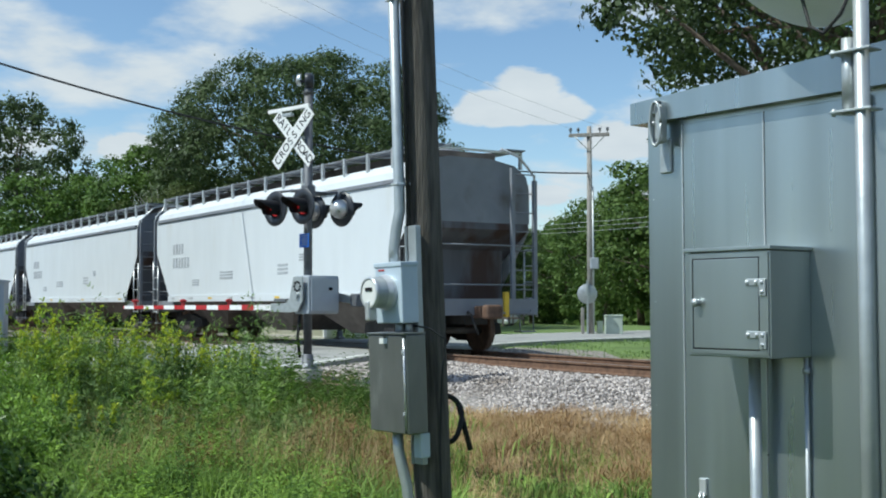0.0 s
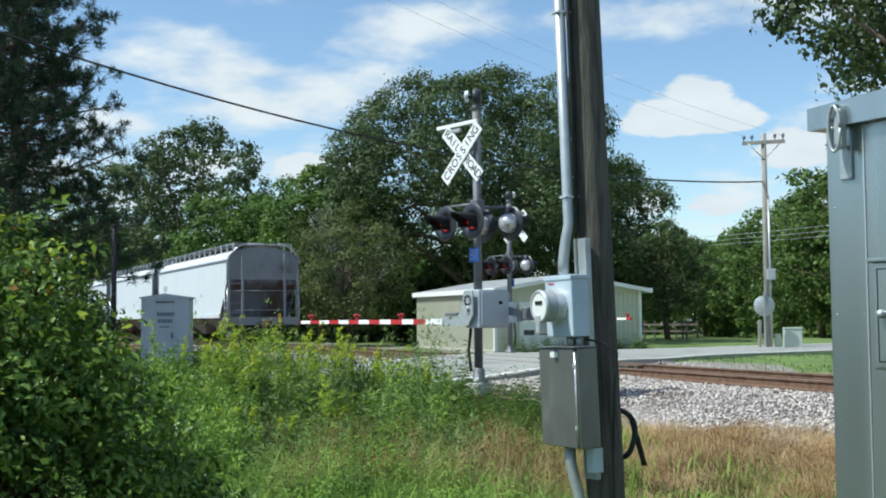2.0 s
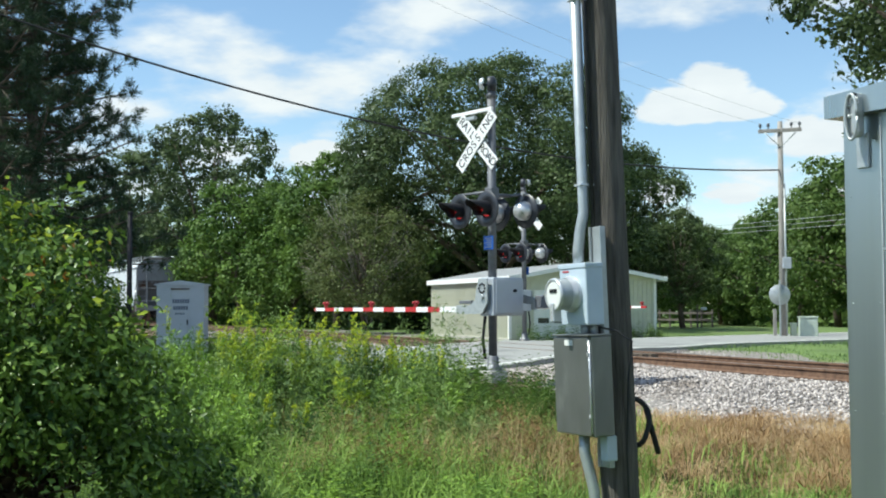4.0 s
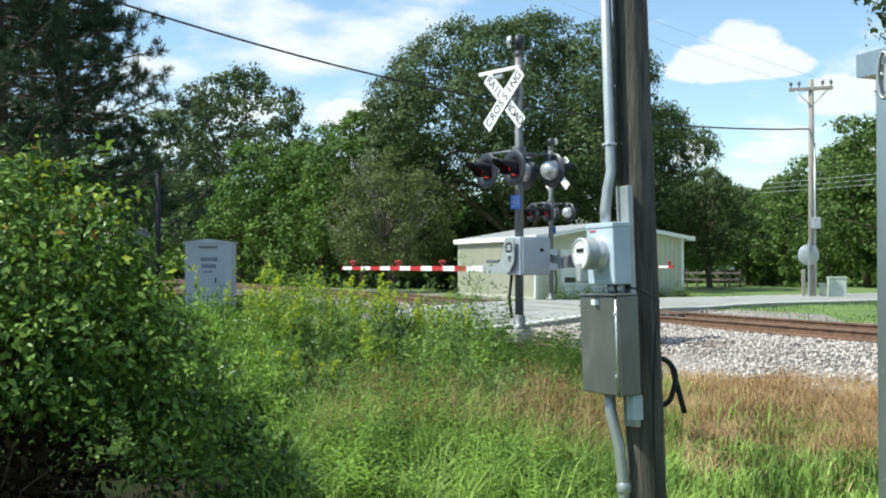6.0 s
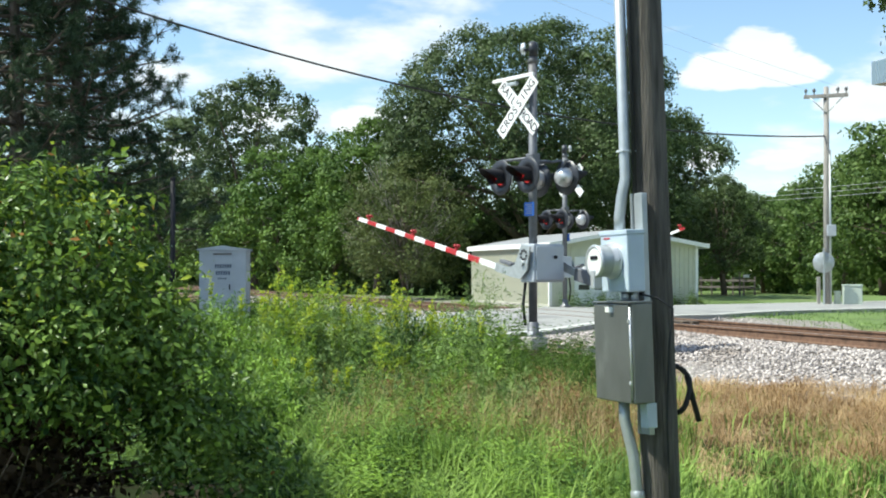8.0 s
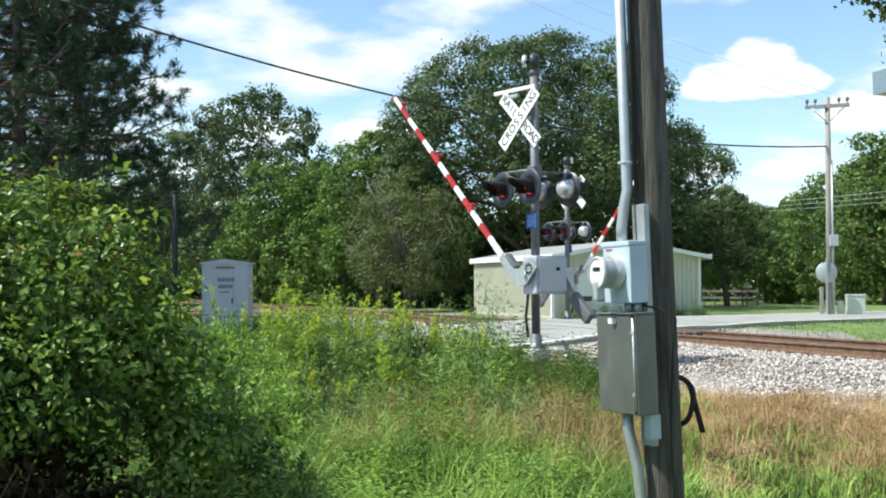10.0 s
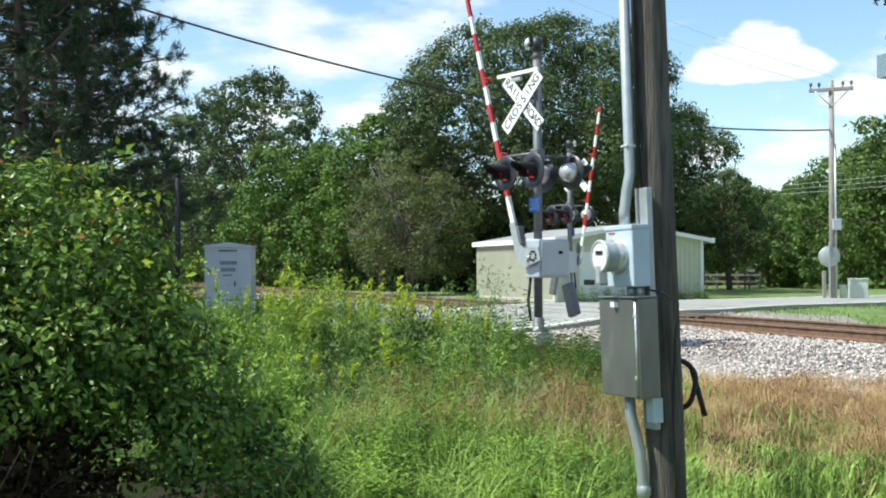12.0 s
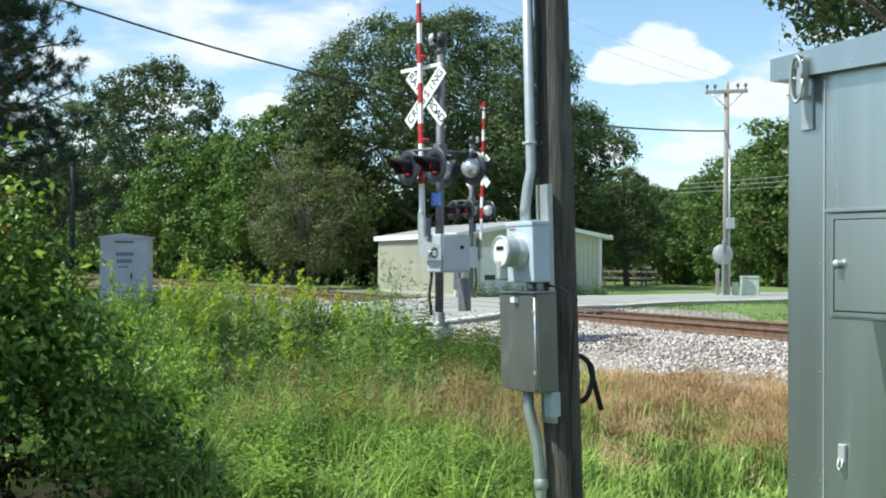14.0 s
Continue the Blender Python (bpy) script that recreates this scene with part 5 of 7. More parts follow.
def make_power_pole():
    p = polar(7.3, 43)
    z0 = gz(p.x, p.y)
    pole = thing("power_pole", Matrix.Translation((p.x, p.y, z0)), "grey weathered power pole with a crossarm on the lawn", "utility pole")
    bm = B()
    tube(bm, [(0, 0, -0.3), (0, 0, 4), (0, 0, 8.25 - z0)], [0.13, 0.11, 0.085], 14)
    part("pole_shaft", bm, "old_wood", pole)
    arm = B()
    box(arm, -0.75, 0.75, -0.14, -0.05, 7.85 - z0, 7.98 - z0, bevel=0.01, m=pose(0, 0, 0, 0, 0, -12))
    ar = part("crossarm", arm, "old_wood", pole)
    for x in (-0.68, -0.4, 0.4, 0.68):
        bm = B()
        lathe(bm, [(0.02, 0), (0.02, 0.08), (0.06, 0.1), (0.05, 0.14), (0.06, 0.17), (0.03, 0.22), (0, 0.22)], 10, pose(0, 0, 0, 0, 0, -12) @ pose(x, -0.09, 7.98 - z0))
        part("insulator", bm, "mast_grey", ar)
    for s in (-1, 1):
        bm = B()
        tube(bm, [(s * 0.55, -0.1, 7.86 - z0), (0, -0.1, 7.3 - z0)], 0.018, 6)
        part("brace", bm, "galv", pole)
    bm = B()
    box(bm, -0.02, 0.28, -0.28, -0.1, 2.95 - z0, 3.35 - z0, bevel=0.02)
    part("terminal_box", bm, "case_paint", pole)
    bm = B()
    tube(bm, [(0.1, -0.12, 0), (0.1, -0.12, 6.0 - z0)], 0.035, 8)
    part("cable_guard", bm, "galv", pole)
    for s, h in ((-0.3, 1.1),):
        bm = B()
        box(bm, s - 0.06, s + 0.06, -0.1, 0.02, 0, h, bevel=0.01)
        part("marker", bm, "old_wood", pole)
    q = polar(7.15, 42.3)
    sign = thing("round_sign", Matrix.Translation((q.x, q.y, gz(q.x, q.y))), "round sign on a post, its bare metal back showing", "road sign")
    bm = B()
    box(bm, -0.03, 0.03, -0.02, 0.02, -0.2, 2.1)
    part("sign_post", bm, "galv", sign)
    bm = B()
    lathe(bm, [(0, 0.006), (0.36, 0.006), (0.365, 0), (0.36, -0.004), (0, -0.004)], 36, pose(0, 0.03, 1.6, 90, 0, 0))
    part("sign_disc", bm, "galv", sign, "bare metal back of the disc")
    for b, d, w, h, name in ((8.4, 43, 0.62, 0.78, "pedestal_box"), (7.75, 43.2, 0.22, 0.55, "pedestal_box")):
        q = polar(b, d)
        t = thing(name, Matrix.Translation((q.x, q.y, gz(q.x, q.y))), "pale green utility pedestal on the lawn" if w > 0.3 else "narrow pale green utility pedestal on the lawn", "utility box", "utility pedestals")
        bm = B()
        box(bm, -w / 2, w / 2, -w * 0.4, w * 0.4, -0.1, h, bevel=0.02)
        part("pedestal_body", bm, "cab_green", t)
        bm = B()
        box(bm, -w / 2 - 0.02, w / 2 + 0.02, -w * 0.4 - 0.02, w * 0.4 + 0.02, h, h + 0.05, bevel=0.015)
        part("pedestal_lid", bm, "cab_green", t)
    return p


POWER = make_power_pole()


def make_marker():
    q = polar(3.3, 70)
    t = thing("roadside_post", Matrix.Translation((q.x, q.y, gz(q.x, q.y))), "dark roadside post with a pale box and arm", "post")
    bm = B()
    box(bm, -0.05, 0.05, -0.05, 0.05, -0.2, 1.35)
    part("post_shaft", bm, "grime", t)
    bm = B()
    box(bm, -0.35, 0.35, -0.03, 0.03, 0.95, 1.03)
    part("post_arm", bm, "grime", t)
    bm = B()
    box(bm, 0.2, 0.55, -0.1, 0.1, 1.03, 1.2, bevel=0.04)
    part("letter_box", bm, "white", t)


make_marker()


def make_fence():
    """Dark rail fence at the far side of the lawn."""
    a, b = polar(1.5, 82), polar(4.0, 80)
    fence = thing("rail_fence", Matrix.Translation((a.x, a.y, gz(a.x, a.y) - 0.25)), "dark weathered rail fence at the lawn's far side", "fence")
    run = b - a
    for k in range(6):
        p = run * (k / 5)
        bm = B()
        box(bm, p.x - 0.06, p.x + 0.06, p.y - 0.06, p.y + 0.06, -0.2, 1.25, bevel=0.01)
        part("fence_post", bm, "grime", fence)
    turn = math.degrees(math.atan2(run.y, run.x))
    for z in (0.55, 1.0):
        bm = B()
        box(bm, -0.1, run.length + 0.1, -0.1, -0.065, z - 0.07, z + 0.07, bevel=0.008, m=pose(0, 0, 0, 0, 0, turn))
        part("fence_rail", bm, "grime", fence)


make_fence()


def cable(name, a, b, sag, r, label, mat="rubber", n=26):
    bm = B()
    a, b = Vector(a), Vector(b)
    tube(bm, [a.lerp(b, k / n) - Vector((0, 0, 4 * sag * (k / n) * (1 - k / n))) for k in range(n + 1)], r, 6)
    return tagged(part(name, bm, mat, None, smooth=True), label, "cable")


LEFT_END = polar(-38, 27, 9.2)
cable("overhead_cable", (POWER.x, POWER.y, 6.5), LEFT_END, 1.3, 0.026, "thick black overhead cable from the power pole")
for k in range(3):
    e, f = polar(34, 60, 8.0 + k * 0.4), polar(2.0, 78, 6.2 + 0.25 * k)
    cable("overhead_wire", f, e, 0.6, 0.012, "thin grey overhead wire before the trees", "galv")
for k, (b1, d1, z1) in enumerate(((-26, 34, 15.5), (-24, 34, 15.8))):
    cable("power_line", (POWER.x + (-0.66, 0.66)[k], POWER.y - 0.1, 8.15), polar(b1, d1, z1), 0.8, 0.004, "thin power line against the sky", "galv")


# ---------------------------------------------------------------- vegetation
def unit(v):
    return v / np.maximum(np.linalg.norm(v, axis=-1, keepdims=True), 1e-9)


def leaf_quads(pos, size, rng, droop=0.0, aspect=0.55, face=None):
    """A kite-shaped leaf at each place, turned at random or roughly facing a way."""
    n = len(pos)
    d = rng.normal(size=(n, 3))
    d[:, 2] -= droop
    d = unit(d)
    s = unit(np.cross(d, rng.normal(size=(n, 3)) if face is None else face))
    if face is not None:
        d = unit(np.cross(face, s) + rng.normal(size=(n, 3)) * 0.25)
    size = np.broadcast_to(size, (n,))[:, None]
    tip, mid = pos + d * size, pos + d * size * 0.45
    P = np.stack([pos, mid + s * size * aspect * 0.5, tip, mid - s * size * aspect * 0.5], 1)
    F = np.arange(n * 4).reshape(n, 4)
    return P.reshape(-1, 3), F


def join(chunks):
    V, F, o = [], [], 0
    for v, f in chunks:
        V.append(v)
        F.append(f + o)
        o += len(v)
    return np.concatenate(V), np.concatenate(F)


def crown_points(rng, lobes, clumps, per, spread):
    """Clumps near the skins of several lobes, few inside."""
    vol = np.array([l[3] * l[4] * l[5] for l in lobes]) ** 0.67
    pick = rng.choice(len(lobes), clumps, p=vol / vol.sum())
    L = np.array(lobes)[pick]
    d = unit(rng.normal(size=(clumps, 3)))
    d[:, 2] = np.where((d[:, 2] < -0.45) & (rng.random(clumps) < 0.7), -d[:, 2], d[:, 2])
    rad = rng.uniform(0.4, 1.12, clumps) ** 0.6
    c = L[:, :3] + d * L[:, 3:6] * rad[:, None]
    sz = rng.uniform(0.5, 1.25, clumps)
    off = np.clip(rng.normal(size=(clumps * per, 3)), -1.5, 1.5)
    pts = np.repeat(c, per, 0) + off * (spread * np.repeat(sz, per))[:, None] * np.array([1, 1, 0.62])
    face = unit(off * 0.9 + np.repeat(d, per, 0) * 0.5 + np.array([0, 0, 0.45]) + rng.normal(size=off.shape) * 0.55)
    return pts, face


def domed_crown(rng, h, r, base, lobes_n, lobe, count, tuft, spread, peak, skirt):
    """Leafy boughs set over a domed hull: each bough a lit outer cap of tufts, with gaps between; some tufts inside."""
    k = np.arange(lobes_n) + 0.5
    z = 1 - skirt * k / lobes_n
    a = k * 2.39996 + rng.uniform(-0.5, 0.5, lobes_n)
    ring = np.sqrt(np.clip(1 - z * z, 0, 1)) ** (1.0 - 0.45 * (z < 0.8))
    u = np.stack([np.cos(a) * ring, np.sin(a) * ring, z], -1)
    half = np.array([r, r, (h - base) * 0.5])
    lr = lobe * r * rng.uniform(0.7, 1.35, lobes_n)
    mid = np.array([0, 0, base + (h - base) * 0.47])
    c = mid + u * (half - lr[:, None] * 0.75) * rng.uniform(0.76, 1.12, lobes_n)[:, None]
    c[:, :2] *= (1 - peak * np.clip(z, 0, 1) ** 2)[:, None]
    n = count // tuft
    pick = rng.choice(lobes_n, n, p=lr ** 2 / (lr ** 2).sum())
    d = unit(rng.normal(size=(n, 3)) + unit(u[pick]) * 0.75 + np.array([0, 0, 0.3]))
    t = c[pick] + d * (lr[pick] * rng.uniform(0.45, 1.1, n) ** 0.5)[:, None] * np.array([1, 1, 0.8])
    core = rng.random(n) < 0.2
    t[core] = mid + unit(rng.normal(size=(core.sum(), 3))) * half * rng.uniform(0.35, 0.72, (core.sum(), 1))
    off = np.clip(rng.normal(size=(n * tuft, 3)), -1.7, 1.7)
    pts = np.repeat(t, tuft, 0) + off * (spread * np.repeat(rng.uniform(0.6, 1.3, n), tuft))[:, None] * np.array([1, 1, 0.7])
    face = unit(off * 0.5 + np.repeat(d, tuft, 0) * 0.8 + np.array([0, 0, 0.35]) + rng.normal(size=off.shape) * 0.6)
    return pts, face, c


def tree_mesh(name, seed, h, r, base, leaf, count, mats, lobes_n=40, trunk_r=0.28, lobe=0.22, tuft=22, spread=0.2, peak=0.25, twigs=0, skirt=1.62):
    rng = np.random.default_rng(seed)
    tree = new(name)
    pts, out, boughs = domed_crown(rng, h, r, base, lobes_n, lobe, count, tuft, spread, peak, skirt)
    v, f = leaf_quads(pts, rng.uniform(0.6, 1.25, len(pts)) * leaf, rng, 0.25, 0.75, out)
    cloud_mesh("crown", v, f, mats, tree)
    bm = B()
    lean = [(rng.uniform(-0.25, 0.25) * i, rng.uniform(-0.25, 0.25) * i, h * 0.16 * i - 0.3 * (i == 0)) for i in range(5)]
    tube(bm, lean, [trunk_r * 1.25, trunk_r, trunk_r * 0.8, trunk_r * 0.55, trunk_r * 0.25], 10)
    part("trunk", bm, "bark", tree)
    for k in range(0, lobes_n, max(1, lobes_n // 14)):
        bm = B()
        s = Vector(lean[1 + k % 3])
        e = Vector(boughs[k])
        mid = s.lerp(e, 0.5) + Vector((0, 0, 0.12 * (e - s).length))
        tube(bm, [s, mid, e], [trunk_r * 0.42, trunk_r * 0.28, trunk_r * 0.08], 7)
        part("limb", bm, "bark", tree)
    for k in range(twigs):
        a, up = rng.uniform(0, 6.28), rng.uniform(0.35, 0.97)
        s = Vector((rng.uniform(-0.3, 0.3), rng.uniform(-0.3, 0.3), h * rng.uniform(0.05, 0.3)))
        e = Vector((math.cos(a) * r * 1.05 * math.sqrt(1.02 - up * up), math.sin(a) * r * 1.05 * math.sqrt(1.02 - up * up), h * (0.1 + 0.9 * up)))
        m = s.lerp(e, 0.5) + Vector((rng.uniform(-0.25, 0.25), rng.uniform(-0.25, 0.25), 0.35))
        bm = B()
        tube(bm, [s, m, e], [0.035, 0.022, 0.006], 5)
        for q in range(4):
            t0 = m.lerp(e, rng.uniform(0.0, 0.7))
            tube(bm, [t0, t0 + (e - m).normalized() * 0.7 + Vector(rng.normal(size=3) * 0.35)], [0.014, 0.004], 4)
        part("bare_twig", bm, "twig", tree)
    return tree


def stand(tree, b, d, label, turn=0.0, scale=1.0, first=False, category="tree", group=""):
    p = polar(b, d)
    m = Matrix.Translation((p.x, p.y, gz(p.x, p.y) - max(0.0, min((d - 70) * 0.022, 0.7)))) @ pose(0, 0, 0, 0, 0, turn)
    if first:
        o = tree
        o.matrix_basis = m
        o.scale = (scale,) * 3
    else:
        o = copy_thing(tree, m)
        o.matrix_basis = m @ Matrix.Diagonal((scale, scale, scale, 1))
    return tagged(o, label, category, group)


OAK = tree_mesh("oak_tree", 11, 15.3, 8.1, 1.2, 0.165, 124000, "oak", 80, 0.4, 0.19, 20, 0.24, 0.12)
stand(OAK, -6.6, 62, "tall broad dark green oak behind the shed", 200, 1.0, True)
OAK_SLIM = tree_mesh("oak_tree", 12, 12.1, 4.3, 0.8, 0.18, 26000, "oak", 44, 0.25, 0.24, 18, 0.17, 0.22)
stand(OAK_SLIM, -20.4, 92, "rounded dark green oak in the wood edge", 0, 1.5, True)
stand(OAK_SLIM, 0.1, 74, "rounded dark green oak beside the broad one", 140, 0.98)
stand(OAK_SLIM, -24.2, 120, "dark green oak in the wood edge", 80, 1.55)
stand(OAK_SLIM, -2.4, 72, "dark green oak behind the broad one", 200, 1.0)
stand(OAK_SLIM, 2.6, 70, "small dark shade tree on the lawn beside the shed", 30, 0.62)
LIGHT = tree_mesh("sweetgum_tree", 13, 11.0, 3.5, 0.5, 0.19, 24000, "oak_light", 36, 0.2, 0.26, 16, 0.17, 0.5)
stand(LIGHT, -14.4, 66, "lighter green pointed tree in the wood edge", 0, 0.99, True)
stand(LIGHT, -17.2, 80, "lighter green tree in the wood edge", 75, 0.98)
stand(LIGHT, -12.4, 68, "lighter green tree in the wood edge", 170, 0.92)
SCRUB = tree_mesh("scrub_tree", 14, 7.3, 3.4, 0.1, 0.13, 22000, "scrub", 34, 0.1, 0.24, 16, 0.2, 0.3, 46, 1.9)
stand(SCRUB, -12.9, 57, "dull olive scrubby tree with bare twigs", 0, 1.0, True)
LOW = tree_mesh("understory_tree", 15, 6.6, 3.0, 0.05, 0.185, 12000, "oak_light", 30, 0.12, 0.27, 16, 0.17, 0.35, 0, 1.9)
stand(LOW, -19.2, 78, "low bushy green tree at the wood edge", 0, 1.5, True, group="low trees of the wood edge")
for b, d, s, a in ((-16.4, 72, 1.2, 60), (-21.9, 102, 1.6, 100), (-25.5, 140, 2.3, 200), (-26.7, 44, 0.62, 250), (-30.5, 46, 1.1, 20), (-34, 44, 1.15, 310), (-38, 42, 1.2, 90)):
    stand(LOW, b, d, "low bushy green tree at the wood edge", a, s, group="low trees of the wood edge")
RIGHT = tree_mesh("broadleaf_tree", 16, 11.5, 4.6, 0.3, 0.29, 11000, "far_wood", 36, 0.22, 0.24, 18, 0.25, 0.3, 0, 1.92)
stand(RIGHT, 2.6, 112, "distant rounded green tree across the lawn", 0, 0.82, True, group="trees across the lawn")
for b, d, s, a in ((4.4, 118, 0.86, 50), (6.2, 110, 0.92, 120), (8.0, 96, 1.02, 200), (9.8, 84, 1.05, 20), (11.6, 78, 1.12, 90), (13.8, 74, 1.15, 270), (16.5, 72, 1.2, 10), (20, 70, 1.2, 70),
                   (24, 70, 1.2, 170), (0.8, 104, 0.8, 240), (-1.0, 100, 0.85, 300)):
    stand(RIGHT, b, d, "distant rounded green tree across the lawn", a, s, group="trees across the lawn")
NEAR_OAK = tree_mesh("oak_tree", 17, 15.5, 7.2, 4.6, 0.175, 58000, "oak", 60, 0.36, 0.19, 26, 0.26, 0.2)
stand(NEAR_OAK, 20.9, 30, "tall oak with hanging leafy boughs behind the equipment case", 0, 1.0, True)


def make_pine(seed, h):
    """Tall pine: upswept boughs, each twig ending in a round tuft of needles."""
    rng = np.random.default_rng(seed)
    tree = new("pine_tree")
    bm = B()
    tube(bm, [(0, 0, -0.3), (0.1, 0, h * 0.4), (0.0, 0.1, h * 0.75), (0, 0, h)], [0.24, 0.19, 0.12, 0.03], 12)
    part("trunk", bm, "bark", tree)
    tufts, dirs = [], []
    for i in range(84):
        t = i / 84
        z = h * (0.24 + 0.75 * t)
        reach = (1.0 - 0.62 * t ** 1.6) * rng.uniform(2.3, 4.3)
        a = i * 2.4 + rng.uniform(-0.4, 0.4)
        d = Vector((math.cos(a), math.sin(a), 0))
        s = Vector((0, 0, z))
        mid = s + d * reach * 0.55 + Vector((0, 0, rng.uniform(-0.35, 0.05)))
        e = s + d * reach + Vector((0, 0, rng.uniform(-0.1, 0.7)))
        bm = B()
        tube(bm, [s, mid, e], [0.05, 0.032, 0.012], 6)
        side = Vector((-d.y, d.x, 0))
        ends = [e]
        for k in range(7):
            f = rng.uniform(0.3, 1.0)
            p = s.lerp(mid, f / 0.55) if f < 0.55 else mid.lerp(e, (f - 0.55) / 0.45)
            q = p + side * rng.uniform(-1.0, 1.0) * (0.4 + 0.55 * f) + d * rng.uniform(0.1, 0.6) + Vector((0, 0, rng.uniform(0.0, 0.45)))
            tube(bm, [p, q], [0.014, 0.006], 4)
            ends.append(q)
        part("bough", bm, "bark", tree)
        for q in ends:
            tufts.append(np.array(q))
            dirs.append(unit(np.array(d) * 0.5 + np.array([0, 0, 0.6])))
    tufts, dirs = np.array(tufts), np.array(dirs)
    per = 92
    n = len(tufts) * per
    size = np.repeat(rng.uniform(0.75, 1.3, len(tufts)), per)[:, None]
    dd = unit(rng.normal(size=(n, 3)) + np.repeat(dirs, per, 0) * 0.55)
    base = np.repeat(tufts, per, 0) + dd * rng.uniform(0.0, 0.14, (n, 1)) * size - np.repeat(dirs, per, 0) * rng.uniform(0, 0.18, (n, 1))
    s = unit(np.cross(dd, rng.normal(size=(n, 3)))) * 0.014
    ln = rng.uniform(0.11, 0.2, (n, 1)) * size
    P = np.stack([base - s, base + s, base + dd * ln], 1).reshape(-1, 3)
    cloud_mesh("needles", P, np.arange(len(P)).reshape(-1, 3), "pine", tree)
    return tree


PINE = make_pine(21, 12.2)
stand(PINE, -28.9, 34, "tall dark pine with ragged boughs", 0, 1.0, True)
stand(PINE, -31.4, 33, "tall dark pine with ragged boughs", 120, 1.05)
stand(PINE, -30.0, 40, "tall dark pine standing behind the others", 220, 1.0)


def patch(x, y, s, seed=0.0):
    """Smooth drifts between 0 and 1 over the plan."""
    return 0.5 + 0.5 * np.sin(x * s + seed + 1.3 * np.sin(y * s * 0.7 + seed)) * np.cos(y * s * 1.1 - seed + 0.9 * np.sin(x * s * 0.6))


def make_bush():
    """The leafy thicket close by: woody stems, ribbed leaves, yellowing tips."""
    rng = np.random.default_rng(31)
    p = polar(-34.3, 7.6)
    bush = tagged(new("thicket_bush"), "large leafy green thicket with yellowing sprays", "bush")
    bush.matrix_basis = Matrix.Translation((p.x, p.y, gz(p.x, p.y)))
    lobes = [(0, 0, 1.0, 1.15, 1.3, 0.95), (0.5, 0.2, 1.45, 0.75, 0.8, 0.65), (-0.4, 0.1, 1.75, 0.7, 0.8, 0.55), (0.75, -0.1, 0.75, 0.65, 0.8, 0.7), (-0.9, 0, 1.5, 0.9, 0.9, 0.85), (0.15, -0.5, 0.9, 0.9, 0.6, 0.8),
             (0.95, 0.4, 1.0, 0.5, 0.6, 0.6), (0.2, 0.3, 1.95, 0.45, 0.5, 0.35), (0.2, -0.2, 0.45, 1.1, 0.8, 0.42), (1.15, 0.3, 0.45, 0.65, 0.8, 0.4), (1.5, 0.9, 0.3, 0.5, 0.7, 0.25), (1.0, 0.9, 0.75, 0.6, 0.6, 0.55), (1.35, 0.7, 0.5, 0.5, 0.5, 0.4),
             # this row hangs out of view, added to shade the thicket's bare foot
             (-0.9, -1.0, 1.9, 0.9, 0.8, 0.75), (-0.5, -0.75, 2.0, 0.75, 0.75, 0.7), (-1.2, -0.3, 2.2, 0.9, 0.9, 0.7), (-0.8, -1.5, 1.1, 0.8, 0.8, 0.8)]
    for k in range(26):
        l = lobes[rng.integers(0, 8)]
        d = unit(rng.normal(size=3))
        d[2] = abs(d[2])
        s = rng.uniform(0.12, 0.26)
        lobes.append((l[0] + d[0] * l[3], l[1] + d[1] * l[4], l[2] + d[2] * l[5], s, s, s))
    pts, out = crown_points(rng, lobes, 3700, 20, 0.1)
    # arching sprays on top
    for k in range(60):
        l = lobes[k % len(lobes)]
        s = np.array(l[:3]) + np.array([0, 0, l[5] * 0.7])
        e = s + np.array([rng.uniform(-0.3, 0.4), rng.uniform(-0.4, 0.3), rng.uniform(0.15, 0.42)])
        tt = rng.uniform(0, 1, 26)[:, None]
        pts = np.concatenate([pts, s + (e - s) * tt + rng.normal(size=(26, 3)) * 0.03])
        out = np.concatenate([out, unit(rng.normal(size=(26, 3)) * 0.7 + np.array([-0.4, -0.5, 0.8]))])
    bare = (0.83 * pts[:, 0] + 0.56 * pts[:, 1] < 1.15) & (0.83 * pts[:, 1] - 0.56 * pts[:, 0] < 0.25)
    ok = (pts[:, 2] > 0.1) & (rng.random(len(pts)) < np.where(bare, step(0.62, 1.0, pts[:, 2]), 0.5 + 0.8 * step(0.4, 1.0, pts[:, 2])))
    pts, out = pts[ok], out[ok]
    n = len(pts)
    size = 0.036 + 0.048 * rng.random(n) ** 1.4
    s = unit(np.cross(out, rng.normal(size=(n, 3))))
    d = unit(np.cross(out, s) + rng.normal(size=(n, 3)) * 0.3 - np.array([0, 0, 0.25]))
    up = np.cross(s, d)
    S = size[:, None]
    a, tip = pts, pts + d * S
    l1, r1 = pts + d * S * 0.35 + s * S * 0.27 + up * S * 0.1, pts + d * S * 0.35 - s * S * 0.27 + up * S * 0.1
    P = np.stack([a, l1, tip, r1], 1).reshape(-1, 3)
    k = np.arange(n)[:, None] * 4
    F = np.concatenate([k + np.array([[0, 1, 2]]), k + np.array([[0, 2, 3]])])
    yellow = rng.random(n) < 0.02 + 0.34 * step(1.3, 2.1, pts[:, 2]) * patch(pts[:, 0], pts[:, 1], 4.0, 1.0)
    kind = yellow.astype(int) + ((rng.random(n) < 0.08) & yellow)
    cloud_mesh("foliage", P, F, ["bush", "golden", "russet"], bush, index=np.concatenate([kind, kind]))
    # dead leaves among old canes, added to block light; their dark brown deepens the heart's shade
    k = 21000
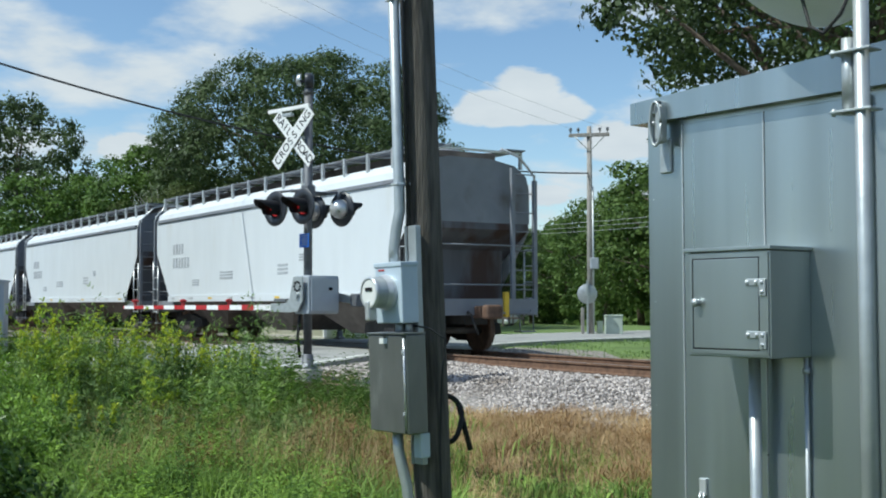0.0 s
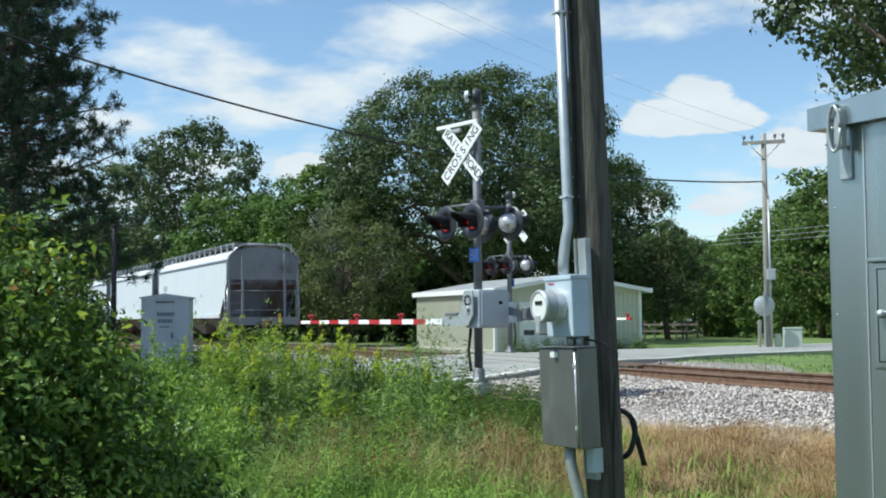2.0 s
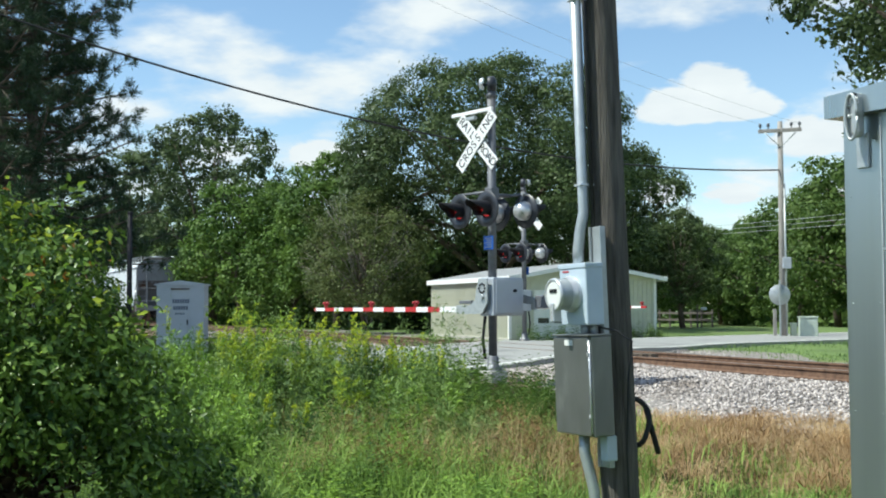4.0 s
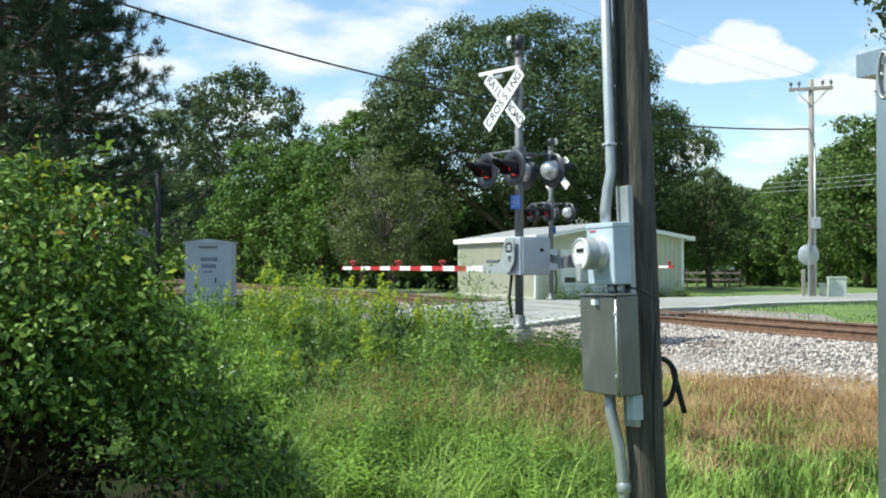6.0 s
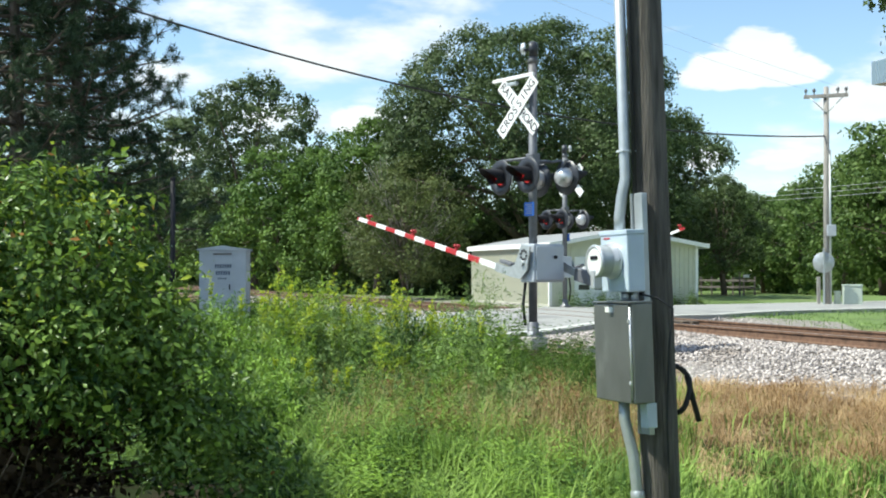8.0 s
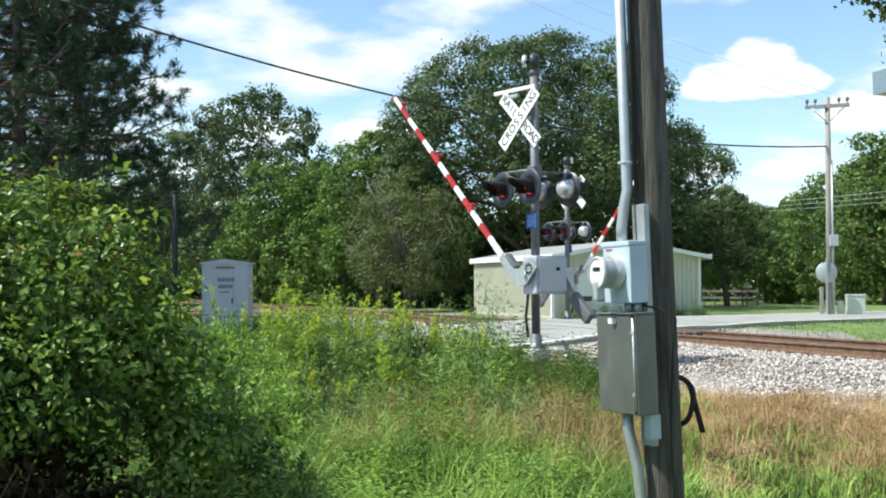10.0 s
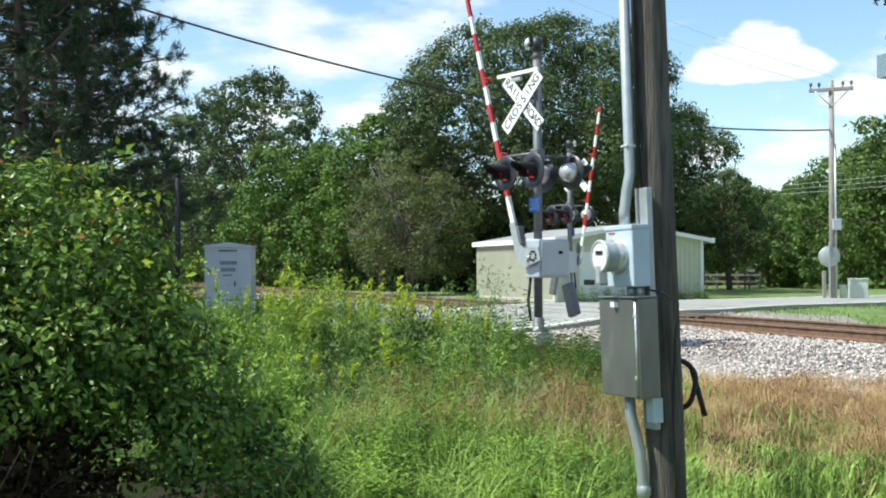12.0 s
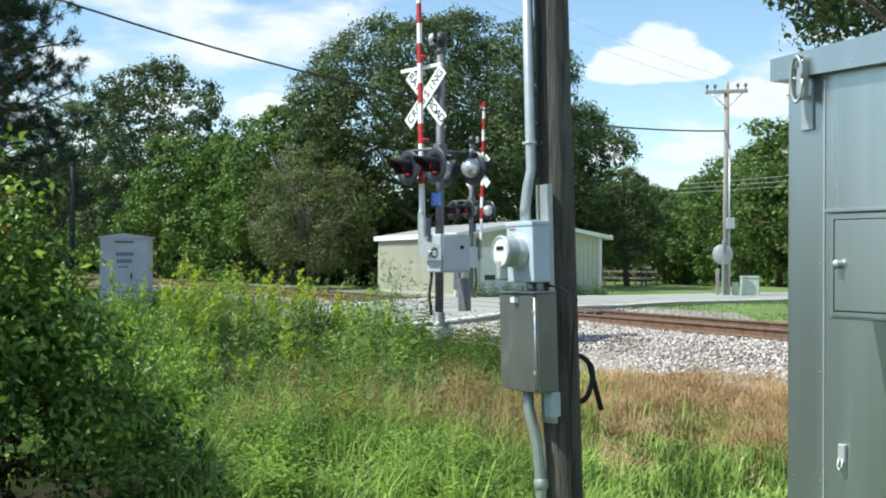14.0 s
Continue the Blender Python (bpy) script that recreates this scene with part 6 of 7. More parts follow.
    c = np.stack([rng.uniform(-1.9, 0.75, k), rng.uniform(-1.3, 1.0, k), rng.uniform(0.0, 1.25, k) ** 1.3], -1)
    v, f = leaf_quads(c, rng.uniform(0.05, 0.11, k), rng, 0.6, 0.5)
    cloud_mesh("dead_leaves", v, f, "litter", bush)["label"] = "dark brown dead leaves filling in the thicket's inner shade"
    for i in range(46):
        l = lobes[i % len(lobes)]
        e = Vector(l[:3]) + Vector(unit(rng.normal(size=3)) * np.array(l[3:6]) * 0.8)
        b = Vector((rng.uniform(-0.7, 0.7), rng.uniform(-0.5, 0.5), -0.05))
        mid = b.lerp(e, 0.5) + Vector((rng.uniform(-0.15, 0.15), rng.uniform(-0.15, 0.15), 0.12))
        bm = B()
        tube(bm, [b, mid, e], [0.014, 0.009, 0.003], 5)
        part("stem", bm, "bark", bush)
    for i in range(34):
        a = Vector((rng.uniform(-1.3, 0.7), rng.uniform(-1.1, 0.2), rng.uniform(-0.03, 0.1)))
        e = a + Vector((rng.uniform(-0.5, 0.5), rng.uniform(-0.4, 0.2), rng.uniform(0.3, 0.8)))
        bm = B()
        tube(bm, [a, a.lerp(e, 0.5) + Vector((rng.uniform(-0.08, 0.08), 0, 0.08)), e], [0.007, 0.005, 0.002], 5)
        part("twig", bm, "bark", bush)
    return bush


make_bush()


def scatter(rng, n, b0, b1, d0, d1):
    b = np.radians(rng.uniform(b0, b1, n))
    d = np.sqrt(rng.uniform(d0 * d0, d1 * d1, n))
    x, y = d * np.sin(b), d * np.cos(b)
    return x, y


def off_track(x, y, q_min=4.4, road=3.6):
    q = TRACK - (ACROSS.x * x + ACROSS.y * y)
    return (q > q_min) & (road_off(x, y) > road)


def blades(rng, x, y, h, w, lean=0.35):
    """Grass blades: three joints each, bending over."""
    n = len(x)
    z = ground_z(x, y) - 0.02
    a = rng.uniform(0, 6.28, n)
    t = np.stack([np.cos(a), np.sin(a), np.zeros(n)], -1)
    s = np.stack([-np.sin(a), np.cos(a), np.zeros(n)], -1) * (w * 0.5)[:, None]
    bend = (rng.uniform(0.1, 1.0, n) * lean * h)[:, None]
    p0 = np.stack([x, y, z], -1)
    p1 = p0 + t * bend * 0.25 + np.stack([0 * h, 0 * h, h * 0.5], -1)
    p2 = p0 + t * bend + np.stack([0 * h, 0 * h, h * (1 - 0.25 * lean)], -1)
    P = np.stack([p0 - s, p0 + s, p1 + s * 0.8, p1 - s * 0.8, p2], 1).reshape(-1, 3)
    k = np.arange(n)[:, None] * 5
    F = np.concatenate([k + np.array([[0, 1, 2]]), k + np.array([[0, 2, 3]]), k + np.array([[3, 2, 4]])])
    return P, F


def weeds(rng, x, y, h, leaves, leaf_len, leaf_w, top_bias=0.3, stem_w=0.006, up=0.5, spread=0.12):
    """Upright stalks with many narrow leaves."""
    n = len(x)
    z = ground_z(x, y) - 0.02
    tilt = rng.normal(size=(n, 2)) * spread
    base = np.stack([x, y, z], -1)
    top = base + np.stack([tilt[:, 0] * h, tilt[:, 1] * h, h], -1)
    a = rng.uniform(0, 6.28, n)
    s = np.stack([np.cos(a), np.sin(a), 0 * a], -1) * stem_w * 0.5
    P = [np.stack([base - s, base + s, top], 1).reshape(-1, 3)]
    F = [np.arange(n * 3).reshape(n, 3)]
    m = n * leaves
    t = np.tile(np.linspace(top_bias, 1.0, leaves), n) + rng.uniform(-0.04, 0.04, m)
    p = np.repeat(base, leaves, 0) + (np.repeat(top - base, leaves, 0)) * t[:, None]
    a = np.tile(np.arange(leaves) * 2.4, n) + np.repeat(rng.uniform(0, 6.28, n), leaves)
    d = unit(np.stack([np.cos(a), np.sin(a), rng.uniform(-0.2, 1.0, m) * up], -1))
    sd = np.stack([-np.sin(a), np.cos(a), 0 * a], -1)
    L = (leaf_len * rng.uniform(0.6, 1.2, m) * (1.1 - 0.55 * t))[:, None]
    W = leaf_w * L / leaf_len
    mid = p + d * L * 0.5 + np.array([0, 0, 1.0]) * L * 0.06
    tip = p + d * L - np.array([0, 0, 1.0]) * L * 0.12
    Q = np.stack([p, mid + sd * W * 0.5, tip, mid - sd * W * 0.5], 1).reshape(-1, 3)
    k = np.arange(m)[:, None] * 4
    G = np.concatenate([k + np.array([[0, 1, 2]]), k + np.array([[0, 2, 3]])]) + n * 3
    return np.concatenate(P + [Q]), np.concatenate(F + [G])


def plumes(rng, x, y, h, branches, leaflets, leaf_len, leaf_w, reach=0.24, low=0.18, spread=0.14):
    """Feathery stalks: side branches shortening upwards, each set with small leaves."""
    n = len(x)
    base = np.stack([x, y, ground_z(x, y) - 0.02], -1)
    top = base + np.stack([rng.normal(size=n) * spread * h, rng.normal(size=n) * spread * h, h], -1)
    a = rng.uniform(0, 6.28, n)
    s = np.stack([np.cos(a), np.sin(a), 0 * a], -1) * 0.004
    stem = np.stack([base - s, base + s, top], 1).reshape(-1, 3)
    m = n * branches
    t = np.clip(np.tile(np.linspace(low, 1.0, branches), n) + rng.uniform(-0.05, 0.05, m), 0, 1)
    root = np.repeat(base, branches, 0) + np.repeat(top - base, branches, 0) * t[:, None]
    a = np.tile(np.arange(branches) * 2.4, n) + np.repeat(rng.uniform(0, 6.28, n), branches)
    d = unit(np.stack([np.cos(a), np.sin(a), rng.uniform(0.3, 1.3, m)], -1))
    L = np.repeat(h, branches) * reach * rng.uniform(0.6, 1.25, m) * (1.1 - 0.8 * t)
    k = m * leaflets
    f = np.tile(np.linspace(0.15, 1.0, leaflets), m)
    p = np.repeat(root, leaflets, 0) + np.repeat(d * L[:, None], leaflets, 0) * f[:, None]
    p[:, 2] -= np.repeat(L, leaflets) * 0.3 * f * f
    q = unit(np.repeat(d, leaflets, 0) * 0.5 + rng.normal(size=(k, 3)) * 0.7)
    sd = unit(np.cross(q, rng.normal(size=(k, 3)) * 0.4 + np.array([0, 0, 1.0])))
    S = (leaf_len * rng.uniform(0.55, 1.2, k))[:, None]
    mid = p + q * S * 0.45
    Q = np.stack([p, mid + sd * S * leaf_w * 0.5, p + q * S, mid - sd * S * leaf_w * 0.5], 1).reshape(-1, 3)
    i = np.arange(k)[:, None] * 4 + n * 3
    return np.concatenate([stem, Q]), np.concatenate([np.arange(n * 3).reshape(n, 3), i + np.array([[0, 1, 2]]), i + np.array([[0, 2, 3]])])


def clumps(rng, x, y, h, stems, jitter):
    """Several stalks round each root."""
    k = rng.integers(max(1, stems // 2), stems + 1, len(x))
    X, Y, H = np.repeat(x, k), np.repeat(y, k), np.repeat(h, k)
    n = len(X)
    return X + rng.normal(size=n) * jitter, Y + rng.normal(size=n) * jitter, H * rng.uniform(0.6, 1.08, n)


def make_growth():
    rng = np.random.default_rng(41)
    # green grass underfoot
    x, y = scatter(rng, 78000, -34, 24, 4.2, 17)
    b, d = np.degrees(np.arctan2(x, y)), np.hypot(x, y)
    dry = step(-4.5, 0.0, b) * step(9.4, 12.0, d + 0.9 * np.sin(b * 0.7))
    shade = step(-18.5, -22, b) * (1 - step(11, 13, d))
    thin = step(-3.0, -6.0, b) * step(9.0, 10.5, d)
    keep = off_track(x, y, 5.2) & (rng.random(len(x)) > dry * 0.93) & (rng.random(len(x)) > shade * 0.85) & ((b > -20.5) | (rng.random(len(x)) < 0.04)) & (rng.random(len(x)) > thin * 0.6) & (rng.random(len(x)) < 0.25 + 0.75 * patch(x, y, 1.5, 2.0) + step(-3, 1, b))
    x, y, d, b = x[keep], y[keep], d[keep], b[keep]
    h = rng.uniform(0.16, 0.55, len(x)) * (0.4 + 0.9 * patch(x, y, 2.3, 2.0)) * (1 - 0.3 * step(-2, 6, b))
    tagged(cloud_mesh("meadow_grass", *blades(rng, x, y, h, rng.uniform(0.007, 0.019, len(x)), 1.1), "grass"), "long bright green grass on the verge", "grass", kind="stuff")
    # the verge goes on behind and beside the viewpoint
    x, y = rng.uniform(-12, 7.0, 28000), rng.uniform(-9, 7.4, 28000)
    far = np.hypot(x, y)
    keep = (far > 0.3) & (np.hypot(x + 4.3, y - 6.3) > 1.5) & ((far < 7.2) | (x < -0.75 * y)) & ((x < 0.6) | (y < 2.7))
    x, y = x[keep], y[keep]
    tagged(cloud_mesh("verge_grass", *blades(rng, x, y, rng.uniform(0.12, 0.34, len(x)), rng.uniform(0.025, 0.05, len(x)), 1.6), "grass"), "short bright green grass on the verge", "grass", kind="stuff")
    # dry straw
    x, y = scatter(rng, 85000, -9, 26, 7.6, 15.5)
    b, d = np.degrees(np.arctan2(x, y)), np.hypot(x, y)
    keep = off_track(x, y, 3.9) & (rng.random(len(x)) < step(-5.0, 1.0, b) * step(8.9, 11.6, d + 0.7 * np.sin(b * 0.9)) * (0.12 + 0.88 * patch(x, y, 2.4, 0.7)))
    x, y = x[keep], y[keep]
    h = rng.uniform(0.1, 0.5, len(x)) * (0.35 + 1.0 * patch(x, y, 3.1, 3.0))
    tagged(cloud_mesh("dry_grass", *blades(rng, x, y, h, rng.uniform(0.004, 0.01, len(x)), 2.6), "straw"), "dry straw-coloured grass beside the ballast", "dry grass", kind="stuff")
    x, y = scatter(rng, 8000, -26, -1, 8.5, 14)
    keep = off_track(x, y, 5.0) & (patch(x, y, 1.4, 6.0) > 0.35) & (np.arctan2(x, y) > -0.3)
    x, y = x[keep], y[keep]
    tagged(cloud_mesh("dead_stalks", *blades(rng, x, y, rng.uniform(0.4, 0.9, len(x)), rng.uniform(0.003, 0.006, len(x)), 0.7), "straw"), "pale dead stalks among the weeds", "dry grass", kind="stuff")
    # tall bushy weeds
    x, y = scatter(rng, 1150, -32, -0.5, 8.4, 18.0)
    b, d = np.degrees(np.arctan2(x, y)), np.hypot(x, y)
    keep = off_track(x, y, 4.4) & (rng.random(len(x)) < (0.12 + 0.88 * step(10, 12.5, d)) * (0.1 + 1.1 * patch(x, y, 1.9, 4.0)) * (1 - 0.7 * step(-5, -0.5, b))) & ((b < -8.6) | (d < 12.5)) & ((b > -20.5) | (d > 11.5))
    x, y, d, b = x[keep], y[keep], d[keep], b[keep]
    h = (0.42 + 0.72 * step(9, 13.5, d)) * (0.5 + 0.55 * rng.random(len(x)) + 0.5 * (rng.random(len(x)) < 0.12)) * (0.5 + 0.75 * patch(x, y, 1.2)) * (1 - 0.58 * step(-9, -5.5, b)) * (1 - 0.3 * step(-19, -20.5, b))
    X, Y, H = clumps(rng, x, y, h, 7, 0.1)
    tagged(cloud_mesh("tall_weeds", *plumes(rng, X, Y, H, 14, 6, 0.085, 0.2), "weed"), "tall feathery green weeds beside the road", "weeds", kind="stuff")
    # tall tufted grass among the weeds
    x, y = scatter(rng, 1500, -24, 1.0, 6.8, 14.5)
    b, d = np.degrees(np.arctan2(x, y)), np.hypot(x, y)
    keep = off_track(x, y, 4.8) & ((b > -20) | (d > 12)) & (rng.random(len(x)) < 0.25 + 0.75 * patch(x, y, 1.1, 5.0))
    x, y, b = x[keep], y[keep], b[keep]
    X, Y, H = clumps(rng, x, y, rng.uniform(0.45, 0.85, len(x)) * (1 - 0.35 * step(-6, 0, b)), 22, 0.06)
    tagged(cloud_mesh("tufted_grass", *blades(rng, X, Y, H, rng.uniform(0.005, 0.012, len(X)), 1.0), "grass"), "tall tufts of light green grass", "grass", kind="stuff")
    # broad-leaved herbs low down
    cx, cy = scatter(rng, 44, -21, -5.0, 6.8, 11.5)
    cr, ch = rng.uniform(0.25, 0.6, len(cx)), rng.uniform(0.3, 0.65, len(cx))
    # one large mound in the open
    for b, d, r, t in ((-11.4, 10.0, 0.62, 0.62), (-13.6, 9.6, 0.5, 0.5), (-9.8, 9.8, 0.45, 0.5)):
        cx, cy, cr, ch = np.append(cx, polar(b, d).x), np.append(cy, polar(b, d).y), np.append(cr, r), np.append(ch, t)
    k = 15
    a, r = rng.uniform(0, 6.28, len(cx) * k), np.sqrt(rng.random(len(cx) * k))
    x = np.repeat(cx, k) + np.cos(a) * r * np.repeat(cr, k)
    y = np.repeat(cy, k) + np.sin(a) * r * np.repeat(cr, k)
    h = np.repeat(ch, k) * (1.0 - 0.6 * r * r)
    keep = off_track(x, y, 5.2)
    X, Y, H = clumps(rng, x[keep], y[keep], h[keep], 9, 0.06)
    tagged(cloud_mesh("broad_herbs", *weeds(rng, X, Y, H, 13, 0.085, 0.05, 0.3, spread=0.3, up=0.35), "herb"), "low leafy green mounds of herbs in the grass", "herbs", kind="stuff")
    # brown dead weeds and leggy dark stalks at the foot of the ballast
    x, y = scatter(rng, 120, -10.5, -0.5, 10.0, 13.6)
    keep = off_track(x, y, 4.9) & (rng.random(len(x)) < 0.2 + 0.8 * patch(x, y, 1.7, 2.4))
    X, Y, H = clumps(rng, x[keep], y[keep], rng.uniform(0.25, 0.62, keep.sum()), 6, 0.08)
    tagged(cloud_mesh("dead_weeds", *plumes(rng, X, Y, H, 10, 5, 0.06, 0.22), "dead_weed"), "reddish brown dead weeds at the ballast's foot", "weeds", kind="stuff")
    x, y = scatter(rng, 70, -18, -9, 9.6, 13.0)
    keep = off_track(x, y, 4.9) & (patch(x, y, 1.5, 3.1) > 0.5)
    X, Y, H = clumps(rng, x[keep], y[keep], rng.uniform(0.3, 0.75, keep.sum()), 5, 0.08)
    tagged(cloud_mesh("dead_weeds", *plumes(rng, X, Y, H, 9, 5, 0.055, 0.2), "dead_weed"), "brown dead weeds among the green ones", "weeds", kind="stuff")
    x, y = scatter(rng, 95, -9.6, -3.2, 12.6, 16.2)
    keep = off_track(x, y, 4.5)
    X, Y, H = clumps(rng, x[keep], y[keep], rng.uniform(0.45, 1.0, keep.sum()), 5, 0.07)
    tagged(cloud_mesh("leggy_stalks", *weeds(rng, X, Y, H, 24, 0.13, 0.03, 0.15, 0.01, spread=0.22, up=0.7), "oak_light"), "leggy dark green stalks at the ballast's edge", "weeds", kind="stuff")
    # goldenrod sprays
    x, y = scatter(rng, 90, -19.8, -7, 12.5, 17.5)
    keep = off_track(x, y, 4.8) & (np.arctan2(x, y) < -0.175) & (rng.random(len(x)) < 1 - 0.7 * step(-18, -16.5, np.degrees(np.arctan2(x, y)))) & (patch(x, y, 1.3, 1.0) > 0.4 + 0.35 * step(-15, -8, np.degrees(np.arctan2(x, y))))
    x, y = x[keep], y[keep]
    X, Y, H = clumps(rng, x, y, rng.uniform(0.9, 1.3, len(x)) * (1 + 0.28 * step(-16, -19, np.degrees(np.arctan2(x, y)))), 6, 0.09)
    tagged(cloud_mesh("goldenrod", *plumes(rng, X, Y, H, 12, 7, 0.07, 0.3, 0.2, 0.45, 0.16), "golden"), "yellow-green goldenrod among the weeds", "goldenrod", kind="stuff")
    # tall goldenrod stands: feathery stalks under drooping yellow heads
    gx, gy, gh = [], [], []
    for b, d, h, r, k in ((-19.9, 14.6, 1.36, 0.22, 12), (-19.1, 14.3, 1.26, 0.24, 10), (-17.9, 14.8, 1.15, 0.3, 4), (-15.4, 14.2, 1.5, 0.24, 12), (-14.6, 14.6, 1.25, 0.3, 5), (-13.3, 14.4, 1.46, 0.2, 10),
                          (-12.6, 14.8, 1.2, 0.3, 5), (-11.6, 14.6, 1.22, 0.3, 8), (-10.5, 15.0, 1.1, 0.3, 8), (-16.6, 11.2, 0.75, 0.12, 4), (-18.4, 11.8, 0.9, 0.2, 5)):
        p = polar(b, d)
        gx.append(p.x + rng.normal(size=k) * r)
        gy.append(p.y + rng.normal(size=k) * r)
        gh.append(h * rng.uniform(0.78, 1.05, k))
    gx, gy, gh = np.concatenate(gx), np.concatenate(gy), np.concatenate(gh)
    lean = rng.integers(0, 1 << 30)
    tagged(cloud_mesh("goldenrod_stalks", *plumes(np.random.default_rng(lean), gx, gy, gh * 0.86, 26, 5, 0.09, 0.2, 0.13, 0.1, 0.08), "weed"), "leafy green goldenrod stalks", "goldenrod", kind="stuff")
    tagged(cloud_mesh("goldenrod_heads", *plumes(np.random.default_rng(lean), gx, gy, gh, 18, 10, 0.03, 0.5, 0.1, 0.76, 0.08), "bloom"), "drooping yellow goldenrod heads", "goldenrod", kind="stuff")
    # dark low cover in the thicket's shade
    x, y = scatter(rng, 700, -31, -19, 9.4, 14.5)
    keep = off_track(x, y, 5.2)
    X, Y, H = clumps(rng, x[keep], y[keep], rng.uniform(0.15, 0.5, keep.sum()), 5, 0.08)
    tagged(cloud_mesh("shade_herbs", *weeds(rng, X, Y, H, 12, 0.1, 0.042, 0.1, spread=0.4), "bush"), "dark low herbs in the thicket's shade", "herbs", kind="stuff")
    # herbs filling the foot of the weeds beside the thicket
    x, y = scatter(rng, 210, -23.5, -18.5, 10.0, 16.0)
    keep = off_track(x, y, 4.5)
    X, Y, H = clumps(rng, x[keep], y[keep], rng.uniform(0.45, 0.95, keep.sum()), 5, 0.09)
    tagged(cloud_mesh("leafy_herbs", *plumes(rng, X, Y, H, 11, 6, 0.075, 0.26), "herb"), "leafy green herbs beside the thicket", "herbs", kind="stuff")
    # taller leafy stalks standing out of the weeds
    x, y = scatter(rng, 55, -21, -6.5, 10.5, 16.5)
    keep = off_track(x, y, 4.6)
    X, Y, H = clumps(rng, x[keep], y[keep], rng.uniform(0.7, 1.35, keep.sum()), 5, 0.06)
    tagged(cloud_mesh("leafy_stalks", *weeds(rng, X, Y, H, 34, 0.13, 0.032, 0.15, 0.01, spread=0.14, up=0.8), "herb"), "leafy stalks standing out of the weeds", "weeds", kind="stuff")
    # a leggy sapling by the signal's foot
    p = polar(-8.0, 15.6)
    X = p.x + rng.normal(size=9) * 0.1
    Y = p.y + rng.normal(size=9) * 0.1
    sap = tagged(new("sapling"), "leggy dark green sapling beside the signal's foot", "shrub")
    v, f = weeds(rng, X, Y, rng.uniform(0.8, 1.4, 9), 34, 0.18, 0.034, 0.2, 0.012, spread=0.13, up=0.5)
    cloud_mesh("foliage", v, f, "oak_light", sap)
    # verge and lawn across the track
    x, y = scatter(rng, 30000, -12, 16, 24, 52)
    q = TRACK - (ACROSS.x * x + ACROSS.y * y)
    keep = (q < -4.2) & (road_off(x, y) > 3.1)
    x, y = x[keep], y[keep]
    tagged(cloud_mesh("lawn_grass", *blades(rng, x, y, rng.uniform(0.04, 0.13, len(x)), rng.uniform(0.012, 0.025, len(x)), 0.8), "weed"), "mown green lawn across the track", "grass", kind="stuff")
    # strip of growth along the far side of the road and wood foot
    x, y = scatter(rng, 2700, -38, -9.5, 26, 46)
    q = TRACK - (ACROSS.x * x + ACROSS.y * y)
    keep = (np.abs(q) > 4.6) & (road_off(x, y) > 3.6)
    x, y = x[keep], y[keep]
    tagged(cloud_mesh("rough_growth", *weeds(rng, x, y, rng.uniform(0.4, 1.0, len(x)), 12, 0.25, 0.06, 0.1), "oak_light"), "rough green growth at the wood's foot", "undergrowth", kind="stuff")


make_growth()


def shed_growth():
    """Low weeds along the shed's gable."""
    rng = np.random.default_rng(61)
    t, o = rng.uniform(0.2, 6.2, 90), rng.uniform(0.35, 1.1, 90)
    x, y = -4.45 + 0.866 * t + 0.5 * o, 43.8 + 0.5 * t - 0.866 * o
    tagged(cloud_mesh("gable_weeds", *weeds(rng, x, y, rng.uniform(0.3, 0.75, 90), 22, 0.22, 0.05, 0.1), "weed"), "yellow-green weeds along the shed's gable", "weeds", kind="stuff")


shed_growth()


def far_wood():
    rng = np.random.default_rng(51)
    n = 36000
    b = np.radians(rng.uniform(-75, 75, n))
    d = rng.uniform(125, 150, n)
    h = 9 + 2.5 * np.sin(b * 21) + 1.5 * np.sin(b * 47 + 1)
    z = rng.uniform(0, 1, n) ** 0.7 * h - 0.5
    v, f = leaf_quads(np.stack([d * np.sin(b), d * np.cos(b), z], -1), rng.uniform(1.0, 2.1, n), rng, 0.2, 0.8)
    tagged(cloud_mesh("far_woods", v, f, "far_wood"), "distant green woods behind the lawn", "woods", kind="stuff")
    n = 26000
    deg = rng.uniform(-29, -4.5, n)
    b = np.radians(deg)
    d = np.clip(rng.uniform(20.5, 24.5, n) / np.sin(np.radians(33 + deg)), 64, 145) + rng.uniform(0, 6, n)
    z = rng.uniform(0, 1, n) * (4.5 + 1.5 * np.sin(b * 40)) * d / 66 + 0.1
    v, f = leaf_quads(np.stack([d * np.sin(b), d * np.cos(b), z], -1), rng.uniform(0.25, 0.6, n) * d / 66, rng, 0.2, 0.8)
    tagged(cloud_mesh("wood_understory", v, f, "oak"), "dense dark understory of the wood", "undergrowth", kind="stuff")
    n = 15000
    deg = rng.uniform(4.6, 34, n)
    b = np.radians(deg)
    d = np.interp(deg, (4.6, 8.0, 12.0, 34.0), (118, 98, 80, 70)) + rng.uniform(0, 5, n)
    z = rng.uniform(0, 1, n) * (3.4 + 1.2 * np.sin(b * 55)) * d / 90 - 0.4
    v, f = leaf_quads(np.stack([d * np.sin(b), d * np.cos(b), z], -1), rng.uniform(0.3, 0.6, n) * d / 80, rng, 0.2, 0.8)
    tagged(cloud_mesh("lawn_edge_growth", v, f, "far_wood"), "leafy growth under the trees across the lawn", "undergrowth", kind="stuff")


far_wood()


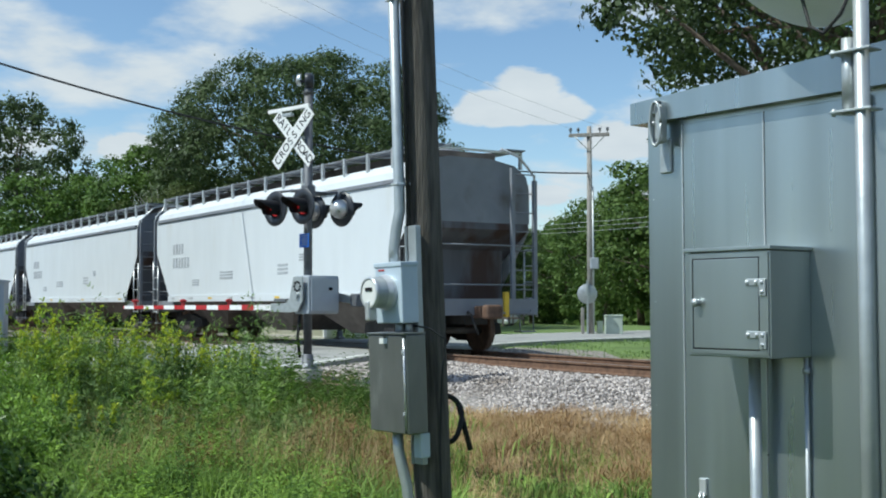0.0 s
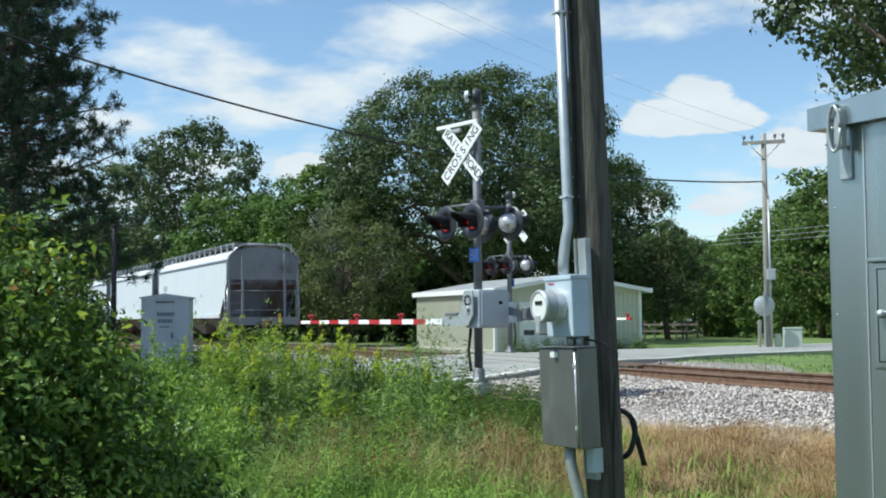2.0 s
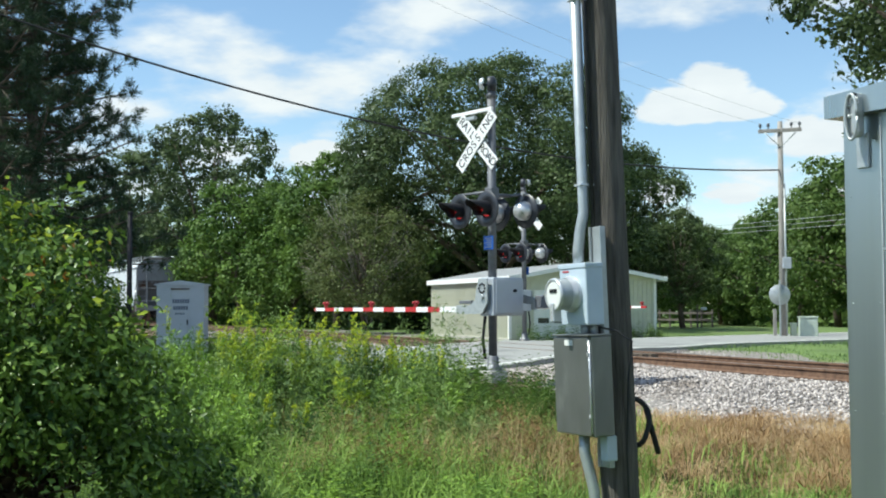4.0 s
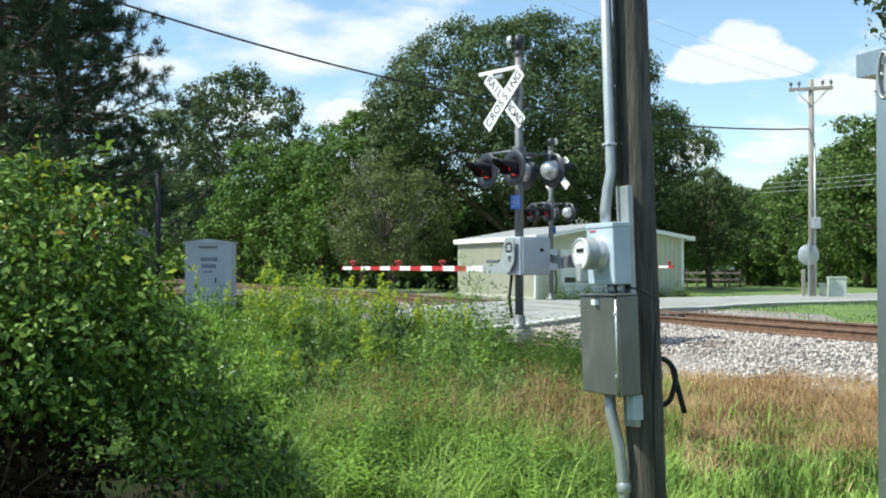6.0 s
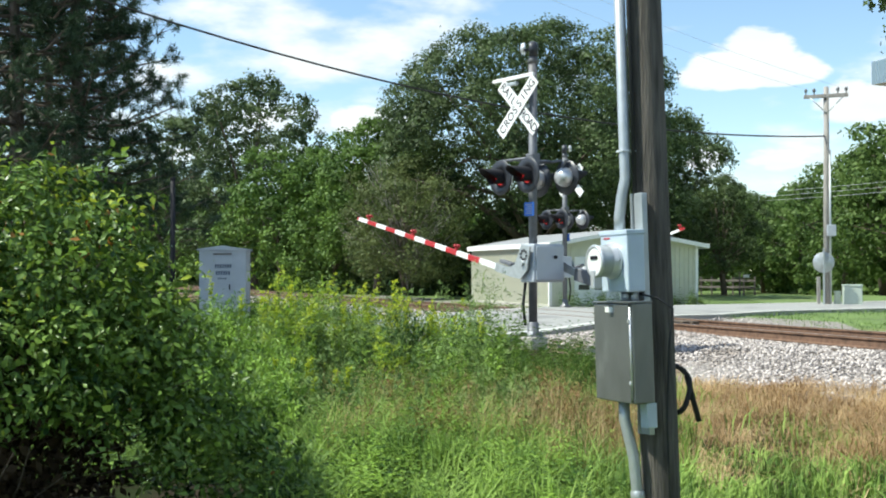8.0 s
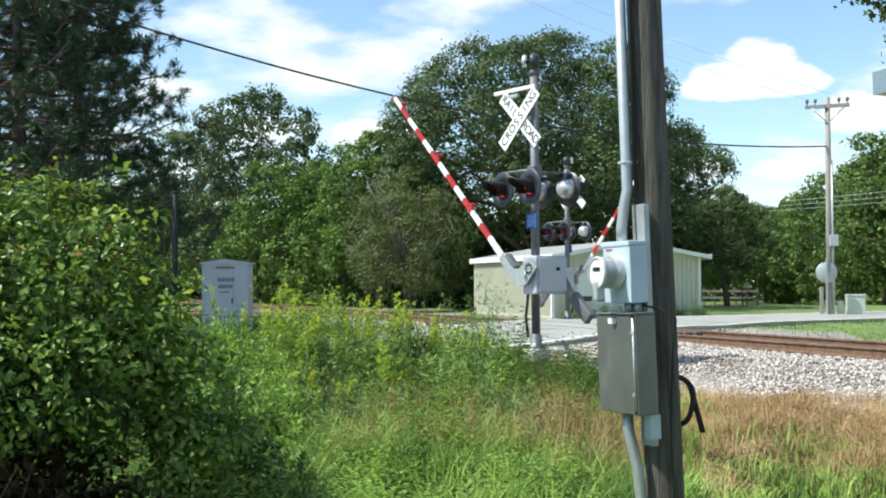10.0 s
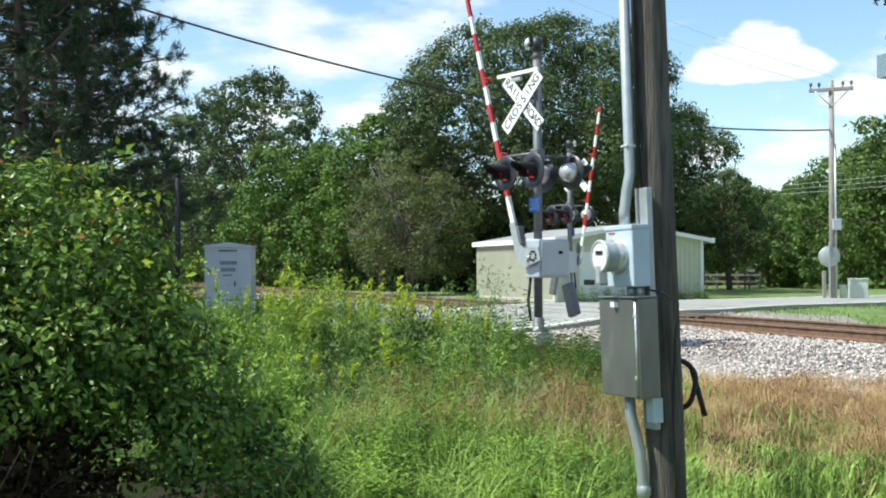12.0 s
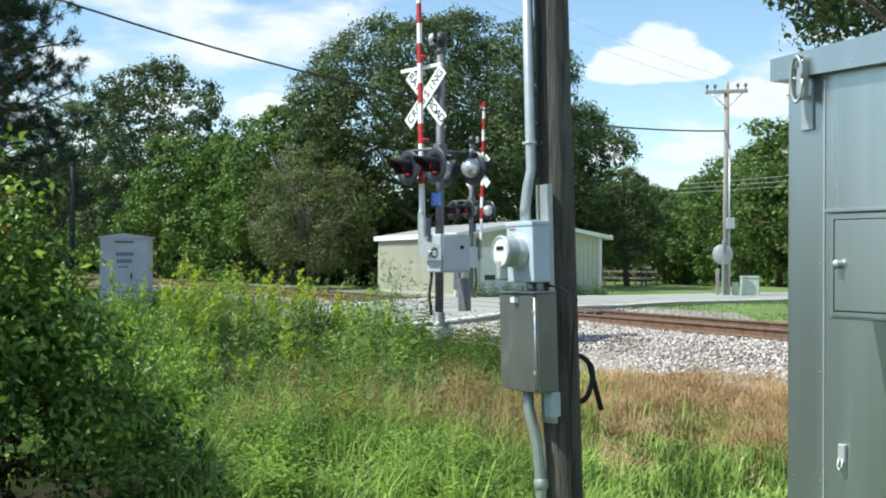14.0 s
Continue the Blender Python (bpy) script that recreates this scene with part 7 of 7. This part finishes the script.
# ---------------------------------------------------------------- passing cars
def make_car(name, paint, label):
    car = thing(name, pose(0, 0, 0), label, "car", "passing cars")
    L = 4.7
    prof = [(-2.3, 0.35), (-2.35, 0.6), (-2.25, 0.95), (-1.75, 1.02), (-1.0, 1.42), (0.25, 1.45), (1.15, 0.98), (2.05, 0.82), (2.33, 0.6), (2.3, 0.3), (1.9, 0.22), (-1.9, 0.22)]
    bm = B()
    rows = []
    for y, inset, top in ((-0.9, 0.06, 0.98), (-0.86, 0.0, 1.0), (-0.62, 0.0, 1.0), (0.62, 0, 1.0), (0.86, 0.0, 1.0), (0.9, 0.06, 0.98)):
        ring = []
        for x, z in prof:
            zz = z if z < 1.0 else 1.0 + (z - 1.0) * (1.0 if abs(y) < 0.7 else 0.0)
            ring.append(bm.verts.new((x * (1 - inset * 0.3), y, zz if zz > 0.9 or abs(y) < 0.88 else zz + 0.03)))
        rows.append(ring)
    for a, b in zip(rows, rows[1:]):
        for k in range(len(prof)):
            bm.faces.new((a[k], a[(k + 1) % len(prof)], b[(k + 1) % len(prof)], b[k]))
    bm.faces.new(rows[0])
    bm.faces.new(rows[-1])
    part("car_body", bm, paint, car)
    for s in (-1, 1):
        bm = B()
        prism(bm, [(-1.5, 1.05), (-0.95, 1.38), (-0.35, 1.4), (-0.35, 1.03)], s * 0.74 - 0.012, s * 0.74 + 0.012, m=pose(0, 0, 0))
        part("side_window", bm, "glass_dark", car)
        bm = B()
        prism(bm, [(-0.25, 1.03), (-0.25, 1.4), (0.22, 1.4), (0.95, 1.03)], s * 0.74 - 0.012, s * 0.74 + 0.012)
        part("side_window", bm, "glass_dark", car)
        bm = B()
        box(bm, 2.1, 2.28, s * 0.72 - 0.14, s * 0.72 + 0.14, 0.62, 0.76, bevel=0.03)
        part("headlight", bm, "silver", car, "clear headlight")
        bm = B()
        box(bm, 0.75, 0.9, s * 0.98 - 0.08, s * 0.98 + 0.08, 0.98, 1.08, bevel=0.03)
        part("door_mirror", bm, paint, car)
        for x in (-1.4, 1.4):
            w = new("wheel")
            w.parent = car
            w.matrix_basis = pose(x, s * 0.82, 0.33, 90, 0, 0)
            bm = B()
            lathe(bm, [(0.2, -0.11), (0.32, -0.1), (0.335, -0.05), (0.335, 0.05), (0.32, 0.1), (0.2, 0.11)], 24)
            part("tyre", bm, "rubber", w)
            bm = B()
            lathe(bm, [(0, 0.105), (0.08, 0.11), (0.2, 0.1), (0.21, 0.0), (0.2, -0.1), (0.08, -0.11), (0, -0.105)], 20)
            part("rim", bm, "silver", w)
    bm = B()
    prism(bm, [(0.3, 1.44), (1.13, 1.0), (1.16, 1.01), (0.33, 1.455)], -0.64, 0.64)
    part("windscreen", bm, "glass_dark", car)
    bm = B()
    box(bm, 2.25, 2.33, -0.5, 0.5, 0.42, 0.6, bevel=0.02)
    part("grille", bm, "black", car)
    return car


SEDAN = make_car("sedan_car", "car_paint", "silver saloon car driving on the far road")
WAGON_CAR = make_car("estate_car", "car_blue", "grey-blue car pulling in behind the shed")


# ---------------------------------------------------------------- what moves
SPEED, TAIL = 14.2, 21.05
ARM_NEAR = ((0, 0), (7.0, 0), (7.2, 0.6), (7.5, 4.0), (7.8, 9.0), (8.0, 12.4), (8.2, 15.3), (9.2, 31.5), (10.3, 48.0), (10.8, 55.3), (11.0, 58.3), (11.4, 63.6), (11.8, 69.5), (12.0, 72.5),
            (12.4, 77.5), (13.0, 84.0), (13.5, 86.8), (13.7, 87.5), (14.0, 88.0))
ARM_FAR = ((0, 0), (6.9, 0), (7.2, 1.5), (7.5, 6.0), (7.8, 11.5), (8.0, 15.2), (8.2, 18.5), (9.2, 36.0), (10.3, 53.5), (10.8, 61.0), (11.4, 69.5), (12.0, 78.5), (12.4, 82.5), (13.0, 86.5),
           (13.5, 88.0), (14.0, 88.5))


def motions():
    times = [0, 0.1, 0.2, 0.5] + [k * 0.5 for k in range(2, 28)] + [13.8, 13.9, 14.0]
    lag = {0: -0.9, 0.1: -0.5, 0.2: -0.25}
    for n, car in enumerate(WAGONS):
        walk(car, [(t, TRACK_FRAME @ pose(TAIL + SPEED * t + lag.get(t, 0.0) + n * CAR_PITCH, 0, 0)) for t in times])
    # the saloon comes out behind the shed and leaves to the right
    a, b = polar(1.56, 96), polar(5.3, 93)
    way = (b - a) / 0.4
    head = math.degrees(math.atan2(way.y, way.x))
    walk(SEDAN, [(t, Matrix.Translation((a + way * (t - 2.8)).to_3d() + Vector((0, 0, -0.17))) @ pose(0, 0, 0, 0, 0, head - 14)) for t in [k * 0.5 for k in range(29)]])
    # the other car rolls in behind the shed and stops there
    turn = ((0, 2.35), (0.3, 2.1), (0.5, 1.9), (0.8, 1.35), (1.2, 0.3), (2.0, -2.0), (3.0, -3.6), (4.0, -4.0), (14.0, -4.0))
    walk(WAGON_CAR, [(t, Matrix.Translation(polar(bb, 90, -0.1)) @ pose(0, 0, 0, 0, 0, 168)) for t, bb in turn])
    rate = math.degrees(SPEED / 0.46)
    for car in WAGONS[:2]:
        for w in car.children:
            if w.name.startswith("wheelset"):
                base = w.matrix_basis.copy()
                walk(w, [(k / 30, base @ pose(0, 0, 0, 0, (rate * k / 30) % 360, 0)) for k in range(421)])
    for arm, rows in ((NEAR_ARM, ARM_NEAR), (FAR_ARM, ARM_FAR)):
        base = arm.matrix_basis.copy()
        walk(arm, [(t, base @ pose(0, 0, 0, 0, -a, 0)) for t, a in rows])


motions()
